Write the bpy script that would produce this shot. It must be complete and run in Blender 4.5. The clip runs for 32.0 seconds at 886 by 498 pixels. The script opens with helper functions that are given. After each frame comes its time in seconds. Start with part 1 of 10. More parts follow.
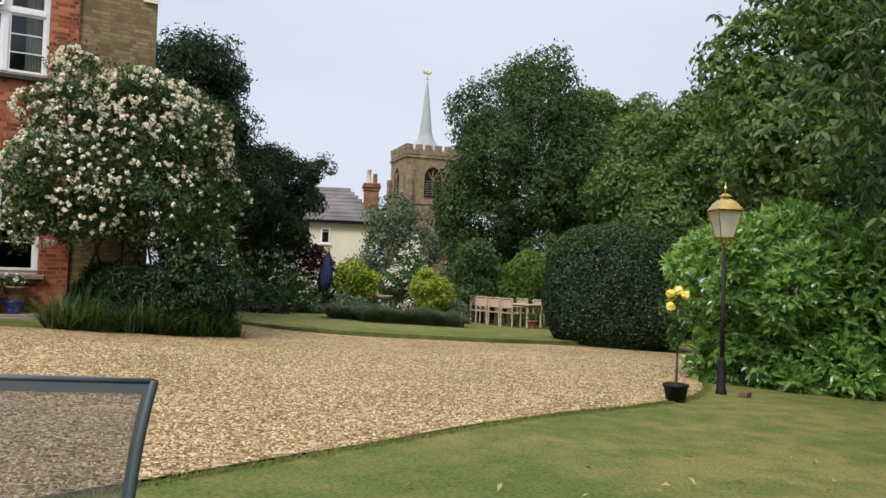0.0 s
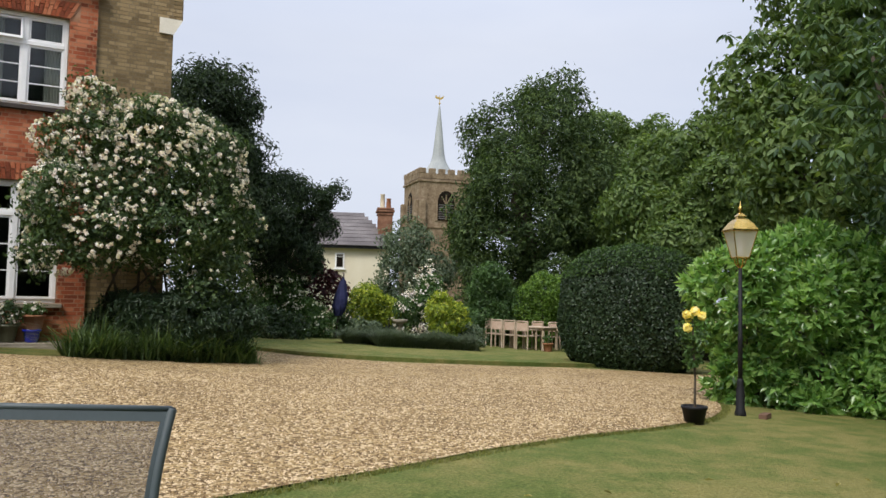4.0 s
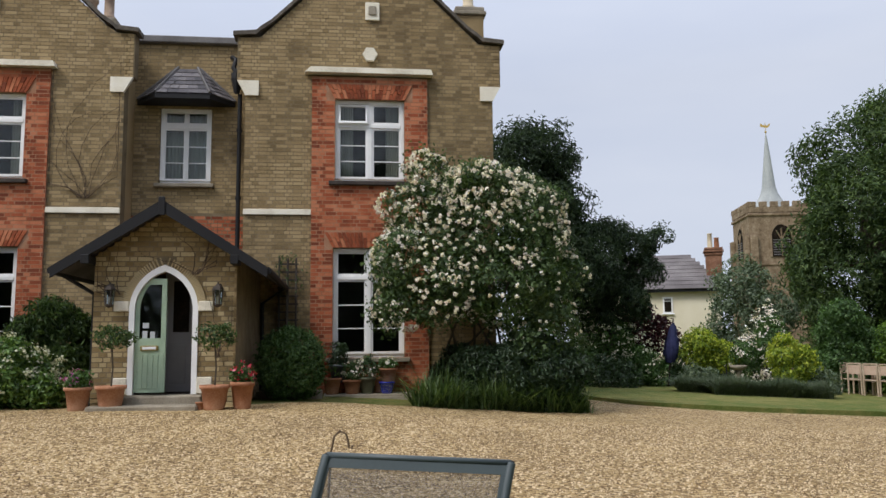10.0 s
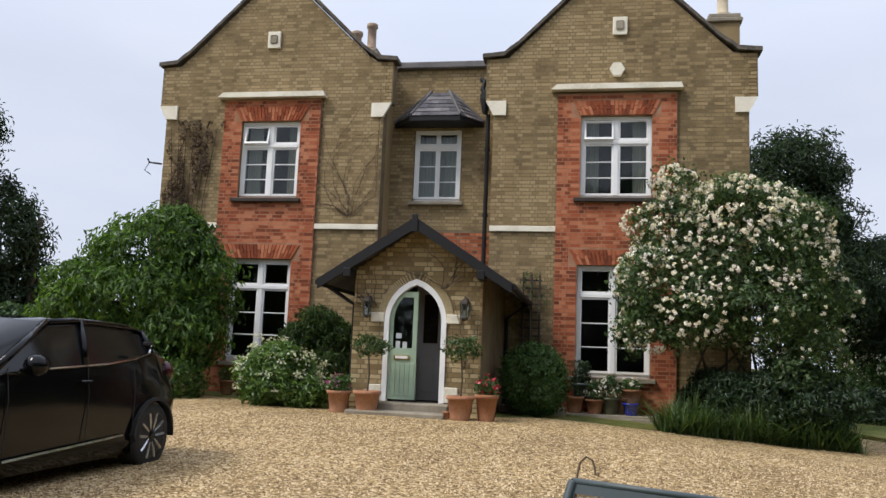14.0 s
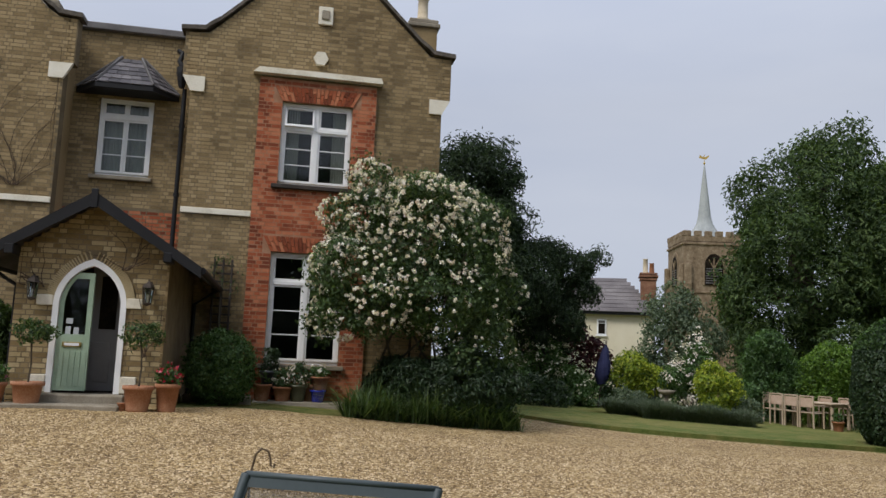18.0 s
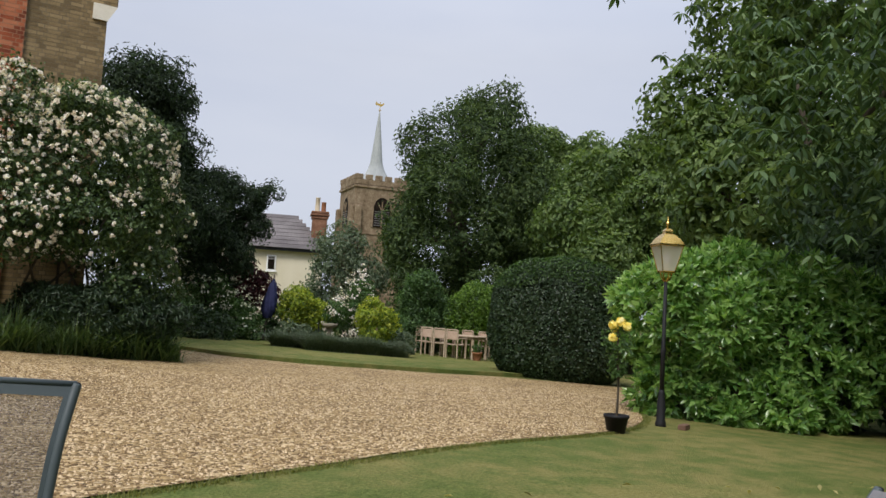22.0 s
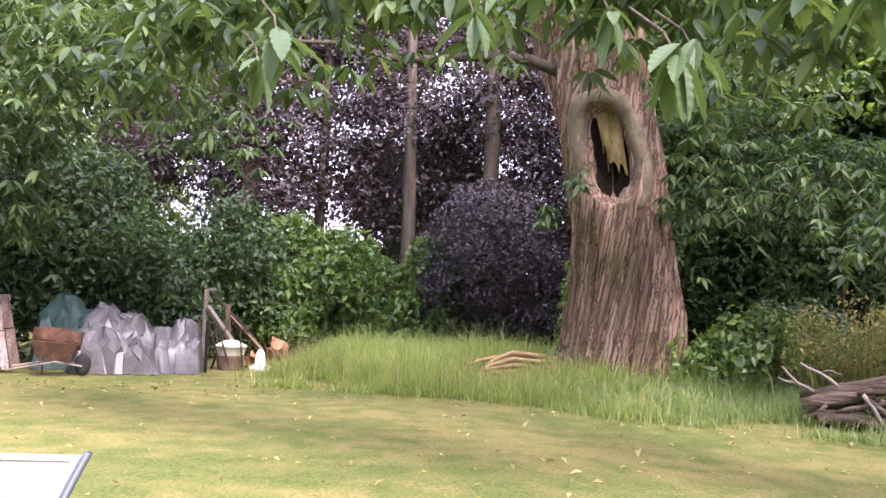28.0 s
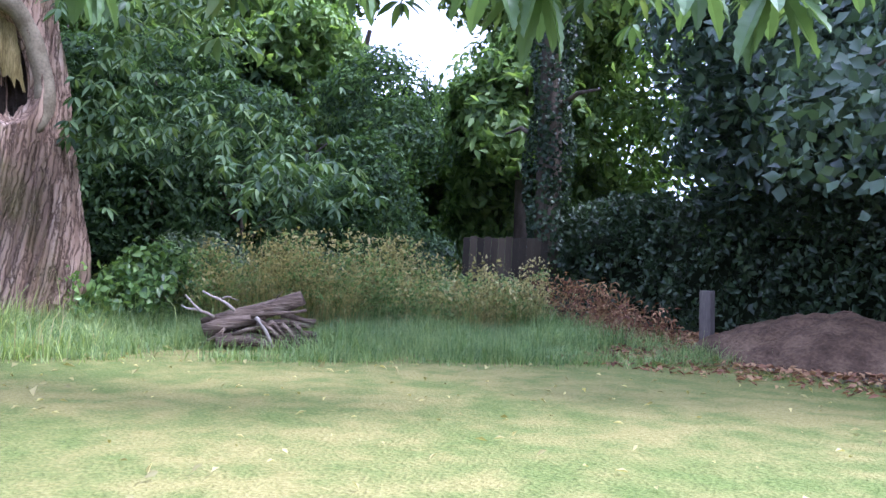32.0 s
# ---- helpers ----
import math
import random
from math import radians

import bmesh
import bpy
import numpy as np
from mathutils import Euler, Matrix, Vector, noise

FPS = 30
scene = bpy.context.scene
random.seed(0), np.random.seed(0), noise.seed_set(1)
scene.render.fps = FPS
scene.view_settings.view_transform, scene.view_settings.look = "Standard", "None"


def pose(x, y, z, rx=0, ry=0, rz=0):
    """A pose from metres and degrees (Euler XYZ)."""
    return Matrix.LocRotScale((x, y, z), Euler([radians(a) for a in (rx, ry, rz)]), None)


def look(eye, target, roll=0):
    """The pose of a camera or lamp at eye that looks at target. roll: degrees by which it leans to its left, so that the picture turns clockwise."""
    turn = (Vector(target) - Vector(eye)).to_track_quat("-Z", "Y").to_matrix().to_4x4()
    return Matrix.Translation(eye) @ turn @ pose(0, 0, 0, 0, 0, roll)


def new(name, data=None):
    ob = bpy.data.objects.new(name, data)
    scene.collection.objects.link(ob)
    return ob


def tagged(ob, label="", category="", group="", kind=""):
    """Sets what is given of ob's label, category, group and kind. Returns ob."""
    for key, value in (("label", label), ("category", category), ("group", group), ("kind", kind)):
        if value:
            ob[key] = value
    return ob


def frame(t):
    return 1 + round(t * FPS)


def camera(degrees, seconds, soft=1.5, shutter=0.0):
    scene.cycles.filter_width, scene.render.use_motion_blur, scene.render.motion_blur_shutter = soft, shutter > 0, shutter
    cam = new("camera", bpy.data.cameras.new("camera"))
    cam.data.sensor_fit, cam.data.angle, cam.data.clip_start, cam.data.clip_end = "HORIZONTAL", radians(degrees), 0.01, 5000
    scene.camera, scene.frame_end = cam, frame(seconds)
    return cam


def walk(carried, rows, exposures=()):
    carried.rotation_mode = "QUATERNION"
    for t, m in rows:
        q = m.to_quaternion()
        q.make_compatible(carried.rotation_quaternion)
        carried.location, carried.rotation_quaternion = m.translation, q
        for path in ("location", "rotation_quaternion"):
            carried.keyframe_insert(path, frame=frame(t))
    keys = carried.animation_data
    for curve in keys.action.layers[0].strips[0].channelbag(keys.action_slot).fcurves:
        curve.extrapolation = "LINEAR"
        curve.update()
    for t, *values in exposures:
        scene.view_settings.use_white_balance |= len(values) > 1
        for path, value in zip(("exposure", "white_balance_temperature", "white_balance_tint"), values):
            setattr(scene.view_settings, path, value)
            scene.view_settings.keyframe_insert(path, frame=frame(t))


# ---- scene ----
# ---------------------------------------------------------------- camera
cam = camera(57.19, 32.0, soft=1.5)
# seconds, place, bearing from +y to +x, elevation, lean to the left (degrees)
PATH = [
    (0.0, 0.012, 0.009, 1.076, 30.40, 1.76, 1.95),
    (0.5, 0.008, 0.010, 1.076, 30.44, 1.93, 1.94),
    (1.0, 0.005, 0.008, 1.078, 30.50, 2.26, 2.02),
    (1.5, 0.004, 0.010, 1.078, 30.42, 2.41, 1.94),
    (2.0, 0.005, 0.010, 1.078, 30.12, 2.83, 1.80),
    (2.5, 0.003, 0.012, 1.077, 29.86, 3.05, 1.69),
    (3.0, 0.004, 0.011, 1.078, 29.59, 3.10, 1.53),
    (3.5, 0.006, 0.006, 1.078, 29.43, 3.24, 1.35),
    (5.5, 0.002, 0.001, 1.080, 29.27, 3.81, 1.13),
    (6.0, -0.000, 0.000, 1.080, 29.20, 3.98, 1.13),
    (6.5, -0.002, 0.008, 1.080, 28.66, 4.15, 1.12),
    (7.0, -0.008, 0.009, 1.086, 25.19, 4.91, 0.26),
    (7.5, -0.021, 0.012, 1.088, 22.19, 5.20, 0.06),
    (8.0, -0.026, 0.009, 1.088, 19.27, 6.00, 0.07),
    (8.5, -0.014, 0.010, 1.091, 17.02, 5.35, -0.09),
    (9.0, -0.002, 0.028, 1.088, 14.50, 4.91, -0.41),
    (9.5, 0.003, 0.026, 1.090, 11.39, 5.43, -0.22),
    (10.0, 0.009, 0.008, 1.095, 6.73, 6.57, -0.55),
    (10.5, 0.014, 0.002, 1.092, 3.01, 5.57, -0.36),
    (11.0, 0.006, 0.014, 1.086, -0.28, 5.29, 0.30),
    (11.5, -0.012, 0.009, 1.092, -4.31, 6.01, 1.27),
    (12.0, -0.022, 0.015, 1.105, -7.83, 7.51, 1.12),
    (12.5, -0.022, 0.016, 1.110, -9.79, 8.29, 1.24),
    (13.0, -0.021, 0.020, 1.107, -10.63, 8.16, 1.89),
    (13.5, -0.010, 0.020, 1.112, -10.62, 7.70, 2.20),
    (15.5, -0.003, 0.031, 1.114, -7.97, 7.09, 2.77),
    (16.0, 0.004, 0.031, 1.110, -5.49, 6.78, 2.96),
    (16.5, 0.002, 0.042, 1.108, -2.66, 7.35, 2.89),
    (17.0, 0.000, 0.052, 1.107, 0.98, 7.21, 2.77),
    (17.5, 0.010, 0.065, 1.117, 5.85, 7.60, 2.52),
    (18.0, 0.020, 0.069, 1.120, 10.93, 7.42, 2.34),
    (18.5, 0.043, 0.050, 1.106, 15.98, 6.64, 2.59),
    (19.0, 0.057, 0.033, 1.092, 20.18, 5.71, 2.24),
    (19.5, 0.063, 0.031, 1.054, 23.28, 4.49, 2.13),
    (20.0, 0.066, 0.028, 1.055, 25.19, 4.77, 2.24),
    (20.5, 0.062, 0.025, 1.048, 27.00, 4.59, 2.48),
    (21.0, 0.067, 0.024, 1.043, 29.29, 4.43, 2.89),
    (21.5, 0.058, 0.025, 1.040, 31.25, 4.60, 3.23),
    (22.0, 0.043, 0.013, 1.011, 33.96, 4.21, 3.33),
    (22.5, 0.007, -0.000, 1.010, 35.81, 3.50, 3.38),
    (23.0, -0.001, -0.015, 1.012, 38.00, 2.93, 2.99),
    (23.5, -0.006, -0.031, 1.014, 41.02, 2.34, 2.97),
    (24.0, -0.007, -0.051, 1.018, 45.55, 1.54, 2.99),
    (24.5, 0.029, -0.080, 1.020, 50.68, 1.12, 2.42),
    (25.0, 0.053, -0.118, 1.025, 55.55, 1.47, 1.94),
    (25.5, 0.066, -0.166, 1.022, 61.66, 0.72, 1.71),
    (26.0, 0.083, -0.204, 1.025, 68.15, -0.07, 1.82),
    (26.5, 0.098, -0.285, 1.033, 74.95, 0.43, 2.03),
    (28.5, 0.059, -0.191, 1.085, 98.48, 4.47, 2.97),
    (29.0, 0.016, -0.163, 1.077, 103.34, 7.47, 3.01),
    (29.5, 0.001, -0.150, 1.057, 109.34, 7.54, 2.18),
    (30.0, 0.028, -0.154, 1.040, 115.81, 5.33, 1.80),
    (30.5, 0.076, -0.182, 1.032, 123.63, 2.80, 2.34),
    (31.0, 0.095, -0.201, 1.028, 128.47, 2.47, 3.70),
    (31.5, 0.103, -0.218, 1.016, 131.19, 1.26, 3.61),
    (32.0, 0.111, -0.231, 1.012, 133.68, -0.11, 3.22),
]


def aim(x, y, z, bearing, elevation, lean):
    b, e = radians(bearing), radians(elevation)
    way = Vector((math.sin(b) * math.cos(e), math.cos(b) * math.cos(e), math.sin(e)))
    return look((x, y, z), Vector((x, y, z)) + way, lean)


walk(cam, [(r[0], aim(*r[1:])) for r in PATH],
     exposures=[(0, -0.0, 6300, 11), (1.0, -0.2, 6300, 11), (3.0, 0.0, 6300, 10), (6.0, -0.15, 6200, 10), (9.0, -0.28, 6150, 10), (12.0, 0.0, 6250, 10), (15.0, -0.03, 6200, 10), (16.0, -0.1, 6200, 10), (17.0, 0.0, 6200, 10), (18.0, -0.45, 6200, 10), (20.0, -0.12, 6250, 10), (21.0, -0.25, 6300, 10), (23.0, -0.1, 6300, 12), (24.5, 0.55, 6450, 18),
                (26.0, 1.35, 6450, 31), (28.5, 1.96, 6100, 39), (30.0, 2.0, 6400, 35), (31.0, 2.2, 5050, 36), (32.0, 2.0, 4950, 32)])

# ---------------------------------------------------------------- sky and sun
SUN_AZ, SUN_EL = -124.0, 50.0     # bearing from +y to +x, height above the horizon
world = bpy.data.worlds.new("world")
scene.world = world
world.use_nodes = True
wn, wl = world.node_tree.nodes, world.node_tree.links
wn.clear()
sky = wn.new("ShaderNodeTexSky")
sky.sky_type = 'NISHITA'
sky.sun_disc = False
sky.sun_elevation, sky.sun_rotation = radians(SUN_EL), radians(SUN_AZ)
sky.dust_density, sky.air_density = 3.0, 1.0
cloud = wn.new("ShaderNodeTexNoise")
cloud.inputs["Scale"].default_value, cloud.inputs["Detail"].default_value = 1.6, 5.0
crd = wn.new("ShaderNodeTexCoord")
cmap = wn.new("ShaderNodeMapping")
cmap.inputs["Scale"].default_value = (1, 1, 3.5)
cramp = wn.new("ShaderNodeValToRGB")
cramp.color_ramp.elements[0].position, cramp.color_ramp.elements[1].position = 0.3, 0.72
cramp.color_ramp.elements[0].color, cramp.color_ramp.elements[1].color = (5.7, 6.1, 7.2, 1), (7.0, 7.2, 7.9, 1)
veil = wn.new("ShaderNodeMix")
veil.data_type = 'RGBA'
veil.inputs[0].default_value = 0.88
# an overcast sky is brighter overhead than at the horizon
sepz = wn.new("ShaderNodeSeparateXYZ")
lift = wn.new("ShaderNodeMapRange")
lift.inputs[1].default_value, lift.inputs[2].default_value, lift.inputs[3].default_value, lift.inputs[4].default_value = 0.3, 1.0, 1.0, 2.0
over = wn.new("ShaderNodeVectorMath")
over.operation = 'SCALE'
wbg = wn.new("ShaderNodeBackground")
wbg.inputs["Strength"].default_value = 0.12
wout = wn.new("ShaderNodeOutputWorld")
wl.new(crd.outputs["Generated"], cmap.inputs["Vector"])
wl.new(cmap.outputs["Vector"], cloud.inputs["Vector"])
wl.new(cloud.outputs["Fac"], cramp.inputs["Fac"])
wl.new(sky.outputs["Color"], veil.inputs[6])
wl.new(cramp.outputs["Color"], veil.inputs[7])
wl.new(crd.outputs["Generated"], sepz.inputs[0])
wl.new(sepz.outputs["Z"], lift.inputs[0])
wl.new(veil.outputs[2], over.inputs[0])
wl.new(lift.outputs[0], over.inputs["Scale"])
wl.new(over.outputs[0], wbg.inputs["Color"])
wl.new(wbg.outputs["Background"], wout.inputs["Surface"])

sun = new("sun", bpy.data.lights.new("sun", 'SUN'))
sun.data.energy, sun.data.angle, sun.data.color = 3.0, radians(18), (1.0, 0.94, 0.84)
sb, se = radians(SUN_AZ), radians(SUN_EL)
sun.matrix_world = look((math.sin(sb) * math.cos(se) * 60, math.cos(sb) * math.cos(se) * 60, math.sin(se) * 60), (0, 0, 0))

# ---------------------------------------------------------------- materials


def shader(name):
    m = bpy.data.materials.new(name)
    m.use_nodes = True
    return m, m.node_tree.nodes, m.node_tree.links, m.node_tree.nodes["Principled BSDF"]


def rgb(c):
    return (c[0], c[1], c[2], 1.0)


def ramp_node(n, stops):
    r = n.new("ShaderNodeValToRGB")
    e = r.color_ramp.elements
    while len(e) < len(stops):
        e.new(0.5)
    for el, (p, c) in zip(e, stops):
        el.position, el.color = p, rgb(c)
    return r


def surface(name, dark, mid, light, scale=4.0, rough=0.8, bump=0.3, fine=60.0, metal=0.0, per_piece=0.0, island=False, spec=0.4, coat=0.0, stretch=None, depth=0.01):
    """Two scales of noise between three colours, with relief; per_piece: spread of brightness from piece to piece."""
    m, n, l, p = shader(name)
    tc = n.new("ShaderNodeTexCoord")
    src = tc.outputs["Object"]
    if stretch:
        mp = n.new("ShaderNodeMapping")
        mp.inputs["Scale"].default_value = stretch
        l.new(src, mp.inputs["Vector"])
        src = mp.outputs["Vector"]
    a, b = n.new("ShaderNodeTexNoise"), n.new("ShaderNodeTexNoise")
    a.inputs["Scale"].default_value, a.inputs["Detail"].default_value = scale, 4.0
    b.inputs["Scale"].default_value, b.inputs["Detail"].default_value = fine, 5.0
    l.new(src, a.inputs["Vector"])
    l.new(src, b.inputs["Vector"])
    mx = n.new("ShaderNodeMath")
    mx.operation = 'MULTIPLY_ADD'
    mx.inputs[1].default_value = 0.6
    half = n.new("ShaderNodeMath")
    half.operation = 'MULTIPLY'
    half.inputs[1].default_value = 0.4
    l.new(b.outputs["Fac"], half.inputs[0])
    l.new(a.outputs["Fac"], mx.inputs[0])
    l.new(half.outputs[0], mx.inputs[2])
    fac = mx.outputs[0]
    if per_piece:
        g = n.new("ShaderNodeNewGeometry" if island else "ShaderNodeObjectInfo")
        k = n.new("ShaderNodeMath")
        k.operation = 'MULTIPLY_ADD'
        k.inputs[1].default_value, k.inputs[2].default_value = per_piece, -per_piece / 2
        l.new(g.outputs["Random Per Island" if island else "Random"], k.inputs[0])
        s = n.new("ShaderNodeMath")
        s.operation = 'ADD'
        l.new(fac, s.inputs[0])
        l.new(k.outputs[0], s.inputs[1])
        fac = s.outputs[0]
    r = ramp_node(n, [(0.3, dark), (0.5, mid), (0.7, light)])
    l.new(fac, r.inputs["Fac"])
    l.new(r.outputs["Color"], p.inputs["Base Color"])
    bp = n.new("ShaderNodeBump")
    bp.inputs["Strength"].default_value, bp.inputs["Distance"].default_value = bump, depth
    l.new(b.outputs["Fac"], bp.inputs["Height"])
    l.new(bp.outputs["Normal"], p.inputs["Normal"])
    rr = n.new("ShaderNodeMapRange")
    rr.inputs[3].default_value, rr.inputs[4].default_value = max(rough - 0.12, 0.02), min(rough + 0.12, 1)
    l.new(b.outputs["Fac"], rr.inputs[0])
    l.new(rr.outputs[0], p.inputs["Roughness"])
    p.inputs["Metallic"].default_value = metal
    p.inputs["Specular IOR Level"].default_value = spec
    p.inputs["Coat Weight"].default_value = coat
    return m


def leaf_material(name, dark, mid, light, rough=0.5, through_light=0.35, spec=0.35, tip=None):
    """Leaves: colour from leaf to leaf and over the crown, and light that comes through them."""
    m, n, l, p = shader(name)
    g = n.new("ShaderNodeNewGeometry")
    tc = n.new("ShaderNodeTexCoord")
    a = n.new("ShaderNodeTexNoise")
    a.inputs["Scale"].default_value = 0.9
    l.new(tc.outputs["Object"], a.inputs["Vector"])
    k = n.new("ShaderNodeMath")
    k.operation = 'MULTIPLY_ADD'
    k.inputs[1].default_value = 0.62
    l.new(g.outputs["Random Per Island"], k.inputs[0])
    h = n.new("ShaderNodeMath")
    h.operation = 'MULTIPLY'
    h.inputs[1].default_value = 0.4
    l.new(a.outputs["Fac"], h.inputs[0])
    l.new(h.outputs[0], k.inputs[2])
    stops = [(0.15, dark), (0.5, mid), (0.85, light)]
    if tip:
        stops = [(0.12, dark), (0.45, mid), (0.72, light), (0.9, tip)]
    r = ramp_node(n, stops)
    l.new(k.outputs[0], r.inputs["Fac"])
    l.new(r.outputs["Color"], p.inputs["Base Color"])
    p.inputs["Roughness"].default_value = rough
    p.inputs["Specular IOR Level"].default_value = spec
    t = n.new("ShaderNodeBsdfTranslucent")
    br = n.new("ShaderNodeMix")
    br.data_type, br.blend_type = 'RGBA', 'MULTIPLY'
    br.inputs[0].default_value = 1.0
    br.inputs[7].default_value = (1.5, 1.5, 0.7, 1)
    l.new(r.outputs["Color"], br.inputs[6])
    l.new(br.outputs[2], t.inputs["Color"])
    ms = n.new("ShaderNodeMixShader")
    ms.inputs[0].default_value = through_light
    l.new(p.outputs["BSDF"], ms.inputs[1])
    l.new(t.outputs["BSDF"], ms.inputs[2])
    l.new(ms.outputs["Shader"], n["Material Output"].inputs["Surface"])
    return m


def plain(name, colour, rough=0.5, metal=0.0, spec=0.5, coat=0.0):
    return surface(name, [c * 0.86 for c in colour], colour, [min(c * 1.1, 1) for c in colour], 3.0, rough, 0.06, 90.0, metal, spec=spec, coat=coat, depth=0.003)


M = {}
M["yellow_brick"] = surface("yellow_brick", (0.15, 0.107, 0.054), (0.27, 0.195, 0.099), (0.36, 0.27, 0.147), 0.9, 0.9, 0.5, 45, per_piece=0.3, island=True, spec=0.2)
M["red_brick"] = surface("red_brick", (0.165, 0.046, 0.023), (0.34, 0.088, 0.038), (0.48, 0.185, 0.095), 2.0, 0.88, 0.5, 80, per_piece=0.42, spec=0.2)
M["red_brick_rest"] = surface("red_brick_rest", (0.165, 0.046, 0.023), (0.34, 0.088, 0.038), (0.48, 0.185, 0.095), 2.0, 0.88, 0.5, 80, per_piece=0.42, island=True, spec=0.2)
M["mortar"] = surface("mortar", (0.12, 0.093, 0.056), (0.18, 0.142, 0.088), (0.25, 0.2, 0.13), 3, 0.95, 0.5, 90, spec=0.1)
M["porch_brick"] = surface("porch_brick", (0.20, 0.14, 0.066), (0.34, 0.26, 0.135), (0.48, 0.39, 0.23), 1.5, 0.9, 0.5, 70, per_piece=0.4, island=True, spec=0.2)
M["white_stone"] = surface("white_stone", (0.55, 0.5, 0.4), (0.74, 0.69, 0.57), (0.82, 0.78, 0.68), 2.5, 0.85, 0.25, 50, spec=0.25)
M["white_paint"] = surface("white_paint", (0.70, 0.70, 0.70), (0.80, 0.80, 0.80), (0.85, 0.85, 0.85), 3.0, 0.45, 0.08, 60, spec=0.45)
M["slate"] = surface("slate", (0.045, 0.042, 0.048), (0.10, 0.092, 0.10), (0.19, 0.175, 0.18), 2.5, 0.6, 0.4, 40, per_piece=0.4, spec=0.4)
M["lead"] = surface("lead", (0.07, 0.065, 0.065), (0.115, 0.108, 0.108), (0.18, 0.17, 0.17), 2.0, 0.7, 0.2, 40)
M["black_paint"] = plain("black_paint", (0.013, 0.013, 0.015), 0.6, spec=0.25)
M["dark_wood"] = surface("dark_wood", (0.02, 0.015, 0.012), (0.04, 0.03, 0.024), (0.07, 0.055, 0.045), 3, 0.75, 0.4, 60, stretch=(1, 1, 0.2))
M["brown_wood"] = surface("brown_wood", (0.08, 0.05, 0.03), (0.15, 0.10, 0.06), (0.24, 0.17, 0.11), 3, 0.8, 0.4, 60, stretch=(1, 1, 0.15))
M["grey_wood"] = surface("grey_wood", (0.14, 0.115, 0.09), (0.26, 0.22, 0.18), (0.40, 0.35, 0.30), 3, 0.85, 0.6, 70, per_piece=0.35, stretch=(1, 1, 0.15))
M["teak"] = surface("teak", (0.31, 0.225, 0.15), (0.45, 0.35, 0.25), (0.57, 0.47, 0.36), 3, 0.7, 0.3, 60)
M["log_bark"] = surface("log_bark", (0.03, 0.022, 0.016), (0.105, 0.078, 0.056), (0.26, 0.21, 0.16), 5.0, 0.95, 1.0, 16, stretch=(0.4, 3.0, 3.0), spec=0.1, depth=0.03)
# near-black filling that paints the shade deep inside the hedges
M["hedge_core_shade"] = surface("hedge_core_shade", (0.008, 0.011, 0.006), (0.014, 0.019, 0.010), (0.022, 0.03, 0.015), 2, 0.95, 0.8, 20, spec=0.05)
M["bark"] = surface("bark", (0.04, 0.03, 0.024), (0.125, 0.095, 0.073), (0.27, 0.21, 0.165), 2.4, 0.95, 1.0, 14, stretch=(3.2, 3.2, 0.35), spec=0.12, depth=0.06)
M["limb"] = surface("limb", (0.035, 0.03, 0.024), (0.08, 0.066, 0.05), (0.14, 0.12, 0.09), 3, 0.92, 0.7, 30, stretch=(2, 2, 0.4), spec=0.12, depth=0.02)
M["scar"] = surface("scar", (0.08, 0.066, 0.042), (0.155, 0.13, 0.085), (0.26, 0.225, 0.15), 3, 0.9, 0.5, 30, spec=0.12)
# near-black that paints the darkness in the hollow, belfry openings and panes
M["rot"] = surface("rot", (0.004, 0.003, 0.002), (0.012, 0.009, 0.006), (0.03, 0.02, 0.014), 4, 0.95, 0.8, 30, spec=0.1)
M["terracotta"] = surface("terracotta", (0.20, 0.085, 0.045), (0.33, 0.15, 0.08), (0.46, 0.26, 0.165), 4, 0.85, 0.25, 50, per_piece=0.25, spec=0.2)
M["soil"] = surface("soil", (0.02, 0.014, 0.01), (0.05, 0.035, 0.024), (0.10, 0.07, 0.05), 3, 0.97, 0.9, 30, spec=0.1)
M["concrete"] = surface("concrete", (0.16, 0.135, 0.1), (0.27, 0.235, 0.18), (0.38, 0.34, 0.27), 3, 0.9, 0.3, 60, spec=0.2)
M["gold"] = surface("gold", (0.58, 0.38, 0.09), (0.68, 0.46, 0.13), (0.78, 0.56, 0.2), 6, 0.24, 0.02, 60, metal=1.0)
M["church_stone"] = surface("church_stone", (0.10, 0.07, 0.042), (0.21, 0.155, 0.10), (0.34, 0.275, 0.19), 1.6, 0.92, 0.6, 7, spec=0.15, depth=0.05)
M["render_wall"] = surface("render_wall", (0.55, 0.49, 0.36), (0.66, 0.6, 0.46), (0.72, 0.67, 0.54), 0.8, 0.9, 0.2, 30, spec=0.2)

L = {}
L["rose"] = leaf_material("rose_leaf", (0.018, 0.038, 0.014), (0.05, 0.088, 0.03), (0.105, 0.165, 0.055))
L["yew"] = leaf_material("yew_leaf", (0.010, 0.021, 0.011), (0.025, 0.047, 0.021), (0.055, 0.09, 0.036), 0.6, 0.2)
L["bigyew"] = leaf_material("big_yew_leaf", (0.017, 0.037, 0.012), (0.053, 0.094, 0.027), (0.12, 0.175, 0.05), 0.6, 0.25)
L["lime"] = leaf_material("lime_leaf", (0.04, 0.075, 0.02), (0.095, 0.155, 0.038), (0.18, 0.25, 0.075))
L["laurel"] = leaf_material("laurel_leaf", (0.044, 0.112, 0.032), (0.155, 0.295, 0.075), (0.285, 0.44, 0.14), 0.24, 0.42, 0.75, tip=(0.35, 0.49, 0.18))
L["hedge"] = leaf_material("clipped_leaf", (0.012, 0.026, 0.012), (0.028, 0.055, 0.022), (0.055, 0.09, 0.038), 0.45, 0.2, 0.4)
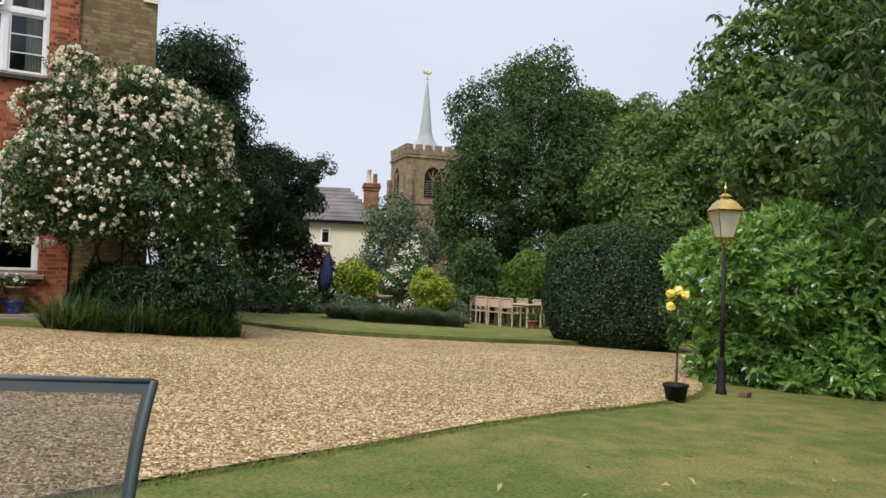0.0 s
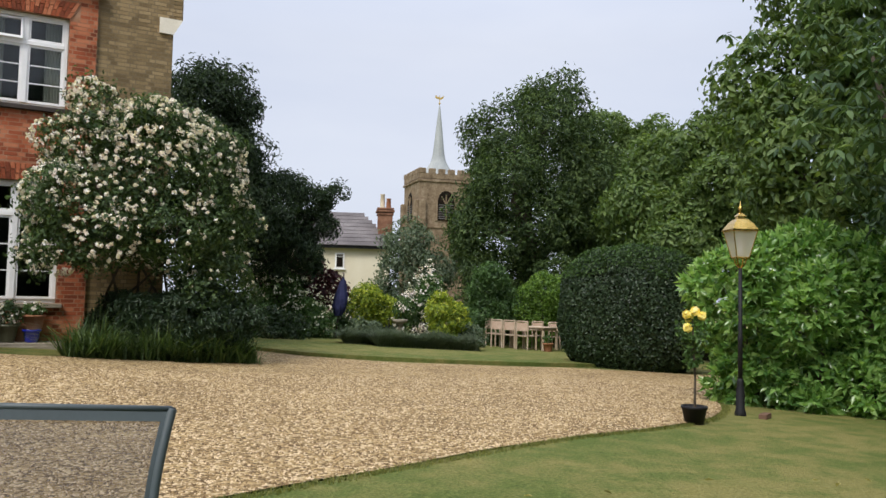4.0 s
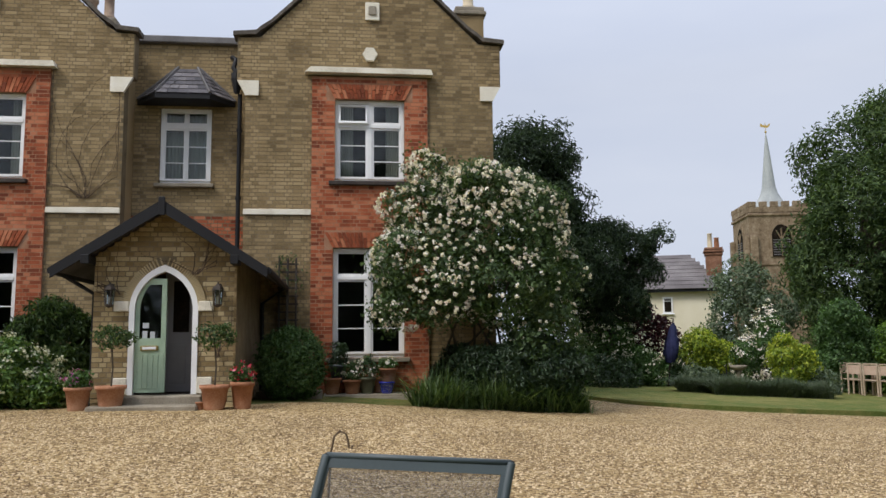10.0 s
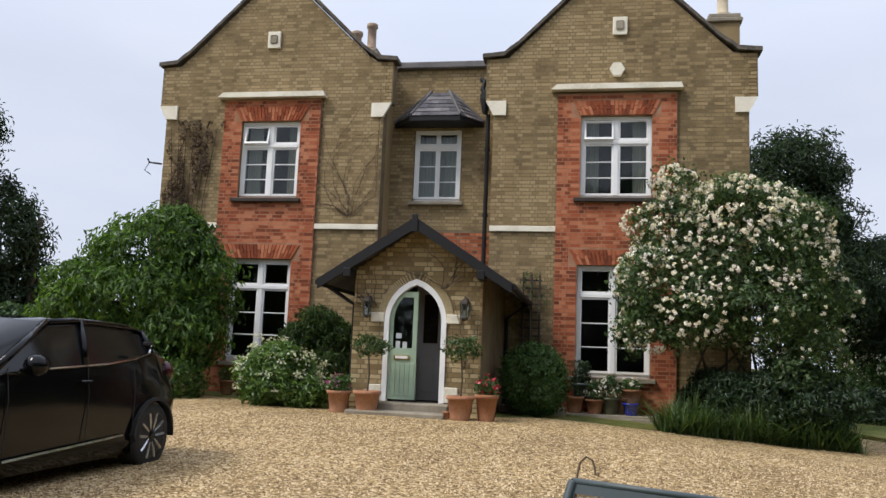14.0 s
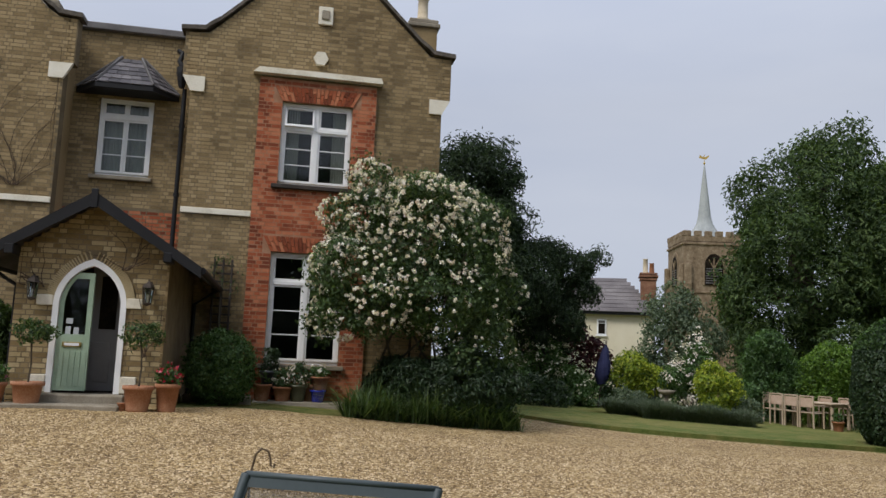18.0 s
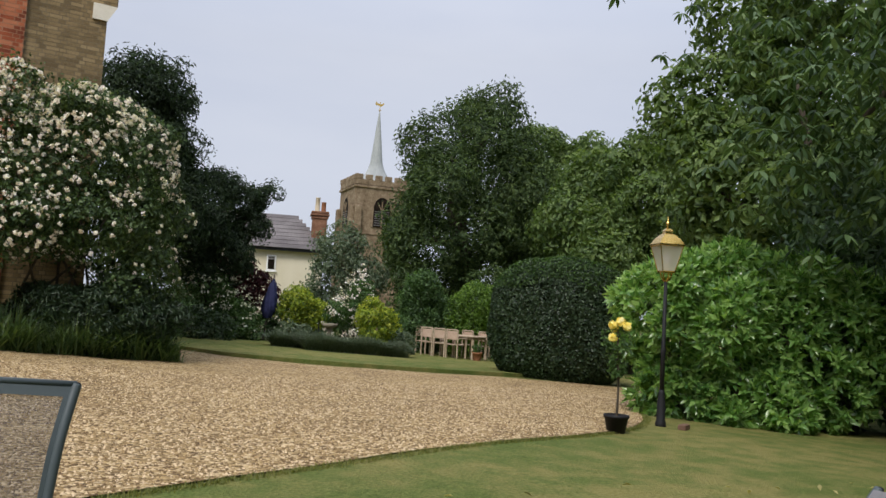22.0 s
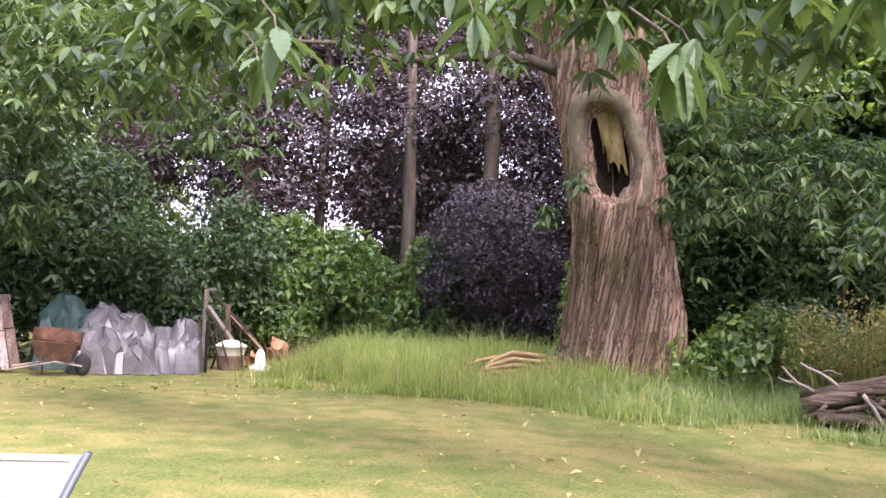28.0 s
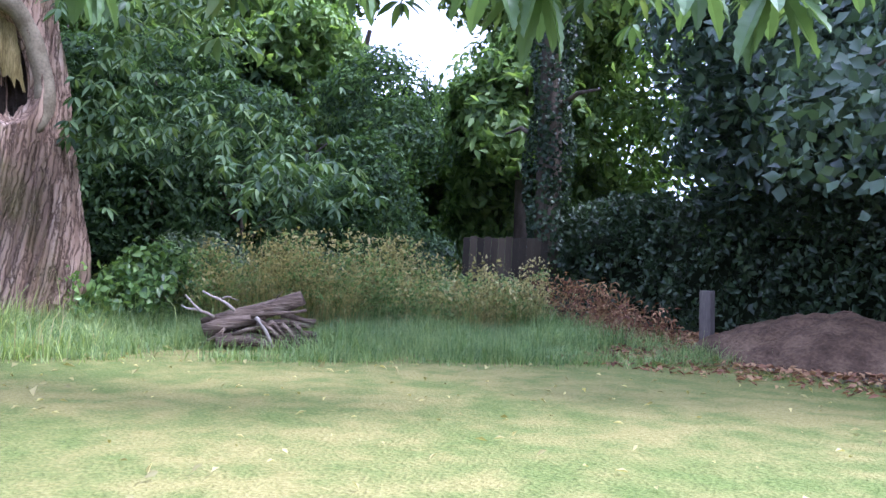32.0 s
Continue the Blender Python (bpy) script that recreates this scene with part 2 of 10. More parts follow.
L["hedgetop"] = leaf_material("hedge_new_leaf", (0.02, 0.045, 0.012), (0.05, 0.1, 0.025), (0.09, 0.16, 0.04), 0.5, 0.3)
L["yellow"] = leaf_material("yellow_leaf", (0.05, 0.10, 0.015), (0.23, 0.31, 0.03), (0.50, 0.52, 0.07), 0.5, 0.35)
L["silver"] = leaf_material("silver_leaf", (0.038, 0.062, 0.035), (0.095, 0.135, 0.078), (0.19, 0.235, 0.155), 0.5, 0.3)
L["green"] = leaf_material("green_leaf", (0.024, 0.052, 0.017), (0.065, 0.13, 0.038), (0.13, 0.22, 0.075), 0.5, 0.35)
L["bright"] = leaf_material("bright_leaf", (0.035, 0.08, 0.012), (0.11, 0.2, 0.03), (0.20, 0.32, 0.06), 0.45, 0.4)
L["purple"] = leaf_material("purple_leaf", (0.02, 0.008, 0.010), (0.06, 0.018, 0.024), (0.11, 0.035, 0.045), 0.5, 0.3)
L["copper"] = leaf_material("copper_leaf", (0.024, 0.0165, 0.02), (0.063, 0.045, 0.051), (0.135, 0.102, 0.112), 0.42, 0.35, 0.45)
L["lavender"] = leaf_material("lavender_leaf", (0.05, 0.08, 0.043), (0.10, 0.138, 0.082), (0.165, 0.185, 0.145), 0.7, 0.2)
L["chestnut"] = leaf_material("chestnut_leaf", (0.02, 0.042, 0.02), (0.053, 0.097, 0.037), (0.105, 0.165, 0.066), 0.48, 0.32, 0.25, tip=(0.17, 0.23, 0.085))
L["sycamore"] = leaf_material("sycamore_leaf", (0.018, 0.035, 0.026), (0.045, 0.082, 0.055), (0.10, 0.16, 0.105), 0.42, 0.3, 0.45)
L["bough"] = leaf_material("bough_leaf", (0.018, 0.036, 0.024), (0.042, 0.075, 0.047), (0.085, 0.135, 0.085), 0.5, 0.3, 0.45)
L["young"] = leaf_material("young_leaf", (0.04, 0.08, 0.022), (0.115, 0.195, 0.05), (0.21, 0.31, 0.10), 0.5, 0.5)
L["hazel"] = leaf_material("hazel_leaf", (0.014, 0.031, 0.013), (0.038, 0.075, 0.029), (0.085, 0.145, 0.052), 0.6, 0.4, 0.2)
L["undergreen"] = leaf_material("undergreen_leaf", (0.028, 0.065, 0.018), (0.10, 0.18, 0.045), (0.20, 0.31, 0.08), 0.4, 0.35, 0.45)
L["beech"] = leaf_material("beech_leaf", (0.02, 0.016, 0.020), (0.05, 0.04, 0.049), (0.105, 0.087, 0.10), 0.4, 0.2, 0.5)
L["shade"] = leaf_material("shade_leaf", (0.018, 0.038, 0.018), (0.05, 0.095, 0.04), (0.11, 0.18, 0.07), 0.45, 0.3, 0.4)
L["wisteria"] = leaf_material("wisteria_leaf", (0.02, 0.046, 0.011), (0.06, 0.12, 0.024), (0.135, 0.23, 0.05), 0.5, 0.4)
L["white_petal"] = leaf_material("white_petal", (0.64, 0.52, 0.51), (0.80, 0.755, 0.75), (0.88, 0.87, 0.87), 0.6, 0.3)
L["cream_petal"] = leaf_material("cream_petal", (0.35, 0.36, 0.25), (0.56, 0.56, 0.44), (0.75, 0.74, 0.62), 0.6, 0.3)
L["yellow_petal"] = leaf_material("yellow_petal", (0.80, 0.64, 0.12), (0.88, 0.78, 0.25), (0.9, 0.85, 0.5), 0.6, 0.3)
L["pink_petal"] = leaf_material("pink_petal", (0.25, 0.05, 0.22), (0.5, 0.12, 0.35), (0.75, 0.4, 0.6), 0.6, 0.3)
L["red_petal"] = leaf_material("red_petal", (0.4, 0.01, 0.03), (0.6, 0.03, 0.08), (0.8, 0.35, 0.4), 0.6, 0.3)
L["grass"] = leaf_material("grass_blade", (0.09, 0.115, 0.026), (0.15, 0.17, 0.042), (0.25, 0.235, 0.08), 0.6, 0.4)
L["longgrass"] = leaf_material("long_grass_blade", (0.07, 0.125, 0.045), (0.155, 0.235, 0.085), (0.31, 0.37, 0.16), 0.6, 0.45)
# yellower grass than the one above, also brightened to paint sunlight
L["meadow"] = leaf_material("sunlit_meadow_blade", (0.12, 0.18, 0.052), (0.25, 0.335, 0.10), (0.41, 0.46, 0.19), 0.6, 0.5)
L["straw"] = leaf_material("straw_blade", (0.13, 0.125, 0.05), (0.30, 0.27, 0.11), (0.50, 0.43, 0.20), 0.7, 0.35)
L["iris"] = leaf_material("iris_blade", (0.028, 0.055, 0.02), (0.065, 0.11, 0.036), (0.14, 0.19, 0.07), 0.5, 0.35)
L["litter"] = leaf_material("leaf_litter", (0.08, 0.035, 0.02), (0.22, 0.11, 0.06), (0.42, 0.28, 0.14), 0.8, 0.2)
L["ivy"] = leaf_material("ivy_leaf", (0.008, 0.018, 0.010), (0.02, 0.04, 0.02), (0.045, 0.075, 0.035), 0.5, 0.25, 0.25)

# ---------------------------------------------------------------- builders


def part(name, bm, material, parent=None, label=""):
    me = bpy.data.meshes.new(name)
    if isinstance(bm, bmesh.types.BMesh):
        bm.to_mesh(me)
        bm.free()
    else:
        me.from_pydata(bm[0], [], bm[1])
    me.materials.append(material)
    ob = new(name, me)
    ob.parent = parent
    if label:
        tagged(ob, label)
    return ob


def thing(name, label, category, place=(0, 0, 0), rz=0.0, group="", kind=""):
    ob = new(name)
    ob.matrix_world = pose(*place, 0, 0, rz)
    return tagged(ob, label, category, group, kind)


def smooth(ob):
    ob.data.polygons.foreach_set("use_smooth", [True] * len(ob.data.polygons))
    return ob


def box(bm, x0, x1, y0, y1, z0, z1, m=None, bevel=0.0):
    r = bmesh.ops.create_cube(bm, size=1.0)["verts"]
    mm = Matrix.Translation(((x0 + x1) / 2, (y0 + y1) / 2, (z0 + z1) / 2)) @ Matrix.Diagonal((x1 - x0, y1 - y0, z1 - z0, 1))
    bmesh.ops.transform(bm, matrix=(m @ mm) if m else mm, verts=r)
    if bevel:
        es = list({e for v in r for e in v.link_edges})
        bmesh.ops.bevel(bm, geom=es, offset=bevel, segments=1, affect='EDGES')
    return bm


def boxed(name, dims, material, parent=None, label="", bevel=0.008, m=None):
    return part(name, box(bmesh.new(), *dims, m=m, bevel=bevel), material, parent, label)


def lathe(profile, seg=20, m=None):
    """A turned body from (radius, height) pairs."""
    verts, faces = [], []
    for r, z in profile:
        for i in range(seg):
            a = 2 * math.pi * i / seg
            v = Vector((r * math.cos(a), r * math.sin(a), z))
            verts.append(m @ v if m else v)
    for k in range(len(profile) - 1):
        for i in range(seg):
            j = (i + 1) % seg
            faces.append((k * seg + i, k * seg + j, (k + 1) * seg + j, (k + 1) * seg + i))
    faces.append(tuple(range(seg - 1, -1, -1)))
    faces.append(tuple((len(profile) - 1) * seg + i for i in range(seg)))
    return verts, faces


def tube(points, radii, seg=8):
    """A round bar along points, with a radius at each."""
    pts = [Vector(p) for p in points]
    if not isinstance(radii, (list, tuple)):
        radii = [radii] * len(pts)
    verts, faces = [], []
    ref = Vector((0.3, 0.2, 1)).normalized()
    for i, p in enumerate(pts):
        d = (pts[min(i + 1, len(pts) - 1)] - pts[max(i - 1, 0)]).normalized()
        if abs(d.dot(ref)) > 0.97:
            ref = Vector((1, 0.1, 0))
        u = d.cross(ref).normalized()
        w = d.cross(u)
        for k in range(seg):
            a = 2 * math.pi * k / seg
            verts.append(p + (u * math.cos(a) + w * math.sin(a)) * radii[i])
    for i in range(len(pts) - 1):
        for k in range(seg):
            j = (k + 1) % seg
            faces.append((i * seg + k, i * seg + j, (i + 1) * seg + j, (i + 1) * seg + k))
    faces.append(tuple(range(seg - 1, -1, -1)))
    faces.append(tuple((len(pts) - 1) * seg + k for k in range(seg)))
    return verts, faces


def merged(*bodies):
    verts, faces = [], []
    for v, f in bodies:
        o = len(verts)
        verts += list(v)
        faces += [tuple(i + o for i in q) for q in f]
    return verts, faces


def big_mesh(name, verts, faces, material, parent=None, label=""):
    """A mesh from arrays: verts (n, 3) and faces (k, 3) or (k, 4)."""
    me = bpy.data.meshes.new(name)
    verts = np.ascontiguousarray(verts, dtype=np.float32)
    faces = np.ascontiguousarray(faces, dtype=np.int32)
    k = faces.shape[1]
    me.vertices.add(len(verts))
    me.vertices.foreach_set("co", verts.ravel())
    me.loops.add(faces.size)
    me.loops.foreach_set("vertex_index", faces.ravel())
    me.polygons.add(len(faces))
    me.polygons.foreach_set("loop_start", np.arange(0, faces.size, k, dtype=np.int32))
    me.update(calc_edges=True)
    me.materials.append(material)
    ob = new(name, me)
    ob.parent = parent
    if label:
        tagged(ob, label)
    return ob


def unit(a):
    return a / (np.linalg.norm(a, axis=1, keepdims=True) + 1e-9)


def leaf_arrays(rng, pts, nrm, size, aspect=0.5, droop=0.4, turn=0.7, fold=0.25, vary=0.35):
    """Folded four-cornered leaves at pts that face roughly along nrm."""
    n = len(pts)
    nn = unit(nrm + turn * rng.normal(size=(n, 3)))
    ax = rng.normal(size=(n, 3)) + nrm * 0.3
    ax[:, 2] -= droop * 1.6
    ax = unit(ax - nn * np.sum(ax * nn, axis=1, keepdims=True))
    bx = np.cross(nn, ax)
    s = size * (1 + vary * rng.uniform(-1, 1, size=(n, 1)))
    base = pts - ax * s * 0.5
    v = np.empty((n, 4, 3))
    v[:, 0] = base
    v[:, 1] = base + ax * s * 0.48 + bx * s * aspect * 0.5 + nn * s * fold * 0.5
    v[:, 2] = base + ax * s - nn * s * 0.12
    v[:, 3] = base + ax * s * 0.48 - bx * s * aspect * 0.5 + nn * s * fold * 0.5
    i = np.arange(n)[:, None] * 4
    f = np.concatenate([i + np.array([[0, 1, 2]]), i + np.array([[0, 2, 3]])], axis=0)
    return v.reshape(-1, 3), f


def leaf_mesh(name, rng, pts, nrm, size, material, parent=None, label="", **k):
    v, f = leaf_arrays(rng, pts, nrm, size, **k)
    return big_mesh(name, v, f, material, parent, label)


def crown_points(rng, blobs, clumps, per, spread, lump=0.22, inner=0.25, low=None, flat=0.7):
    """Points in tufts over the skin of several ellipsoids (centre, radii), some deeper inside."""
    b = np.array(blobs, dtype=float)
    c, r = b[:, :3], b[:, 3:]
    area = (r[:, 0] * r[:, 1] + r[:, 1] * r[:, 2] + r[:, 0] * r[:, 2])
    pick = rng.choice(len(b), size=clumps * 2, p=area / area.sum())
    d = unit(rng.normal(size=(clumps * 2, 3)))
    ph = rng.uniform(0, 6.28, size=(3,))
    wob = 1 + lump * (np.sin(d[:, 0] * 5.1 + ph[0] + pick) * np.sin(d[:, 1] * 4.3 + ph[1] - pick) + 0.7 * np.sin(d[:, 2] * 7.7 + ph[2] + 2 * pick) * np.sin(d[:, 0] * 8.9 + pick))
    deep = np.where(rng.uniform(size=clumps * 2) < inner, rng.uniform(0.45, 0.85, size=clumps * 2), rng.uniform(0.9, 1.03, size=clumps * 2))
    p = c[pick] + d * r[pick] * (wob * deep)[:, None]
    keep = np.ones(len(p), bool)
    for q in range(len(b)):
        e = np.linalg.norm((p - c[q]) / r[q], axis=1)
        keep &= (e > 0.8) | (pick == q)
    if low is not None:
        keep &= p[:, 2] > low
    idx = np.where(keep)[0][:clumps]
    cp, cn = p[idx], unit(d[idx] / r[pick[idx]])
    pts = np.repeat(cp, per, axis=0) + rng.normal(size=(len(cp) * per, 3)) * spread * np.array([1, 1, flat])
    nr = np.repeat(cn, per, axis=0)
    nr = unit(nr + 0.25 * unit(pts - np.repeat(cp, per, axis=0)) + np.array([0, 0, 0.35 if flat > 0.6 else 0.9]))
    if low is not None:
        pts[:, 2] = np.maximum(pts[:, 2], low + 0.02)
    return pts, nr


def skin_picks(rng, b, count, rough, inner, low):
    """Places on the outer skin of several ellipsoids, with the way outwards, some deeper inside."""
    c, r = b[:, :3], b[:, 3:]
    area = (r[:, 0] * r[:, 1] + r[:, 1] * r[:, 2] + r[:, 0] * r[:, 2])
    pick = rng.choice(len(b), size=count * 3, p=area / area.sum())
    d = unit(rng.normal(size=(count * 3, 3)))
    deep = np.where(rng.uniform(size=count * 3) < inner, rng.uniform(0.5, 0.82, size=count * 3), 1 + rough * rng.uniform(-1.0, 0.8, size=count * 3))
    p = c[pick] + d * r[pick] * deep[:, None]
    keep = np.ones(len(p), bool)
    for q in range(len(b)):
        keep &= (np.linalg.norm((p - c[q]) / r[q], axis=1) > 0.86) | (pick == q)
    if low is not None:
        keep &= p[:, 2] > low
    idx = np.where(keep)[0][:count]
    return p[idx], unit(d[idx] / r[pick[idx]])


def dome_points(rng, blobs, leaves, dome, flat=0.55, inner=0.22, rough=0.1, low=None, lift=0.7, layers=2.6, ragged=0.12):
    """Leaves on the domed tops of leafy clumps that cover a crown: each clump is a cap round its own axis, with shade beneath."""
    b = np.array(blobs, dtype=float)
    r = b[:, 3:]
    area = (4 * math.pi * ((r[:, 0] * r[:, 1]) ** 1.6 + (r[:, 1] * r[:, 2]) ** 1.6 + (r[:, 0] * r[:, 2]) ** 1.6) / 3) ** (1 / 1.6)
    count = max(8, int(layers * 0.6 * ((4 * math.pi) ** (1 - 1 / 1.6) * area).sum() / (math.pi * dome * dome)))
    cp, cn = skin_picks(rng, b, count, rough, inner, low)
    per = max(6, leaves // len(cp))
    axis = unit(cn + np.array([0, 0, lift]) + 0.25 * rng.normal(size=cn.shape))
    size = dome * rng.uniform(0.55, 1.4, size=(len(cp), 1))
    axis, size, mid, out = [np.repeat(q, per, axis=0) for q in (axis, size, cp, cn)]
    d = unit(rng.normal(size=(len(mid), 3)))
    h = np.sum(d * axis, axis=1, keepdims=True)
    d = np.where(h < -0.15, d - 2 * h * axis, d)
    h = np.sum(d * axis, axis=1, keepdims=True)
    flatd = d - axis * h * (1 - flat)
    ph = 5.0 * d
    wob = 1 + 0.22 * np.sin(ph[:, :1] * 1.3 + mid[:, :1] * 9) * np.sin(ph[:, 1:2] * 1.1 + mid[:, 1:2] * 7) + ragged * np.abs(rng.normal(size=h.shape))
    p = mid + flatd * size * wob * rng.uniform(0.72, 1.04, size=h.shape)
    n = unit(d + axis * 0.35 + out * 0.25)
    if low is not None:
        p[:, 2] = np.maximum(p[:, 2], low + 0.03)
    return p, n


def aimed_leaves(rng, base, ax, up, size, aspect=0.4, fold=0.16, vary=0.3, bend=0.14):
    """Pointed folded leaves that grow from base along ax, their faces towards up."""
    n = len(base)
    ax = unit(ax)
    up = unit(up - ax * np.sum(ax * up, axis=1, keepdims=True))
    side = np.cross(ax, up)
    s = size * (1 + vary * rng.uniform(-1, 1, size=(n, 1)))
    v = np.empty((n, 5, 3))
    v[:, 0] = base
    v[:, 1] = base + ax * s * 0.45 + side * s * aspect * 0.5 + up * s * fold * 0.5
    v[:, 2] = base + ax * s - up * s * bend
    v[:, 3] = base + ax * s * 0.45 - side * s * aspect * 0.5 + up * s * fold * 0.5
    v[:, 4] = base + ax * s * 0.5
    o = np.arange(n)[:, None] * 5
    f = np.concatenate([o + np.array([q]) for q in ((0, 1, 4), (1, 2, 4), (4, 2, 3), (0, 4, 3))], axis=0)
    return v.reshape(-1, 3), f


def rosettes(rng, tips, out, per, spread=1.0, lift=0.25):
    """Leaf bases, axes and faces round shoot tips that point outwards."""
    sh = unit(out + np.array([0, 0, lift]) + 0.35 * rng.normal(size=out.shape))
    ref = unit(np.cross(sh, unit(rng.normal(size=sh.shape))))
    oth = np.cross(sh, ref)
    k = np.arange(per)
    c, q, u, w = [np.repeat(x, per, axis=0) for x in (tips, sh, ref, oth)]
    a = np.tile(k * 2.4, len(tips))[:, None]
    tilt = np.tile(0.35 + 0.75 * k / per, len(tips))[:, None] * spread
    rad = u * np.cos(a) + w * np.sin(a)
    ax = unit(q * np.cos(tilt) + rad * np.sin(tilt) + 0.12 * rng.normal(size=c.shape))
    base = c - q * (np.tile(k / per, len(tips))[:, None] * 0.09)
    return base, ax, unit(q * np.sin(tilt) - rad * np.cos(tilt) + np.array([0, 0, 0.5]))


def lobed(blobs, seed, n=9, share=0.42):
    """Each ellipsoid broken up into a core and lobes on its skin, so that a crown has bosses and hollows."""
    rng = np.random.default_rng(seed + 500)
    out = []
    for q in blobs:
        c, r = np.array(q[:3]), np.array(q[3:])
        out.append((*c, *(r * 0.74)))
        for k in range(n):
            d = rng.normal(size=3)
            d[2] = d[2] * 0.8 + 0.15
            d /= np.linalg.norm(d)
            s = share * rng.uniform(0.7, 1.25)
            out.append((*(c + d * r * (1.02 - s * 0.75)), *(r.mean() * s * np.array([1.0, 1.0, 0.8]))))
    return out


def ground_z(x, y):
    """The lie of the land: level by the house, falling away towards the church side."""
    x, y = np.asarray(x, float), np.asarray(y, float)
    s = 0.5 * (x + np.sqrt(x * x + 4)) - 1.0
    s = np.where(s > 24, 24 + 10 * np.tanh((s - 24) / 10), s)
    w = 1 / (1 + np.exp(np.clip(x - 1.5, -30, 30)))
    q = np.clip((y - 8.0) / 4.5, 0, 1)
    return -0.0426 * s + w * (0.15 * q * q * (3 - 2 * q) - 0.09 * np.exp(-((y - 6.5) / 3.0) ** 2))


def gz(x, y):
    return float(ground_z(x, y))

# ---------------------------------------------------------------- ground
from mathutils.geometry import delaunay_2d_cdt


def inside(poly, x, y):
    """Which of the points lie within the outline."""
    px, py = np.array([p[0] for p in poly]), np.array([p[1] for p in poly])
    qx, qy = np.roll(px, -1), np.roll(py, -1)
    res = np.zeros(len(x), bool)
    for a, b, c, d in zip(px, py, qx, qy):
        if b != d:
            res ^= ((b > y) != (d > y)) & (x < (c - a) * (y - b) / (d - b) + a)
    return res


def rounded(poly, times=2):
    p = [Vector((a, b)) for a, b in poly]
    for _ in range(times):
        p = [q for i in range(len(p)) for q in (p[i] * 0.75 + p[(i + 1) % len(p)] * 0.25, p[i] * 0.25 + p[(i + 1) % len(p)] * 0.75)]
    return [(v.x, v.y) for v in p]


def sheet(name, poly, lift, step, material, skirt=0.0, relief=0.0, parent=None):
    """A patch of ground within an outline, laid on the lie of the land; skirt: depth of its edge."""
    xs = np.arange(min(p[0] for p in poly), max(p[0] for p in poly), step)
    ys = np.arange(min(p[1] for p in poly), max(p[1] for p in poly), step)
    gx, gy = [a.ravel() for a in np.meshgrid(xs, ys)]
    k = inside(poly, gx, gy)
    pts = [Vector(p) for p in poly] + [Vector((a, b)) for a, b in zip(gx[k], gy[k])]
    n = len(poly)
    vs, _, fs, _, _, _ = delaunay_2d_cdt(pts, [], [list(range(n))], 1, 1e-5)
    v = []
    for q in vs:
        h = relief * noise.noise((q.x * 1.3, q.y * 1.3, 0.0)) if relief else 0.0
        v.append((q.x, q.y, gz(q.x, q.y) + lift + h))
    faces = [tuple(f) for f in fs]
    if skirt:
        o = len(v)
        v += [(p[0], p[1], gz(*p) + lift - skirt) for p in poly]
        t = [(p[0], p[1], gz(*p) + lift) for p in poly]
        o2 = len(v)
        v += t
        faces += [(o + i, o + (i + 1) % n, o2 + (i + 1) % n, o2 + i) for i in range(n)]
    ob = part(name, (v, faces), material, parent)
    return smooth(ob)


def lawn_material():
    m, n, l, p = shader("lawn")
    tc = n.new("ShaderNodeTexCoord")
    big, mid, fine = [n.new("ShaderNodeTexNoise") for _ in range(3)]
    for t, s, d in ((big, 0.42, 4), (mid, 3.4, 8), (fine, 40, 6)):
        t.inputs["Scale"].default_value, t.inputs["Detail"].default_value = s, d
        l.new(tc.outputs["Object"], t.inputs["Vector"])
    g = ramp_node(n, [(0.3, (0.06, 0.09, 0.018)), (0.5, (0.10, 0.131, 0.03)), (0.72, (0.155, 0.185, 0.05))])
    dry = ramp_node(n, [(0.3, (0.15, 0.142, 0.04)), (0.7, (0.265, 0.235, 0.085))])
    l.new(fine.outputs["Fac"], g.inputs["Fac"])
    l.new(fine.outputs["Fac"], dry.inputs["Fac"])
    add = n.new("ShaderNodeMath")
    add.operation = 'MULTIPLY'
    l.new(big.outputs["Fac"], add.inputs[0])
    l.new(mid.outputs["Fac"], add.inputs[1])
    mk = ramp_node(n, [(0.16, (0, 0, 0)), (0.35, (1, 1, 1))])
    l.new(add.outputs[0], mk.inputs["Fac"])
    mix = n.new("ShaderNodeMix")
    mix.data_type = 'RGBA'
    l.new(mk.outputs["Color"], mix.inputs[0])
    l.new(g.outputs["Color"], mix.inputs[6])
    l.new(dry.outputs["Color"], mix.inputs[7])
    l.new(mix.outputs[2], p.inputs["Base Color"])
    p.inputs["Roughness"].default_value = 0.9
    p.inputs["Specular IOR Level"].default_value = 0.15
    bp = n.new("ShaderNodeBump")
    bp.inputs["Strength"].default_value, bp.inputs["Distance"].default_value = 1.0, 0.03
    l.new(fine.outputs["Fac"], bp.inputs["Height"])
    l.new(bp.outputs["Normal"], p.inputs["Normal"])
    return m


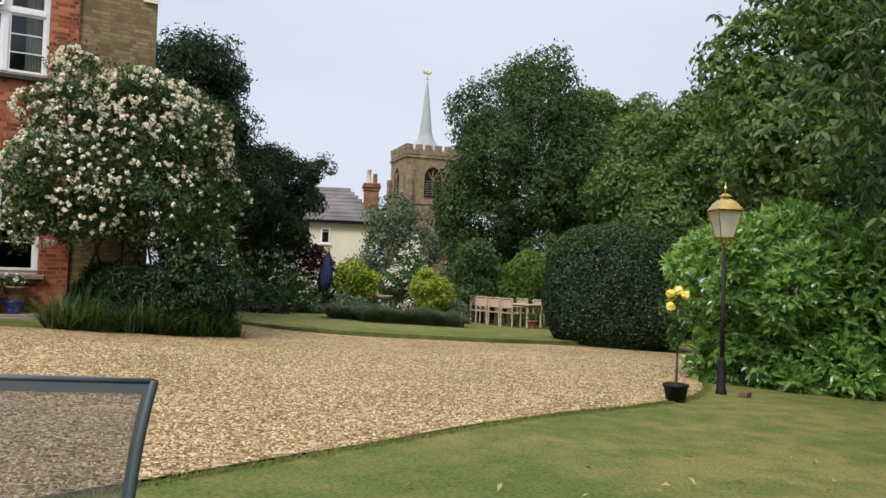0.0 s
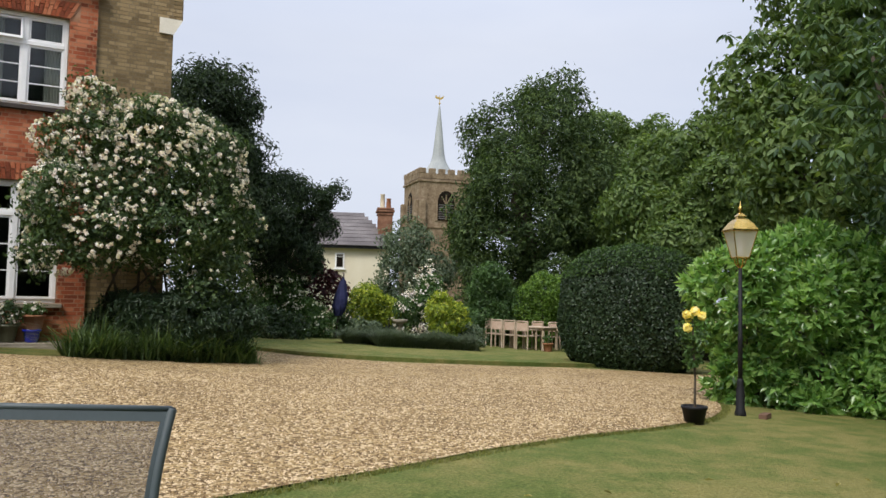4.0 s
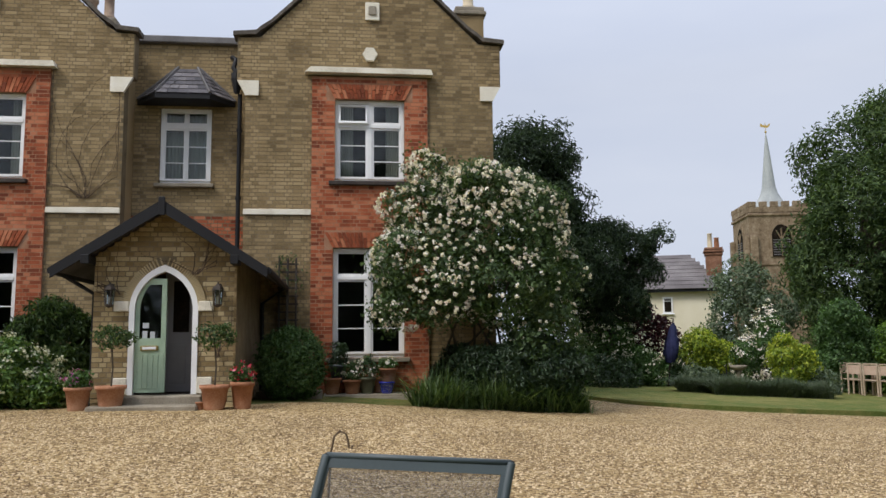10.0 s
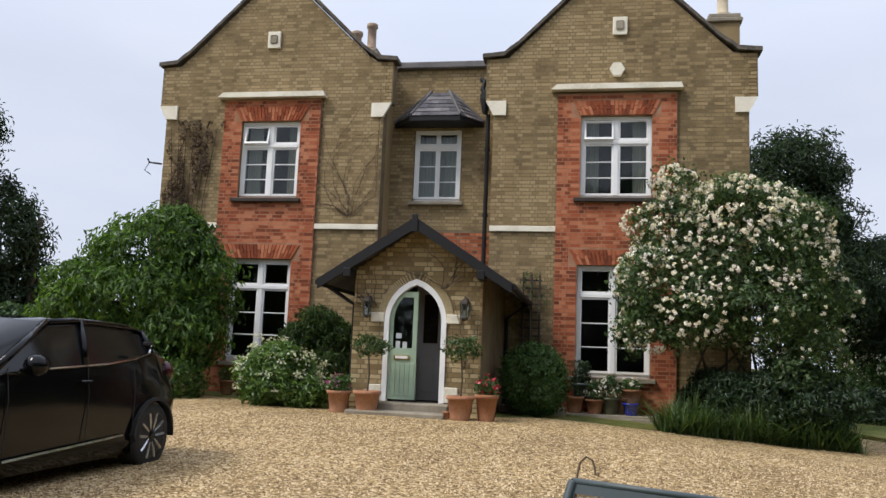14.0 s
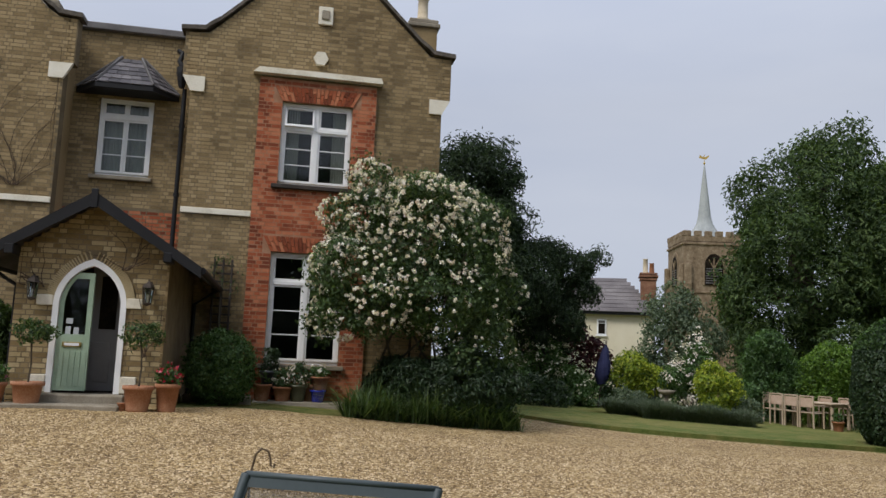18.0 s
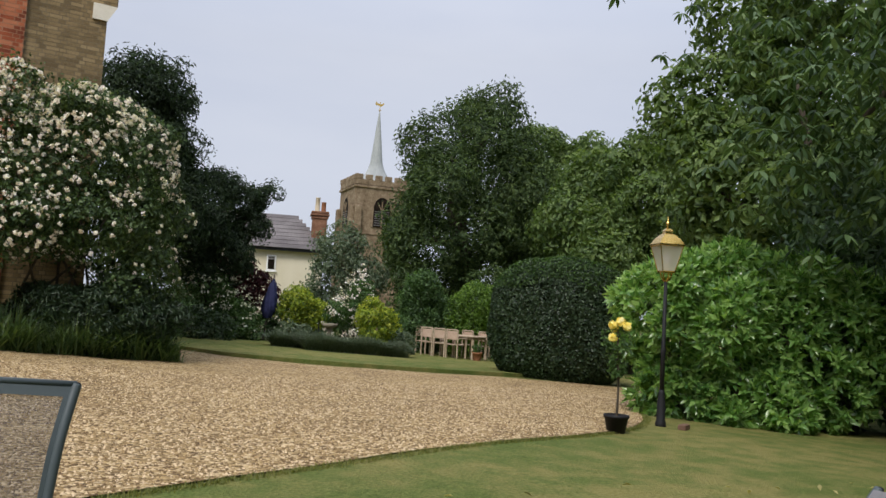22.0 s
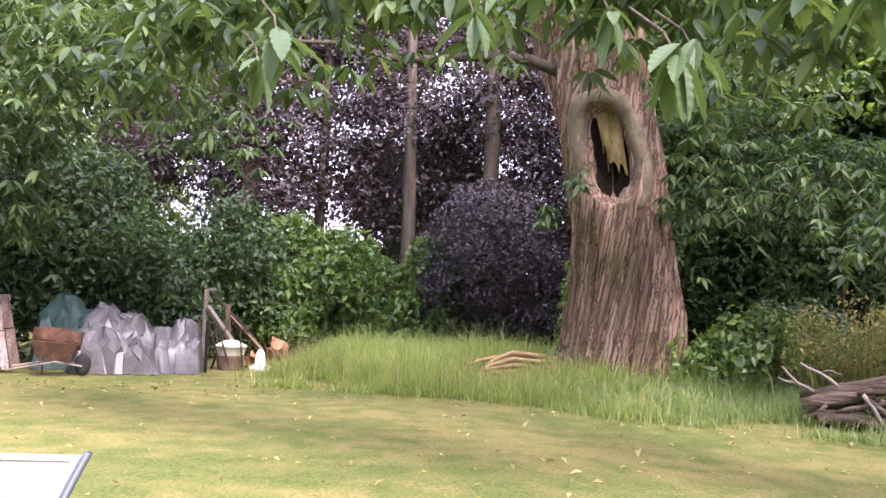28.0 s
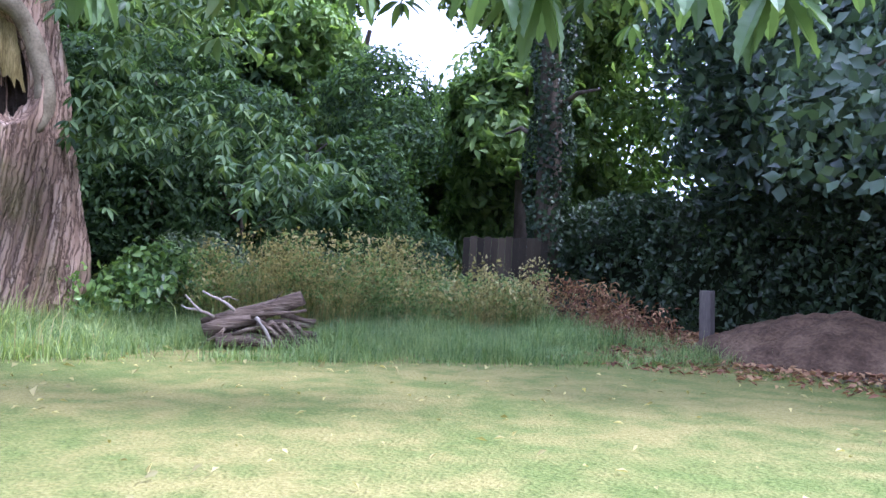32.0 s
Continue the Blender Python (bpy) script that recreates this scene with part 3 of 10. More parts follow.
def gravel_material():
    m, n, l, p = shader("gravel")
    tc = n.new("ShaderNodeTexCoord")
    vo = n.new("ShaderNodeTexVoronoi")
    vo.inputs["Scale"].default_value = 34
    l.new(tc.outputs["Object"], vo.inputs["Vector"])
    big = n.new("ShaderNodeTexNoise")
    big.inputs["Scale"].default_value, big.inputs["Detail"].default_value = 0.8, 5
    l.new(tc.outputs["Object"], big.inputs["Vector"])
    sep = n.new("ShaderNodeSeparateColor")
    l.new(vo.outputs["Color"], sep.inputs[0])
    r = ramp_node(n, [(0.0, (0.11, 0.065, 0.028)), (0.3, (0.27, 0.18, 0.078)), (0.7, (0.445, 0.315, 0.145)), (1.0, (0.66, 0.52, 0.32))])
    l.new(sep.outputs[0], r.inputs["Fac"])
    d = ramp_node(n, [(0.3, (0.72, 0.70, 0.68)), (0.65, (1, 1, 1))])
    l.new(big.outputs["Fac"], d.inputs["Fac"])
    mx = n.new("ShaderNodeMix")
    mx.data_type, mx.blend_type = 'RGBA', 'MULTIPLY'
    mx.inputs[0].default_value = 1.0
    l.new(r.outputs["Color"], mx.inputs[6])
    l.new(d.outputs["Color"], mx.inputs[7])
    l.new(mx.outputs[2], p.inputs["Base Color"])
    p.inputs["Roughness"].default_value = 0.85
    p.inputs["Specular IOR Level"].default_value = 0.25
    bp = n.new("ShaderNodeBump")
    bp.invert = True
    bp.inputs["Strength"].default_value, bp.inputs["Distance"].default_value = 0.9, 0.02
    l.new(vo.outputs["Distance"], bp.inputs["Height"])
    l.new(bp.outputs["Normal"], p.inputs["Normal"])
    return m


M["lawn"], M["gravel"] = lawn_material(), gravel_material()


def make_ground():
    u = np.concatenate([-np.geomspace(1500, 42, 16), np.linspace(-40, 40, 101), np.geomspace(42, 1500, 16)])
    gx, gy = np.meshgrid(u, u)
    k = len(u)
    h = ground_z(gx, gy)
    v = np.stack([gx, gy, h], axis=2).reshape(-1, 3)
    i = (np.arange(k - 1)[:, None] * k + np.arange(k - 1)[None, :]).ravel()
    f = np.stack([i, i + 1, i + k + 1, i + k], axis=1)
    ob = big_mesh("ground", v, f, M["lawn"])
    smooth(ob)
    return tagged(ob, "mown lawn with dry patches, reaching under the trees", "lawn", kind="structure")


make_ground()

DRIVE = rounded([(-7, 2.2), (-2.5, 3.1), (1.22, 4.59), (2.49, 5.05), (4.6, 5.92), (6.62, 6.37), (8.3, 7.3), (9.8, 8.9), (14.2, 11.6), (15.2, 12.6), (13.9, 13.3),
                 (11.9, 14.5), (8.46, 14.65), (6.3, 15.4), (5.4, 17.2), (5.2, 19.5), (4.3, 19.5), (4.25, 15.0), (3.95, 13.7), (2.6, 13.45), (1.0, 13.3), (0.3, 13.35), (-0.9, 13.6),
                 (-1.6, 12.75), (-4.0, 12.65), (-4.7, 12.6), (-6.8, 14.3), (-9, 14.6), (-13, 14.2), (-18, 11), (-19, 3.0), (-13, 1.0)], 2)
drive = tagged(sheet("gravel_drive", DRIVE, 0.016, 0.3, M["gravel"], relief=0.012), "tan pea-gravel drive in front of the house", "drive", kind="structure")
GARDEN = rounded([(4.3, 20.5), (5.6, 16.3), (6.5, 15.65), (8.5, 14.95), (11.9, 14.8), (13.6, 15.2), (16.5, 18.5), (18.5, 24.5), (12, 26), (8.6, 25.4), (6.0, 23.2)], 2)
garden = tagged(sheet("garden_lawn", GARDEN, 0.09, 0.5, M["lawn"], skirt=0.09), "raised green garden lawn with a cut edge", "lawn", kind="structure")

# ---------------------------------------------------------------- the house
M["curtain"] = surface("curtain", (0.42, 0.40, 0.36), (0.58, 0.56, 0.51), (0.68, 0.66, 0.62), 4, 0.9, 0.3, 20, stretch=(8, 8, 0.2))
M["red_mortar"] = surface("red_mortar", (0.23, 0.105, 0.058), (0.33, 0.175, 0.105), (0.46, 0.30, 0.205), 3, 0.95, 0.5, 90, spec=0.1)
M["room"] = surface("room", (0.09, 0.085, 0.08), (0.13, 0.125, 0.115), (0.17, 0.16, 0.15), 2, 0.9, 0.1, 30)
M["green_paint"] = surface("green_paint", (0.24, 0.33, 0.24), (0.31, 0.41, 0.30), (0.37, 0.47, 0.36), 3, 0.45, 0.1, 50)
M["brass"] = plain("brass", (0.6, 0.45, 0.16), 0.3, 1.0)
M["grey_paint"] = plain("grey_paint", (0.26, 0.25, 0.25), 0.5)
M["coping_stone"] = surface("coping_stone", (0.05, 0.043, 0.036), (0.10, 0.087, 0.073), (0.19, 0.165, 0.14), 6.0, 0.9, 0.6, 30, spec=0.2)
M["creeper"] = surface("creeper", (0.03, 0.02, 0.014), (0.07, 0.046, 0.03), (0.13, 0.09, 0.062), 3, 0.9, 0.3, 40)


def glass_material():
    m, n, l, p = shader("glass")
    n.remove(p)
    tr, gl, fr, ms = n.new("ShaderNodeBsdfTransparent"), n.new("ShaderNodeBsdfGlossy"), n.new("ShaderNodeFresnel"), n.new("ShaderNodeMixShader")
    tr.inputs["Color"].default_value = (0.75, 0.79, 0.78, 1)
    gl.inputs["Roughness"].default_value = 0.015
    fr.inputs["IOR"].default_value = 1.5
    l.new(fr.outputs[0], ms.inputs[0])
    l.new(tr.outputs[0], ms.inputs[1])
    l.new(gl.outputs[0], ms.inputs[2])
    l.new(ms.outputs[0], n["Material Output"].inputs["Surface"])
    return m


M["glass"] = glass_material()


def minus(spans, a, b):
    out = []
    for s, e in spans:
        if b <= s or a >= e:
            out.append((s, e))
        else:
            if a > s:
                out.append((s, a))
            if b < e:
                out.append((b, e))
    return out


def brick_list(x0, x1, z0, z1, holes=(), rise=None, seed=1, course=0.075, joint=0.011):
    """Bricks of a wall in Flemish bond as (x0, x1, z0, z1, proud). holes: (x0, x1, z0, z1) or a function of z. rise: the wall's span at a height."""
    rng = random.Random(seed)
    out = []
    rows = int((z1 - z0) / course)
    for k in range(rows):
        a = z0 + k * course
        c = a + course / 2
        spans = [rise(c)] if rise else [(x0, x1)]
        for h in holes:
            if callable(h):
                q = h(c)
                if q:
                    spans = minus(spans, *q)
            elif h[2] < c < h[3]:
                spans = minus(spans, h[0], h[1])
        off = (k % 2) * 0.17
        x = x0 - 0.4 + off
        i = k % 2
        while x < x1:
            w = 0.225 if i % 2 == 0 else 0.1125
            for s, e in spans:
                b0, b1 = max(x + joint / 2, s), min(x + w - joint / 2, e)
                if b1 - b0 > 0.03:
                    out.append((b0, b1, a + joint / 2, a + course - joint / 2, rng.uniform(-0.002, 0.003)))
            x += w
            i += 1
    return out


def brick_parts(bricks, y, material, parent, limit):
    """Single bricks, alike ones on one mesh."""
    cache = {}
    for b in bricks[:limit]:
        w, h = round(b[1] - b[0], 3), round(b[3] - b[2], 3)
        if (w, h) not in cache:
            g = 0.003
            v = [(0, 0.03, 0), (w, 0.03, 0), (w, 0.03, h), (0, 0.03, h), (g, 0, g), (w - g, 0, g), (w - g, 0, h - g), (g, 0, h - g)]
            me = bpy.data.meshes.new("brick")
            me.from_pydata(v, [], [(4, 5, 6, 7), (0, 1, 5, 4), (1, 2, 6, 5), (2, 3, 7, 6), (3, 0, 4, 7)])
            me.materials.append(material)
            cache[(w, h)] = me
        ob = new("brick", cache[(w, h)])
        ob.parent = parent
        ob.location = (b[0], y - b[4] * 0.6, b[2])


M["porch_brick_single"] = surface("porch_brick_single", (0.20, 0.14, 0.066), (0.34, 0.26, 0.135), (0.48, 0.39, 0.23), 1.5, 0.9, 0.5, 70, per_piece=0.4, spec=0.2)
M["yellow_brick_single"] = surface("yellow_brick_single", (0.21, 0.152, 0.075), (0.31, 0.226, 0.115), (0.40, 0.30, 0.16), 1.2, 0.9, 0.4, 70, per_piece=0.3, spec=0.2)
SINGLE = {"yellow_brick": M["yellow_brick_single"], "red_brick_rest": M["red_brick"], "porch_brick": M["porch_brick_single"]}


def brick_mesh(name, bricks, y, material, parent, depth=0.03, m=None, label=""):
    """Brick faces that stand on the plane y and look towards -y: one by one if few, else in one mesh."""
    y = y + 0.018
    if len(bricks) <= 300 and m is None:
        return brick_parts(bricks, y, SINGLE.get(material.name, material), parent, 300)
    b = np.array(bricks)
    n = len(b)
    v = np.empty((n, 8, 3))
    g = 0.002
    yf = y - b[:, 4] * 0.6
    for i, (sx, sz) in enumerate(((0, 2), (1, 2), (1, 3), (0, 3))):
        v[:, i, 0], v[:, i, 2], v[:, i, 1] = b[:, sx], b[:, sz], y + depth
        v[:, 4 + i, 0] = b[:, sx] + (g if sx == 0 else -g)
        v[:, 4 + i, 2] = b[:, sz] + (g if sz == 2 else -g)
        v[:, 4 + i, 1] = yf
    o = np.arange(n)[:, None] * 8
    q = np.concatenate([o + np.array([f]) for f in ((4, 5, 6, 7), (0, 1, 5, 4), (1, 2, 6, 5), (2, 3, 7, 6), (3, 0, 4, 7))], axis=0)
    v = v.reshape(-1, 3)
    if m is not None:
        mm = np.array(m)
        v = v @ mm[:3, :3].T + mm[:3, 3]
    ob = big_mesh(name, v, q, material, parent, label)
    ob.data.shade_flat()
    return tagged(ob, kind="stuff") if n > 300 else ob


def wall_core(name, x0, x1, z0, z1, y0, y1, holes, material, parent):
    bm = bmesh.new()
    xs = sorted({x0, x1, *(h[0] for h in holes), *(h[1] for h in holes)})
    zs = sorted({z0, z1, *(h[2] for h in holes), *(h[3] for h in holes)})
    for a, b in zip(xs, xs[1:]):
        for c, d in zip(zs, zs[1:]):
            if not any(h[0] <= a and b <= h[1] and h[2] <= c and d <= h[3] for h in holes):
                box(bm, a, b, y0, y1, c, d)
    bmesh.ops.remove_doubles(bm, verts=bm.verts, dist=1e-5)
    return part(name, bm, material, parent)


def prism(poly, y0, y1):
    """A body with the outline poly in x and z, from y0 to y1."""
    n = len(poly)
    v = [(x, y0, z) for x, z in poly] + [(x, y1, z) for x, z in poly]
    f = [tuple(range(n)), tuple(range(2 * n - 1, n - 1, -1))] + [(i + n, (i + 1) % n + n, (i + 1) % n, i) for i in range(n)]
    return v, f


house = thing("house", "two-storey Victorian yellow-brick house with twin gables and red-brick window surrounds", "house")


def window(x0, x1, z0, z1, y, top, rows, cols=2, curtain=0.0, ajar=False, label=""):
    """A white casement window: frame, mullion, transom, glazing bars and panes. top: share of the height in the top lights."""
    w = part("window", box(bmesh.new(), x0, x1, y + 0.07, y + 0.13, z0, z0 + 0.07, bevel=0.005), M["white_paint"], house, label or "white painted casement window")
    fw = 0.07
    for dims in ((x0, x0 + fw, y + 0.03, y + 0.12, z0 + 0.07, z1), (x1 - fw, x1, y + 0.03, y + 0.12, z0 + 0.07, z1), (x0 + fw, x1 - fw, y + 0.03, y + 0.12, z1 - fw, z1)):
        boxed("frame", dims, M["white_paint"], w, bevel=0.006)
    zt = z1 - fw - (z1 - z0) * top
    boxed("transom", (x0 + fw, x1 - fw, y + 0.02, y + 0.115, zt - 0.04, zt + 0.04), M["white_paint"], w, bevel=0.006)
    xm = (x0 + x1) / 2
    mw = 0.05 if cols == 2 else 0.014
    boxed("mullion", (xm - mw, xm + mw, y + 0.025, y + 0.117, z0 + 0.07, zt - 0.04), M["white_paint"], w, bevel=0.006)
    boxed("mullion", (xm - mw, xm + mw, y + 0.025, y + 0.117, zt + 0.04, z1 - fw), M["white_paint"], w, bevel=0.006)
    for c, (a, b) in enumerate(((x0 + fw, xm - mw), (xm + mw, x1 - fw))):
        for lo, hi, nr, light in ((z0 + 0.07, zt - 0.04, rows, 0), (zt + 0.04, z1 - fw, 1, 1)):
            s = 0.035
            sash = bmesh.new()
            for dims in ((a, a + s, y + 0.045, y + 0.1, lo, hi), (b - s, b, y + 0.045, y + 0.1, lo, hi), (a + s, b - s, y + 0.045, y + 0.1, lo, lo + s + 0.01), (a + s, b - s, y + 0.045, y + 0.1, hi - s, hi)):
                box(sash, *dims)
            if ajar and light and c == 0:
                bmesh.ops.transform(sash, matrix=Matrix.Translation((0, y, hi)) @ Matrix.Rotation(radians(-14), 4, 'X') @ Matrix.Translation((0, -y, -hi)), verts=sash.verts)
            part("sash", sash, M["white_paint"], w)
            ph = (hi - lo - 2 * s) / nr
            for r in range(nr):
                if r:
                    boxed("glazing_bar", (a + s, b - s, y + 0.055, y + 0.09, lo + s + r * ph - 0.011, lo + s + r * ph + 0.011), M["white_paint"], w, bevel=0.003)
                g = boxed("pane", (a + s, b - s, y + 0.068, y + 0.072, lo + s + r * ph + (0.011 if r else 0), lo + s + (r + 1) * ph - (0.011 if r < nr - 1 else 0)), M["glass"], w, bevel=0)
                g.visible_shadow = False
    if curtain:
        for a, b in ((x0 + 0.06, x0 + 0.06 + curtain), (x1 - 0.06 - curtain, x1 - 0.06)):
            n = 26
            v, f = [], []
            for i in range(n + 1):
                x = a + (b - a) * i / n
                yy = y + 0.28 + 0.025 * math.sin(i * 1.5)
                v += [(x, yy, z0 + 0.05), (x, yy, z1 - 0.06)]
            v += [(q[0], q[1] + 0.006, q[2]) for q in v]
            o = 2 * (n + 1)
            for i in range(n):
                f += [(2 * i, 2 * i + 2, 2 * i + 3, 2 * i + 1), (o + 2 * i + 1, o + 2 * i + 3, o + 2 * i + 2, o + 2 * i)]
            smooth(part("curtain", (v, f), M["curtain"], w, "pale hanging curtain, in the landing window a stand-in for reflected sky"))
    return w


RED = {"L": (-7.86, -5.69), "R": (-0.71, 1.60)}
WINS = {"L": [(-7.45, -6.12, 4.25, 5.93), (-7.49, -6.14, 0.82, 2.96)], "R": [(-0.25, 1.13, 4.29, 5.96), (-0.28, 1.12, 0.82, 2.96)]}
WING = {"L": (-9.25, -4.33), "R": (-2.02, 2.95)}
Y = 16.0
for side in "LR":
    x0, x1 = WING[side]
    xc = (x0 + x1) / 2
    r0, r1 = RED[side]
    holes = WINS[side]
    wall = wall_core("wall", x0, x1, -0.3, 7.2, Y + 0.02, Y + 0.32, holes, M["mortar"], house)
    tagged(wall, "yellow stock brick front wall of a gabled wing")
    # gable, its stone coping and kneelers
    half = (x1 - x0) / 2
    part("gable", prism([(x0, 7.2), (x1, 7.2), (xc + 2.2, 7.22), (xc, 9.38), (xc - 2.2, 7.22)], Y + 0.02, Y + 0.32), M["mortar"], house)
    rise = lambda z, xc=xc, x0=x0, x1=x1: (x0, x1) if z < 6.31 else (x0 - 0.15, x1 + 0.15) if z < 7.22 else (xc - 2.2 * (9.36 - z) / 2.16, xc + 2.2 * (9.36 - z) / 2.16)
    brick_mesh("brickwork", brick_list(x0, x1 + 0.2, -0.15, 9.33, holes=[(r0, r1, -1, 6.5)], rise=rise, seed=3), Y, M["yellow_brick"], wall)
    for s in (-1, 1):
        foot, edge, out = xc + s * 2.16, xc + s * (half + 0.02), xc + s * (half + 0.17)
        c = [(xc, 9.52), (xc + s * 0.9, 8.63), (xc + s * 1.75, 7.80), (xc + s * 2.0, 7.56), (xc + s * 2.2, 7.42), (foot + s * 0.12, 7.34), (out + s * 0.08, 7.30)]
        poly = c + [(q[0], q[1] - 0.085) for q in reversed(c)]
        part("coping", prism(poly if s < 0 else poly[::-1], Y - 0.06, Y + 0.36), M["coping_stone"], house, "weathered brown-grey coping on the gable")
        a, b = sorted((edge, out))
        boxed("kneeler", (a, b, Y + 0.025, Y + 0.32, 6.32, 7.2), M["mortar"], house, bevel=0.0)
        qa, qb = sorted((xc + s * (half + 0.16), xc + s * (half - 0.26)))
        qp = [(xc + s * (half - 0.26), 6.0), (xc + s * (half + 0.0), 6.0), (xc + s * (half + 0.16), 6.3), (xc + s * (half - 0.26), 6.3)]
        part("quoin", prism(qp if s > 0 else qp[::-1], Y - 0.03, Y + 0.05), M["white_stone"], house, "cream painted stone corner block")
    # red brick surround
    sur = part("surround", box(bmesh.new(), r0, r0 + 0.02, Y - 0.02, Y + 0.02, 0.0, 6.4), M["mortar"], house, "red brick window surround")
    wall_core("backing", r0, r1, -0.2, 6.42, Y - 0.035, Y + 0.018, holes, M["red_mortar"], sur)
    heads = []
    for (wx0, wx1, wz0, wz1) in holes:
        heads.append((wx0 - 0.17, wx1 + 0.17, wz1, wz1 + 0.31))
    bl = brick_list(r0, r1, -0.15, 6.42, holes=[*holes, *heads], seed=5)
    near_bricks = [b for b in bl if side == "R" and 0.4 < b[2] < 3.7][:290] if side == "R" else []
    rest = [b for b in bl if b not in set(near_bricks)]
    brick_mesh("brickwork", rest, Y - 0.055, M["red_brick_rest"], sur)
    RIGHT_BRICKS = near_bricks
    RIGHT_SUR = sur
    # splayed soldier arches
    for (hx0, hx1, hz0, hz1) in heads:
        n = int((hx1 - hx0 - 0.14) / 0.075)
        xm = (hx0 + hx1) / 2
        b0, b1 = hx0 + 0.16, hx1 - 0.16
        av, af = [], []
        for i in range(n):
            for lo, hi in ((0.0, 0.62), (0.62, 1.0)) if i % 2 else ((0.0, 0.38), (0.38, 1.0)):
                def at_(k, f):
                    u = k / n
                    return (b0 + (b1 - b0) * u) * (1 - f) + (hx0 + (hx1 - hx0) * u) * f
                o = len(av)
                e = 0.006
                q = [(at_(i, lo) + e, hz0 + 0.31 * lo + e), (at_(i + 1, lo) - e, hz0 + 0.31 * lo + e), (at_(i + 1, hi) - e, hz0 + 0.31 * hi - e), (at_(i, hi) + e, hz0 + 0.31 * hi - e)]
                pv, pf = prism(q, Y - 0.057, Y - 0.02)
                av += pv
                af += [tuple(k + o for k in g) for g in pf]
        part("arch_brick", (av, af), M["red_brick_rest"], sur, "splayed red brick flat arch")
        tagged(sur.children[-1], kind="stuff")
    # hood mould, bands, sills
    zh = 6.43 if side == "L" else 6.47
    hp = [(r0 - 0.14, zh), (r1 + 0.11, zh), (r1 + 0.07, zh + 0.11), (r0 - 0.02, zh + 0.11)]
    part("hood_mould", prism(hp, Y - 0.17, Y + 0.02), M["white_stone"], house, "cream stone hood mould over the window")
    for a, b in ((x0, r0 - 0.002), (r1 + 0.002, x1)):
        boxed("band", (a, b, Y - 0.035, Y + 0.02, 3.61, 3.72), M["white_stone"], house, "cream string course", bevel=0.006)
    for i, (wx0, wx1, wz0, wz1) in enumerate(holes):
        boxed("sill", (wx0 - 0.12, wx1 + 0.1, Y - 0.13, Y + 0.1, wz0 - 0.085, wz0 - 0.004), M["dark_wood"] if i == 0 else M["concrete"], house, bevel=0.01)
    up, dn = holes
    window(*up, Y + 0.03, 0.27, 3, curtain=0.3, ajar=True, label="white upstairs casement window with a top light ajar")
    window(*dn, Y + 0.03, 0.24, 3, label="tall white ground-floor window")
    # dark rooms behind
    rm = bmesh.new()
    for fl in ((0.3, 3.2), (3.8, 6.8)):
        box(rm, x0 + 0.3, x1 - 0.3, Y + 3.4, Y + 3.5, *fl)
        box(rm, x0 + 0.25, x0 + 0.3, Y + 0.33, Y + 3.5, *fl)
        box(rm, x1 - 0.3, x1 - 0.25, Y + 0.33, Y + 3.5, *fl)
        box(rm, x0 + 0.25, x1 - 0.25, Y + 0.33, Y + 3.5, fl[0] - 0.06, fl[0])
        box(rm, x0 + 0.25, x1 - 0.25, Y + 0.33, Y + 3.5, fl[1], fl[1] + 0.06)
    part("inner_wall", rm, M["room"], house)
    # side and back walls, roof slopes
    boxed("side_wall", (x0, x0 + 0.22, Y + 0.321, 26, -0.3, 7.2), M["yellow_brick"], house, bevel=0)
    boxed("side_wall", (x1 - 0.22, x1, Y + 0.321, 26, -0.3, 7.2), M["yellow_brick"], house, bevel=0)
    boxed("back_wall", (x0 + 0.22, x1 - 0.22, 25.8, 26, -0.3, 7.2), M["yellow_brick"], house, bevel=0)
    part("roof", prism([(x0 + 0.1, 7.1), (x1 - 0.1, 7.1), (xc, 9.15)], Y + 0.33, 26), M["slate"], house, "grey slate roof")

# plaques, alarm box
for x, z in ((-6.85, 7.75), (0.49, 7.82)):
    p_ = boxed("plaque", (x - 0.145, x + 0.145, Y - 0.035, Y + 0.02, z - 0.19, z + 0.19), M["white_stone"], house, "carved pale stone plaque", bevel=0.012)
    boxed("shield", (x - 0.08, x + 0.08, Y - 0.055, Y - 0.035, z - 0.09, z + 0.1), M["concrete"], p_, bevel=0.02)
hexa = [(0.44 + 0.15 * math.cos(radians(a)), 6.9 + 0.15 * math.sin(radians(a))) for a in range(0, 360, 60)]
part("alarm_box", prism(hexa, Y - 0.09, Y + 0.01), M["white_stone"], house, "hexagonal off-white alarm box")

# recessed centre bay
YC = 16.8
CW = (-3.81, -2.79, 4.36, 5.95)
cwall = wall_core("wall", -4.33, -2.02, -0.3, 7.3, YC + 0.02, YC + 0.32, [CW], M["mortar"], house)
tagged(cwall, "recessed yellow brick centre bay")
for xx in (-4.33, -2.02):
    boxed("return_wall", (xx - 0.12 if xx < -3 else xx + 0.002, xx - 0.002 if xx < -3 else xx + 0.12, Y + 0.321, YC + 0.3, -0.3, 7.2), M["mortar"], house, bevel=0)
bl = brick_list(-4.33, -2.02, 0.0, 7.28, holes=[CW, (-5, -1, 2.2, 3.72)], seed=9)
brick_mesh("brickwork", bl, YC, M["yellow_brick"], cwall)
brick_mesh("brickwork", brick_list(-4.33, -2.02, 2.2, 3.72, seed=10), YC, M["red_brick_rest"], cwall, label="red brick panel above the porch")
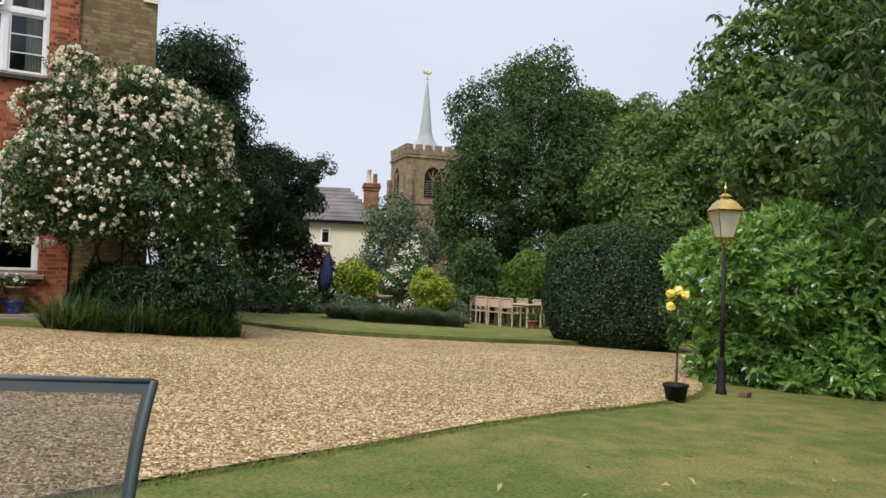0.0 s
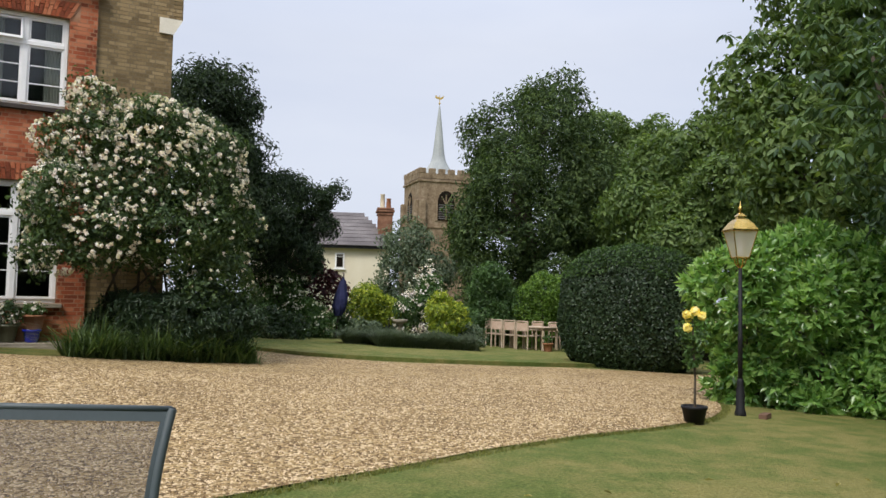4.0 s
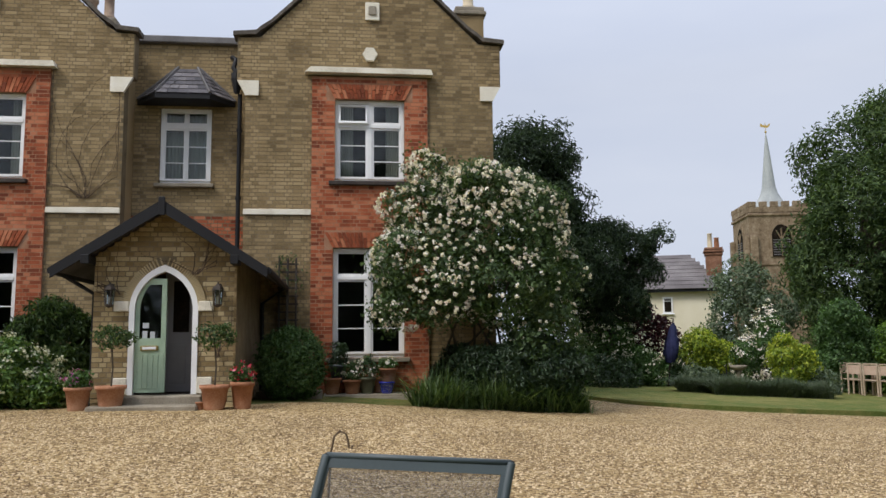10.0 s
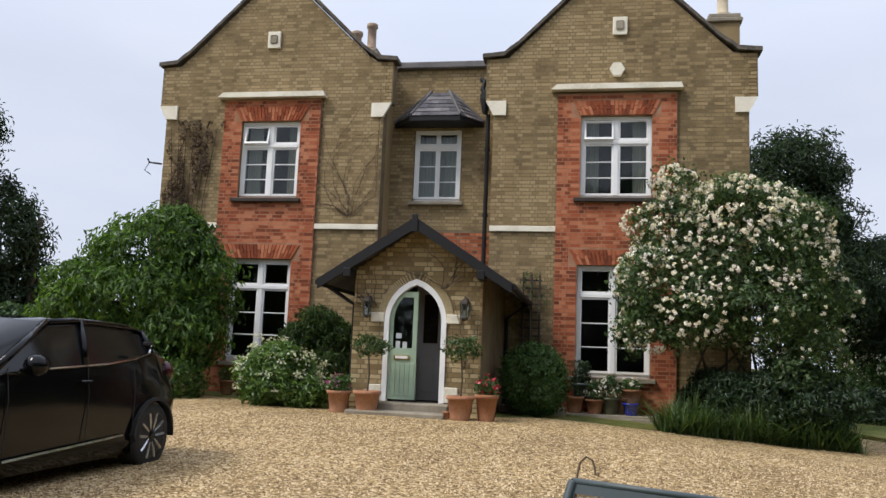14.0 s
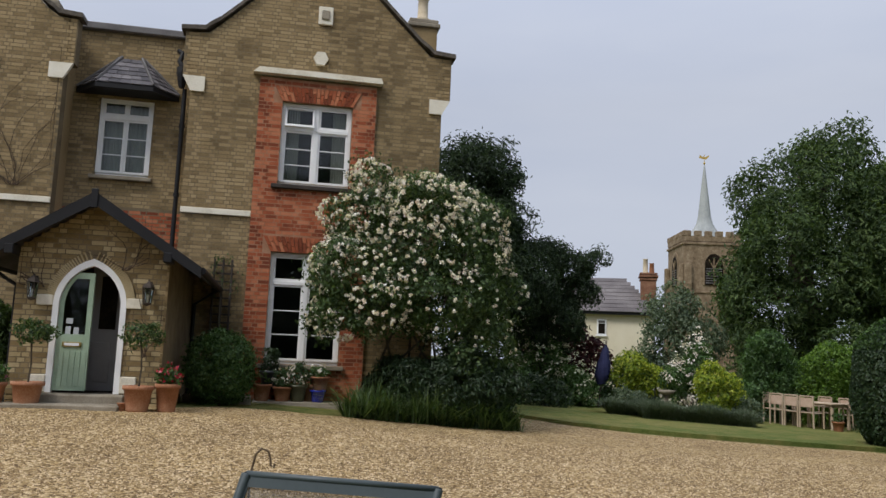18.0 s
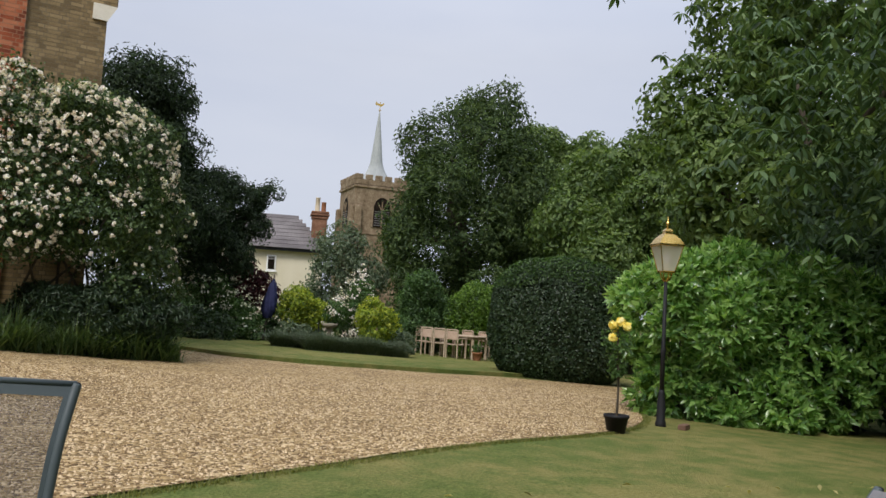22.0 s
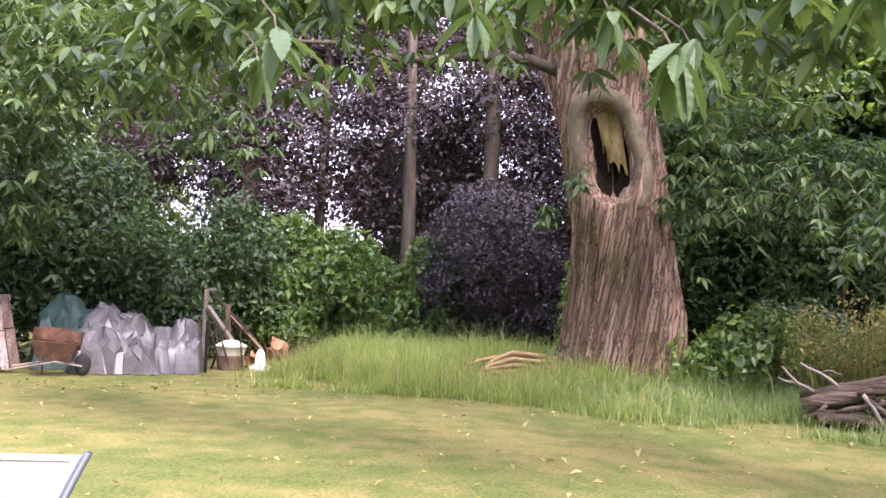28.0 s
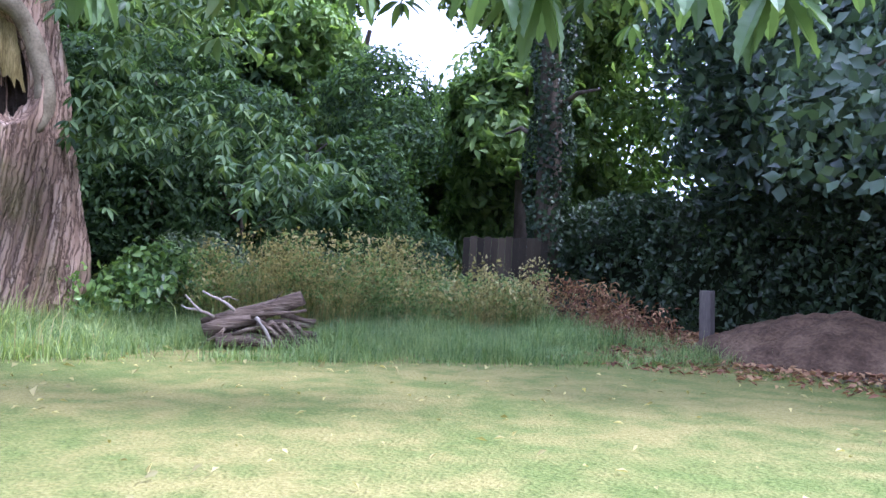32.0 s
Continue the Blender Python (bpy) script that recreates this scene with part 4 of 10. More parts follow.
boxed("coping", (-4.4, -1.95, YC - 0.1, YC + 0.4, 7.3, 7.45), M["lead"], house, "grey parapet coping", bevel=0.02)
boxed("sill", (CW[0] - 0.08, CW[1] + 0.08, YC - 0.1, YC + 0.1, CW[2] - 0.08, CW[2] - 0.004), M["concrete"], house, bevel=0.01)
# full-width pale curtain added in place of the sky's reflection in these panes
window(*CW, YC + 0.03, 0.2, 3, cols=1, curtain=0.44, label="white centre landing window")
rm = bmesh.new()
box(rm, -4.3, -2.05, YC + 2.0, YC + 2.1, 3.6, 7.0)
box(rm, -4.3, -2.05, YC + 0.33, YC + 2.1, 3.55, 3.6)
part("inner_wall", rm, M["room"], house)
boxed("back_wall", (-4.3, -2.05, 25.8, 26, -0.3, 7.3), M["yellow_brick"], house, bevel=0)
boxed("roof", (-4.33, -2.02, YC + 0.33, 26, 7.1, 7.25), M["slate"], house, bevel=0)
# canopy over the landing window
low = [(-4.28, YC), (-3.80, 16.22), (-2.74, 16.22), (-2.32, YC)]
top = [(-3.52, YC), (-3.46, 16.72), (-3.08, 16.72), (-3.04, YC)]
can = part("canopy", ([(x, y, 6.08) for x, y in low] + [(x, y, 6.74) for x, y in top], [(0, 1, 5, 4), (1, 2, 6, 5), (2, 3, 7, 6), (4, 5, 6, 7), (3, 2, 1, 0), (0, 4, 7, 3)]), M["slate"], house, "slate-covered hipped window canopy")
for k in range(3):
    a, b, c, d = Vector((*low[k], 6.08)), Vector((*low[k + 1], 6.08)), Vector((*top[k + 1], 6.74)), Vector((*top[k], 6.74))
    nrm = (b - a).cross(d - a).normalized()
    for r in range(6):
        f0, f1 = r / 6, (r + 1.12) / 6
        l0, r0_, l1, r1_ = a.lerp(d, f0), b.lerp(c, f0), a.lerp(d, min(f1, 1)), b.lerp(c, min(f1, 1))
        n = max(1, round((r0_ - l0).length / 0.2))
        for i in range(n):
            u0, u1 = i / n + 0.008, (i + 1) / n - 0.008
            v = [l0.lerp(r0_, u0) + nrm * 0.022, l0.lerp(r0_, u1) + nrm * 0.022, l1.lerp(r1_, u1) + nrm * 0.008, l1.lerp(r1_, u0) + nrm * 0.008]
            v += [q - nrm * 0.012 for q in v]
            part("slate", (v, [(0, 1, 2, 3), (4, 7, 6, 5), (0, 4, 5, 1), (1, 5, 6, 2), (2, 6, 7, 3), (3, 7, 4, 0)]), M["slate"], can)
for k in range(4):
    part("hip", tube([(*low[k], 6.11), (*top[k], 6.78)], 0.03, 6), M["lead"], can, "lead hip roll")
part("fascia", ([(x, y, z) for z in (5.98, 6.075) for x, y in low], [(0, 1, 5, 4), (1, 2, 6, 5), (2, 3, 7, 6), (0, 3, 2, 1), (4, 5, 6, 7), (0, 4, 7, 3)]), M["black_paint"], can, "black painted fascia")
# rainwater pipe and hopper
pipe = part("downpipe", tube([(-2.2, 16.6, 6.2), (-2.2, 16.6, 0.2)], 0.045, 10), M["black_paint"], house, "black iron rainwater pipe")
part("hopper", lathe([(0.05, 6.2), (0.09, 6.35), (0.12, 6.5), (0.12, 6.62), (0.1, 6.62)], 8, Matrix.Translation((-2.26, 16.55, 0))), M["black_paint"], pipe, "black iron hopper head")
part("elbow", tube([(-2.26, 16.55, 6.62), (-2.34, 16.6, 6.75), (-2.3, 16.66, 6.95), (-2.4, 16.8, 7.05)], 0.05, 8), M["black_paint"], pipe)
for z in (1.2, 2.6, 4.0, 5.4):
    part("collar", lathe([(0.06, z), (0.06, z + 0.07)], 10, Matrix.Translation((-2.2, 16.6, 0))), M["black_paint"], pipe)


def chimney(x, y, z0, z1, w, pots, label):
    c = part("chimney", box(bmesh.new(), x - w / 2, x + w / 2, y, y + 0.5, z0, z1, bevel=0.01), M["yellow_brick"], house, label)
    boxed("cap", (x - w / 2 - 0.06, x + w / 2 + 0.06, y - 0.06, y + 0.56, z1, z1 + 0.1), M["concrete"], c, bevel=0.02)
    boxed("cap", (x - w / 2 - 0.02, x + w / 2 + 0.02, y - 0.02, y + 0.52, z1 + 0.1, z1 + 0.2), M["concrete"], c, bevel=0.02)
    for px_, h, mat in pots:
        smooth(part("chimney_pot", lathe([(0.15, z1 + 0.2), (0.17, z1 + 0.28), (0.12, z1 + 0.32), (0.115, z1 + h), (0.15, z1 + h + 0.03), (0.15, z1 + h + 0.12), (0.11, z1 + h + 0.14), (0.10, z1 + h + 0.05)], 12, Matrix.Translation((px_, y + 0.25, 0))), M[mat], c))


M["cream_clay"] = surface("cream_clay", (0.42, 0.34, 0.22), (0.56, 0.47, 0.33), (0.66, 0.58, 0.44), 4, 0.85, 0.2, 50)
M["brown_clay"] = surface("brown_clay", (0.16, 0.11, 0.075), (0.30, 0.215, 0.15), (0.44, 0.34, 0.25), 5, 0.85, 0.3, 40)
chimney(2.72, 17.4, 7.0, 8.42, 0.62, [(2.72, 0.75, "cream_clay")], "yellow brick chimney stack behind the gable")
chimney(-6.0, 19.6, 7.8, 8.75, 0.85, [(-6.19, 0.62, "brown_clay"), (-5.79, 0.82, "brown_clay")], "chimney stack with two clay pots")
chimney(-9.38, 19.6, 7.2, 9.75, 0.5, [(-9.38, 0.6, "brown_clay")], "chimney stack at the far side of the roof")

# ---------------------------------------------------------------- porch
porch = thing("porch", "gabled yellow brick entrance porch with a pointed arch and slate roof", "porch")
PY, PX0, PX1, PXC = 12.6, -3.74, -1.66, -2.72


def arch_half(z, w=0.45, spring=1.62, apex=2.24):
    """Half the width of the pointed opening at a height."""
    if z < spring:
        return w
    if z > apex:
        return 0.0
    h = apex - spring
    rad = (w * w + h * h) / (2 * w)
    return max(rad * math.cos(math.asin(min((z - spring) / rad, 1))) - (rad - w), 0.0)


def arch_outline(w, spring, apex, base, n=9):
    left = [(-arch_half(spring + (apex - spring) * k / n, w, spring, apex), spring + (apex - spring) * k / n) for k in range(n + 1)]
    return [(PXC + x, z) for x, z in [(-w, base)] + left + [(-x, z) for x, z in reversed(left[:-1])] + [(w, base)]]


front = part("front_wall", box(bmesh.new(), PX0 + 0.03, PX0 + 0.28, PY + 0.06, PY + 0.24, 0.0, 2.3), M["mortar"], porch, "porch front of weathered yellow brick")
o_ = arch_outline(0.5, 1.62, 2.3, 0.35)
poly = [(PX0, 0.35), *[(x, z) for x, z in o_], (PX1, 0.35), (PX1, 2.42), (PXC, 3.12), (PX0, 2.42)]
vs = [Vector(p) for p in poly]
cv, _, cf, _, _, _ = delaunay_2d_cdt(vs, [], [list(range(len(vs)))], 1, 1e-6)
v = [(q.x, PY + 0.02, q.y) for q in cv] + [(q.x, PY + 0.28, q.y) for q in cv]
nv = len(cv)
part("arch_wall", (v, [tuple(f) for f in cf] + [tuple(i + nv for i in reversed(f)) for f in cf] + [(i, (i + 1) % len(vs), (i + 1) % len(vs) + nv, i + nv) for i in range(len(vs))]), M["mortar"], front)
prise = lambda z: (PX0, PX1) if z < 2.42 else (PXC - 1.04 * (3.12 - z) / 0.7, PXC + 1.04 * (3.12 - z) / 0.7)
ph = lambda z: (PXC - arch_half(z, 0.5, 1.62, 2.3) - 0.13 * (1 if z > 1.62 else 0), PXC + arch_half(z, 0.5, 1.62, 2.3) + 0.13 * (1 if z > 1.62 else 0)) if z < 2.43 else None
pbl = brick_list(PX0, PX1, 0.1, 3.1, holes=[ph], rise=prise, seed=12)
PORCH_BRICKS = pbl
# brick-on-edge ring over the arch
ring = []
for k in range(30):
    f = (k + 0.5) / 30
    z = 1.62 + 0.68 * f
    for s in (-1, 1):
        hw = arch_half(z, 0.5, 1.62, 2.3)
        ang = math.atan2(z - 1.62, hw + 0.05) * 0.85
        ring.append(box(bmesh.new(), 0.0, 0.12, -0.012, 0.02, -0.0095, 0.0095, m=Matrix.Translation((PXC + s * hw, PY, z)) @ Matrix.Rotation(-ang if s > 0 else math.pi + ang, 4, 'Y')))
for bm_ in ring:
    part("arch_brick", bm_, M["porch_brick"], front)
for s in (-1, 1):
    xs_ = sorted((PX0, PX0 + 0.24)) if s < 0 else sorted((PX1 - 0.24, PX1))
    boxed("side_wall", (xs_[0], xs_[1], PY + 0.29, 15.97 if s > 0 else 16.78, 0.0, 2.4), M["mortar"], porch, bevel=0)
mside = Matrix.Translation((PX1, 0, 0)) @ Matrix.Rotation(radians(90), 4, 'Z')
brick_mesh("brickwork", brick_list(PY, 15.97, 0.0, 2.4, seed=14), -0.012, M["yellow_brick"], porch, m=mside)
# white door frame, stone blocks, steps
def band_between(a, b, y0, y1):
    n = len(a)
    v = [(x, y0, z) for x, z in a] + [(x, y0, z) for x, z in b] + [(x, y1, z) for x, z in a] + [(x, y1, z) for x, z in b]
    f = []
    for i in range(n - 1):
        f += [(i, i + 1, n + i + 1, n + i), (2 * n + i, 3 * n + i, 3 * n + i + 1, 2 * n + i + 1), (i, 2 * n + i, 2 * n + i + 1, i + 1), (n + i, n + i + 1, 3 * n + i + 1, 3 * n + i)]
    f += [(0, n, 3 * n, 2 * n), (n - 1, 3 * n - 1, 4 * n - 1, 2 * n - 1)]
    return v, f


part("door_frame", band_between(arch_outline(0.5, 1.62, 2.3, 0.37, 14), arch_outline(0.42, 1.62, 2.2, 0.37, 14), PY - 0.015, PY + 0.1), M["white_paint"], porch, "white painted pointed-arch door frame")
for s in (-1, 1):
    for z0, z1, wd in ((1.60, 1.75, 0.22), (0.38, 0.62, 0.22)):
        a, b = sorted((PXC + s * 0.502, PXC + s * (0.502 + wd)))
        boxed("stone_block", (a, b, PY - 0.03, PY + 0.05, z0, z1), M["white_stone"], porch, "cream painted stone block", bevel=0.01)
step = thing("doorstep", "two worn stone steps up to the front door", "steps")
boxed("step", (-3.36, -2.1, 12.32, 12.72, 0.1, 0.365), M["concrete"], step, bevel=0.02)
boxed("step", (-3.62, -2.1, 11.98, 12.33, 0.05, 0.25), M["concrete"], step, bevel=0.02)
boxed("threshold", (PX0 + 0.25, PX1 - 0.25, 12.73, 16.5, 0.28, 0.36), M["dark_wood"], porch, bevel=0)
# half-glazed green door leaf and the inner door
door = thing("front_door", "pale green half-glazed pointed front door, one leaf closed", "door")
n = 12
zz = [0.4 + (2.18 - 0.4) * k / 20 for k in range(21)]
lf = [(PXC - arch_half(z, 0.415, 1.62, 2.19), z) for z in zz]
outer = [(x, z) for x, z in lf if x < PXC - 0.03]
rgt = PXC + 0.03
poly = [(rgt, 0.4), (rgt, outer[-1][1])] + outer[::-1]
glz = [(min(x + 0.06, rgt - 0.08), z) for x, z in outer if 1.12 < z < 2.05]
hole = [(rgt - 0.07, glz[0][1]), (rgt - 0.07, glz[-1][1])] + glz[::-1]
vs = [Vector(p) for p in poly] + [Vector(p) for p in hole]
na, nb = len(poly), len(hole)
cv, _, cf, _, _, fo = delaunay_2d_cdt(vs, [(na + i, na + (i + 1) % nb) for i in range(nb)], [list(range(na))], 1, 1e-6)
inn = inside(hole, np.array([sum(cv[i].x for i in f) / len(f) for f in cf]), np.array([sum(cv[i].y for i in f) / len(f) for f in cf]))
cf = [f for f, k in zip(cf, inn) if not k]
nv = len(cv)
v = [(q.x, PY + 0.03, q.y) for q in cv] + [(q.x, PY + 0.08, q.y) for q in cv]
part("door_leaf", (v, [tuple(f) for f in cf] + [tuple(i + nv for i in reversed(f)) for f in cf] + [(i, (i + 1) % na, (i + 1) % na + nv, i + nv) for i in range(na)] + [(na + i, na + (i + 1) % nb, na + (i + 1) % nb + nv, na + i + nv) for i in range(nb)]), M["green_paint"], door, "pale green painted boards")
g = part("pane", prism(hole, PY + 0.05, PY + 0.055), M["glass"], door)
g.visible_shadow = False
for k in range(5):
    x = PXC - 0.36 + 0.075 * k
    boxed("board", (x, x + 0.066, PY + 0.022, PY + 0.03, 0.46, 0.96), M["green_paint"], door, bevel=0.003)
lb = boxed("letter_plate", (PXC - 0.33, PXC - 0.07, PY + 0.008, PY + 0.029, 1.02, 1.09), M["brass"], door, "brass letter plate", bevel=0.006)
boxed("flap", (PXC - 0.3, PXC - 0.1, PY + 0.002, PY + 0.008, 1.035, 1.075), M["white_paint"], lb, bevel=0.002)
M["notice_card"] = plain("notice_card", (0.45, 0.48, 0.5), 0.6)
for (a, b, c, d) in ((-0.31, -0.24, 1.2, 1.31), (-0.2, -0.13, 1.2, 1.3), (-0.31, -0.22, 1.35, 1.43)):
    boxed("notice", (PXC + a, PXC + b, PY + 0.044, PY + 0.048, c, d), M["notice_card"], door, "small white notice behind the glass", bevel=0)
leaf2 = thing("inner_door", "grey-white panelled inner door standing open in the porch", "door")
boxed("panel", (PXC - 0.14, PXC + 0.66, 13.3, 13.35, 0.37, 2.3), M["grey_paint"], leaf2, bevel=0.005)
for a, b, c, d in ((-0.06, 0.2, 0.5, 1.1), (0.3, 0.56, 0.5, 1.1)):
    boxed("raised_panel", (PXC + a, PXC + b, 13.285, 13.3, c, d), M["grey_paint"], leaf2, bevel=0.006)
boxed("pane", (PXC + 0.0, PXC + 0.24, 13.28, 13.299, 1.3, 2.1), M["rot"], leaf2, "dark glazed panel", bevel=0)
# roof: slates, bargeboards, corbels, gutter
RZ, EZ, RY0, RY1 = 3.22, 2.22, 12.28, 16.75
for s in (-1, 1):
    ex = PXC + s * 1.5
    a, b = Vector((PXC, RY0 + 0.03, RZ)), Vector((ex, RY0 + 0.03, EZ))
    dn = (b - a)
    nrm = Vector((s * (RZ - EZ), 0, 1.5)).normalized()
    deck = [a, b, b + Vector((0, RY1 - RY0 if s < 0 else 15.98 - RY0 - 0.03, 0)), a + Vector((0, RY1 - RY0, 0))]
    dv = deck + [q - nrm * 0.06 for q in deck]
    roof = part("roof", (dv, [(0, 1, 2, 3), (7, 6, 5, 4), (0, 4, 5, 1), (1, 5, 6, 2), (2, 6, 7, 3), (3, 7, 4, 0)]), M["slate"], porch, "slate porch roof with patches of moss")
    rows_, length = 10, 3.66
    me_ = None
    for r in range(rows_):
        f0, f1 = (r + 1) / rows_, max((r - 0.25) / rows_, 0)
        for i in range(13):
            y0 = RY0 + 0.03 + (i + (r % 2) * 0.5) * length / 13
            y1 = min(y0 + length / 13 - 0.008, RY0 + 0.03 + length)
            if y1 - y0 < 0.05:
                continue
            p0, p1 = a + dn * f0, a + dn * f1
            v = [Vector((p0.x, y0, p0.z)) + nrm * 0.02, Vector((p0.x, y1, p0.z)) + nrm * 0.02, Vector((p1.x, y1, p1.z)) + nrm * 0.008, Vector((p1.x, y0, p1.z)) + nrm * 0.008]
            v += [q - nrm * 0.012 for q in v]
            part("slate", (v, [(0, 1, 2, 3), (4, 7, 6, 5), (0, 4, 5, 1), (1, 5, 6, 2), (2, 6, 7, 3), (3, 7, 4, 0)]), M["slate"], roof)
    bv = [(PXC, 0.0), (ex + s * 0.02, 0.0)]
    pl = [(PXC, RZ + 0.02), (PXC, RZ - 0.17), (ex + s * 0.04, EZ - 0.14), (ex + s * 0.04, EZ + 0.02)]
    part("bargeboard", prism(pl if s < 0 else pl[::-1], RY0 - 0.02, RY0 + 0.03), M["black_paint"], porch, "black painted bargeboard")
    boxed("corbel", (*sorted((PXC + s * 1.0, PXC + s * 1.12)), RY0 - 0.03, PY, 2.28, 2.42), M["black_paint"], porch, bevel=0.01)
    part("gutter", tube([(ex + s * 0.05, RY0 + 0.05, EZ - 0.03), (ex + s * 0.05, 15.9, EZ - 0.05)], 0.055, 8), M["black_paint"], porch)
    part("rain_pipe", tube([(ex + s * 0.04, RY0 + 0.5 if s < 0 else 15.85, EZ - 0.05), (PX0 - 0.05 if s < 0 else PX1 + 0.05, RY0 + 0.55 if s < 0 else 15.88, EZ - 0.35), (PX0 - 0.05 if s < 0 else PX1 + 0.05, RY0 + 0.55 if s < 0 else 15.88, 0.1)], 0.035, 8), M["black_paint"], porch)
boxed("king_post", (PXC - 0.05, PXC + 0.05, RY0 - 0.04, RY0 - 0.02, RZ - 0.22, RZ + 0.06), M["black_paint"], porch, bevel=0.01)


def wall_lantern(x):
    t = thing("wall_lantern", "dark bronze glazed wall lantern beside the door", "lantern", (x, PY - 0.012, 1.85), group="lanterns by the door")
    boxed("back_plate", (-0.04, 0.04, -0.02, 0.0, -0.02, 0.16), M["dark_wood"], t, bevel=0.006)
    part("arm", tube([(0, -0.02, 0.12), (0, -0.08, 0.17), (0, -0.11, 0.13)], 0.012, 6), M["dark_wood"], t)
    part("cap", lathe([(0.09, 0.06), (0.075, 0.1), (0.04, 0.13), (0.012, 0.15)], 6, Matrix.Translation((0, -0.11, 0))), M["dark_wood"], t)
    g = part("glass", lathe([(0.055, -0.15), (0.075, 0.055)], 6, Matrix.Translation((0, -0.11, 0))), M["glass"], t)
    for k in range(6):
        a = radians(60 * k)
        part("bar", tube([(0.058 * math.cos(a), -0.11 + 0.058 * math.sin(a), -0.15), (0.078 * math.cos(a), -0.11 + 0.078 * math.sin(a), 0.06)], 0.006, 5), M["dark_wood"], t)
    part("base", lathe([(0.015, -0.2), (0.06, -0.17), (0.062, -0.15)], 6, Matrix.Translation((0, -0.11, 0))), M["dark_wood"], t)
    part("candle", lathe([(0.014, -0.15), (0.014, -0.04)], 8, Matrix.Translation((0, -0.11, 0))), M["white_paint"], t)


wall_lantern(-3.48)
wall_lantern(-1.92)
tr = thing("trellis", "narrow wooden wall trellis by the porch", "trellis")
for x in (-1.30, -1.14, -0.98):
    boxed("upright", (x - 0.019, x + 0.019, 15.88, 15.93, 0.3, 2.75), M["dark_wood"], tr, bevel=0.003)
for k in range(15):
    boxed("rail", (-1.34, -0.94, 15.93, 15.96, 0.45 + 0.155 * k, 0.482 + 0.155 * k), M["dark_wood"], tr, bevel=0.003)
# bracket on the far corner, creepers on the walls
part("bracket", merged(tube([(-9.25, 15.98, 5.0), (-9.5, 15.9, 5.02), (-9.55, 15.9, 5.1)], 0.02, 6), tube([(-9.5, 15.9, 5.02), (-9.6, 15.9, 4.85), (-9.45, 15.9, 4.75)], 0.01, 6)), M["black_paint"], house)


def creeper(label, start, y, spread, up, seed, n=9, parent_name="climbing_stem", span=(-99, 99), thick=0.011):
    rng = random.Random(seed)
    t = thing(parent_name, label, "climber")
    for k in range(n):
        x, z = start[0] + rng.uniform(-0.1, 0.1), start[1]
        ang = rng.uniform(-spread, spread)
        pts = [(x, y, z)]
        for s in range(9):
            ang += rng.uniform(-0.5, 0.5)
            x = min(max(x + math.sin(ang) * up / 9, span[0]), span[1])
            z += abs(math.cos(ang)) * up / 9
            pts.append((x, y - rng.uniform(0, 0.015), z))
        part("stem", tube(pts, [thick * (1 - i / 12) for i in range(10)], 5), M["creeper"], t)


creeper("bare creeper stems on the porch front", (PX1 - 0.3, 0.9), PY - 0.03, 0.3, 1.3, 5, 4, span=(PX1 - 0.45, PX1 - 0.06), thick=0.008)
creeper("bare creeper stems over the porch arch", (PXC + 0.42, 2.15), PY - 0.03, 1.3, 0.95, 6, 8, span=(PXC - 0.5, PX1 - 0.3), thick=0.008)
creeper("bare creeper stems over the porch arch", (PX0 + 0.3, 1.85), PY - 0.03, 1.2, 0.85, 7, 7, span=(PX0 + 0.06, PXC - 0.3), thick=0.008)
creeper("bare creeper stems on the brick wing", (-5.0, 3.9), Y - 0.005, 0.9, 3.2, 8, 13, span=(-5.65, -4.4), thick=0.006)
rng = np.random.default_rng(15)
t = thing("dead_creeper", "brown withered creeper clinging to the house corner", "climber")
k = 2600
u, w_ = rng.uniform(size=k), rng.uniform(size=k)
cx = -9.12 + 0.1 * w_ + u * (0.75 * w_ + 0.4) + 0.08 * np.sin(w_ * 14)
cz = 3.3 + 2.65 * w_
pp = np.stack([cx, np.full(k, 15.97) - rng.uniform(0, 0.08, k), cz], axis=1)
M_dead = leaf_material("dead_leaf", (0.045, 0.028, 0.02), (0.10, 0.065, 0.045), (0.17, 0.12, 0.09), 0.8, 0.15)
leaf_mesh("withered_foliage", rng, pp[(np.sin(cx * 19 + cz) + np.sin(cz * 3 + cx * 7) > -0.35)], np.tile([0, -1.0, 0.1], (int((np.sin(cx * 19 + cz) + np.sin(cz * 3 + cx * 7) > -0.35).sum()), 1)), 0.07, M_dead, t)
for q in range(7):
    part("stem", tube([(-8.8 + 0.08 * q, 15.985, 2.8), (-8.95 + 0.12 * q, 15.985, 4.2), (-9.1 + 0.18 * q, 15.985, 5.8)], [0.014, 0.011, 0.005], 5), M["creeper"], t)

# ---------------------------------------------------------------- trees, hedges, shrubs


def trunk_body(points, radii, seg=14, rough=0.06, seed=0.0):
    v, f = tube(points, radii, seg)
    out = []
    for i, p in enumerate(v):
        k = noise.noise((p[0] * 2.0 + seed, p[1] * 2.0, p[2] * 0.7))
        out.append(Vector(p) + Vector((noise.noise((p[0] * 3 + seed, p[1] * 3, p[2])), noise.noise((p[0] * 3, p[1] * 3 + seed + 7, p[2])), 0)) * rough * (1 + k))
    return out, f


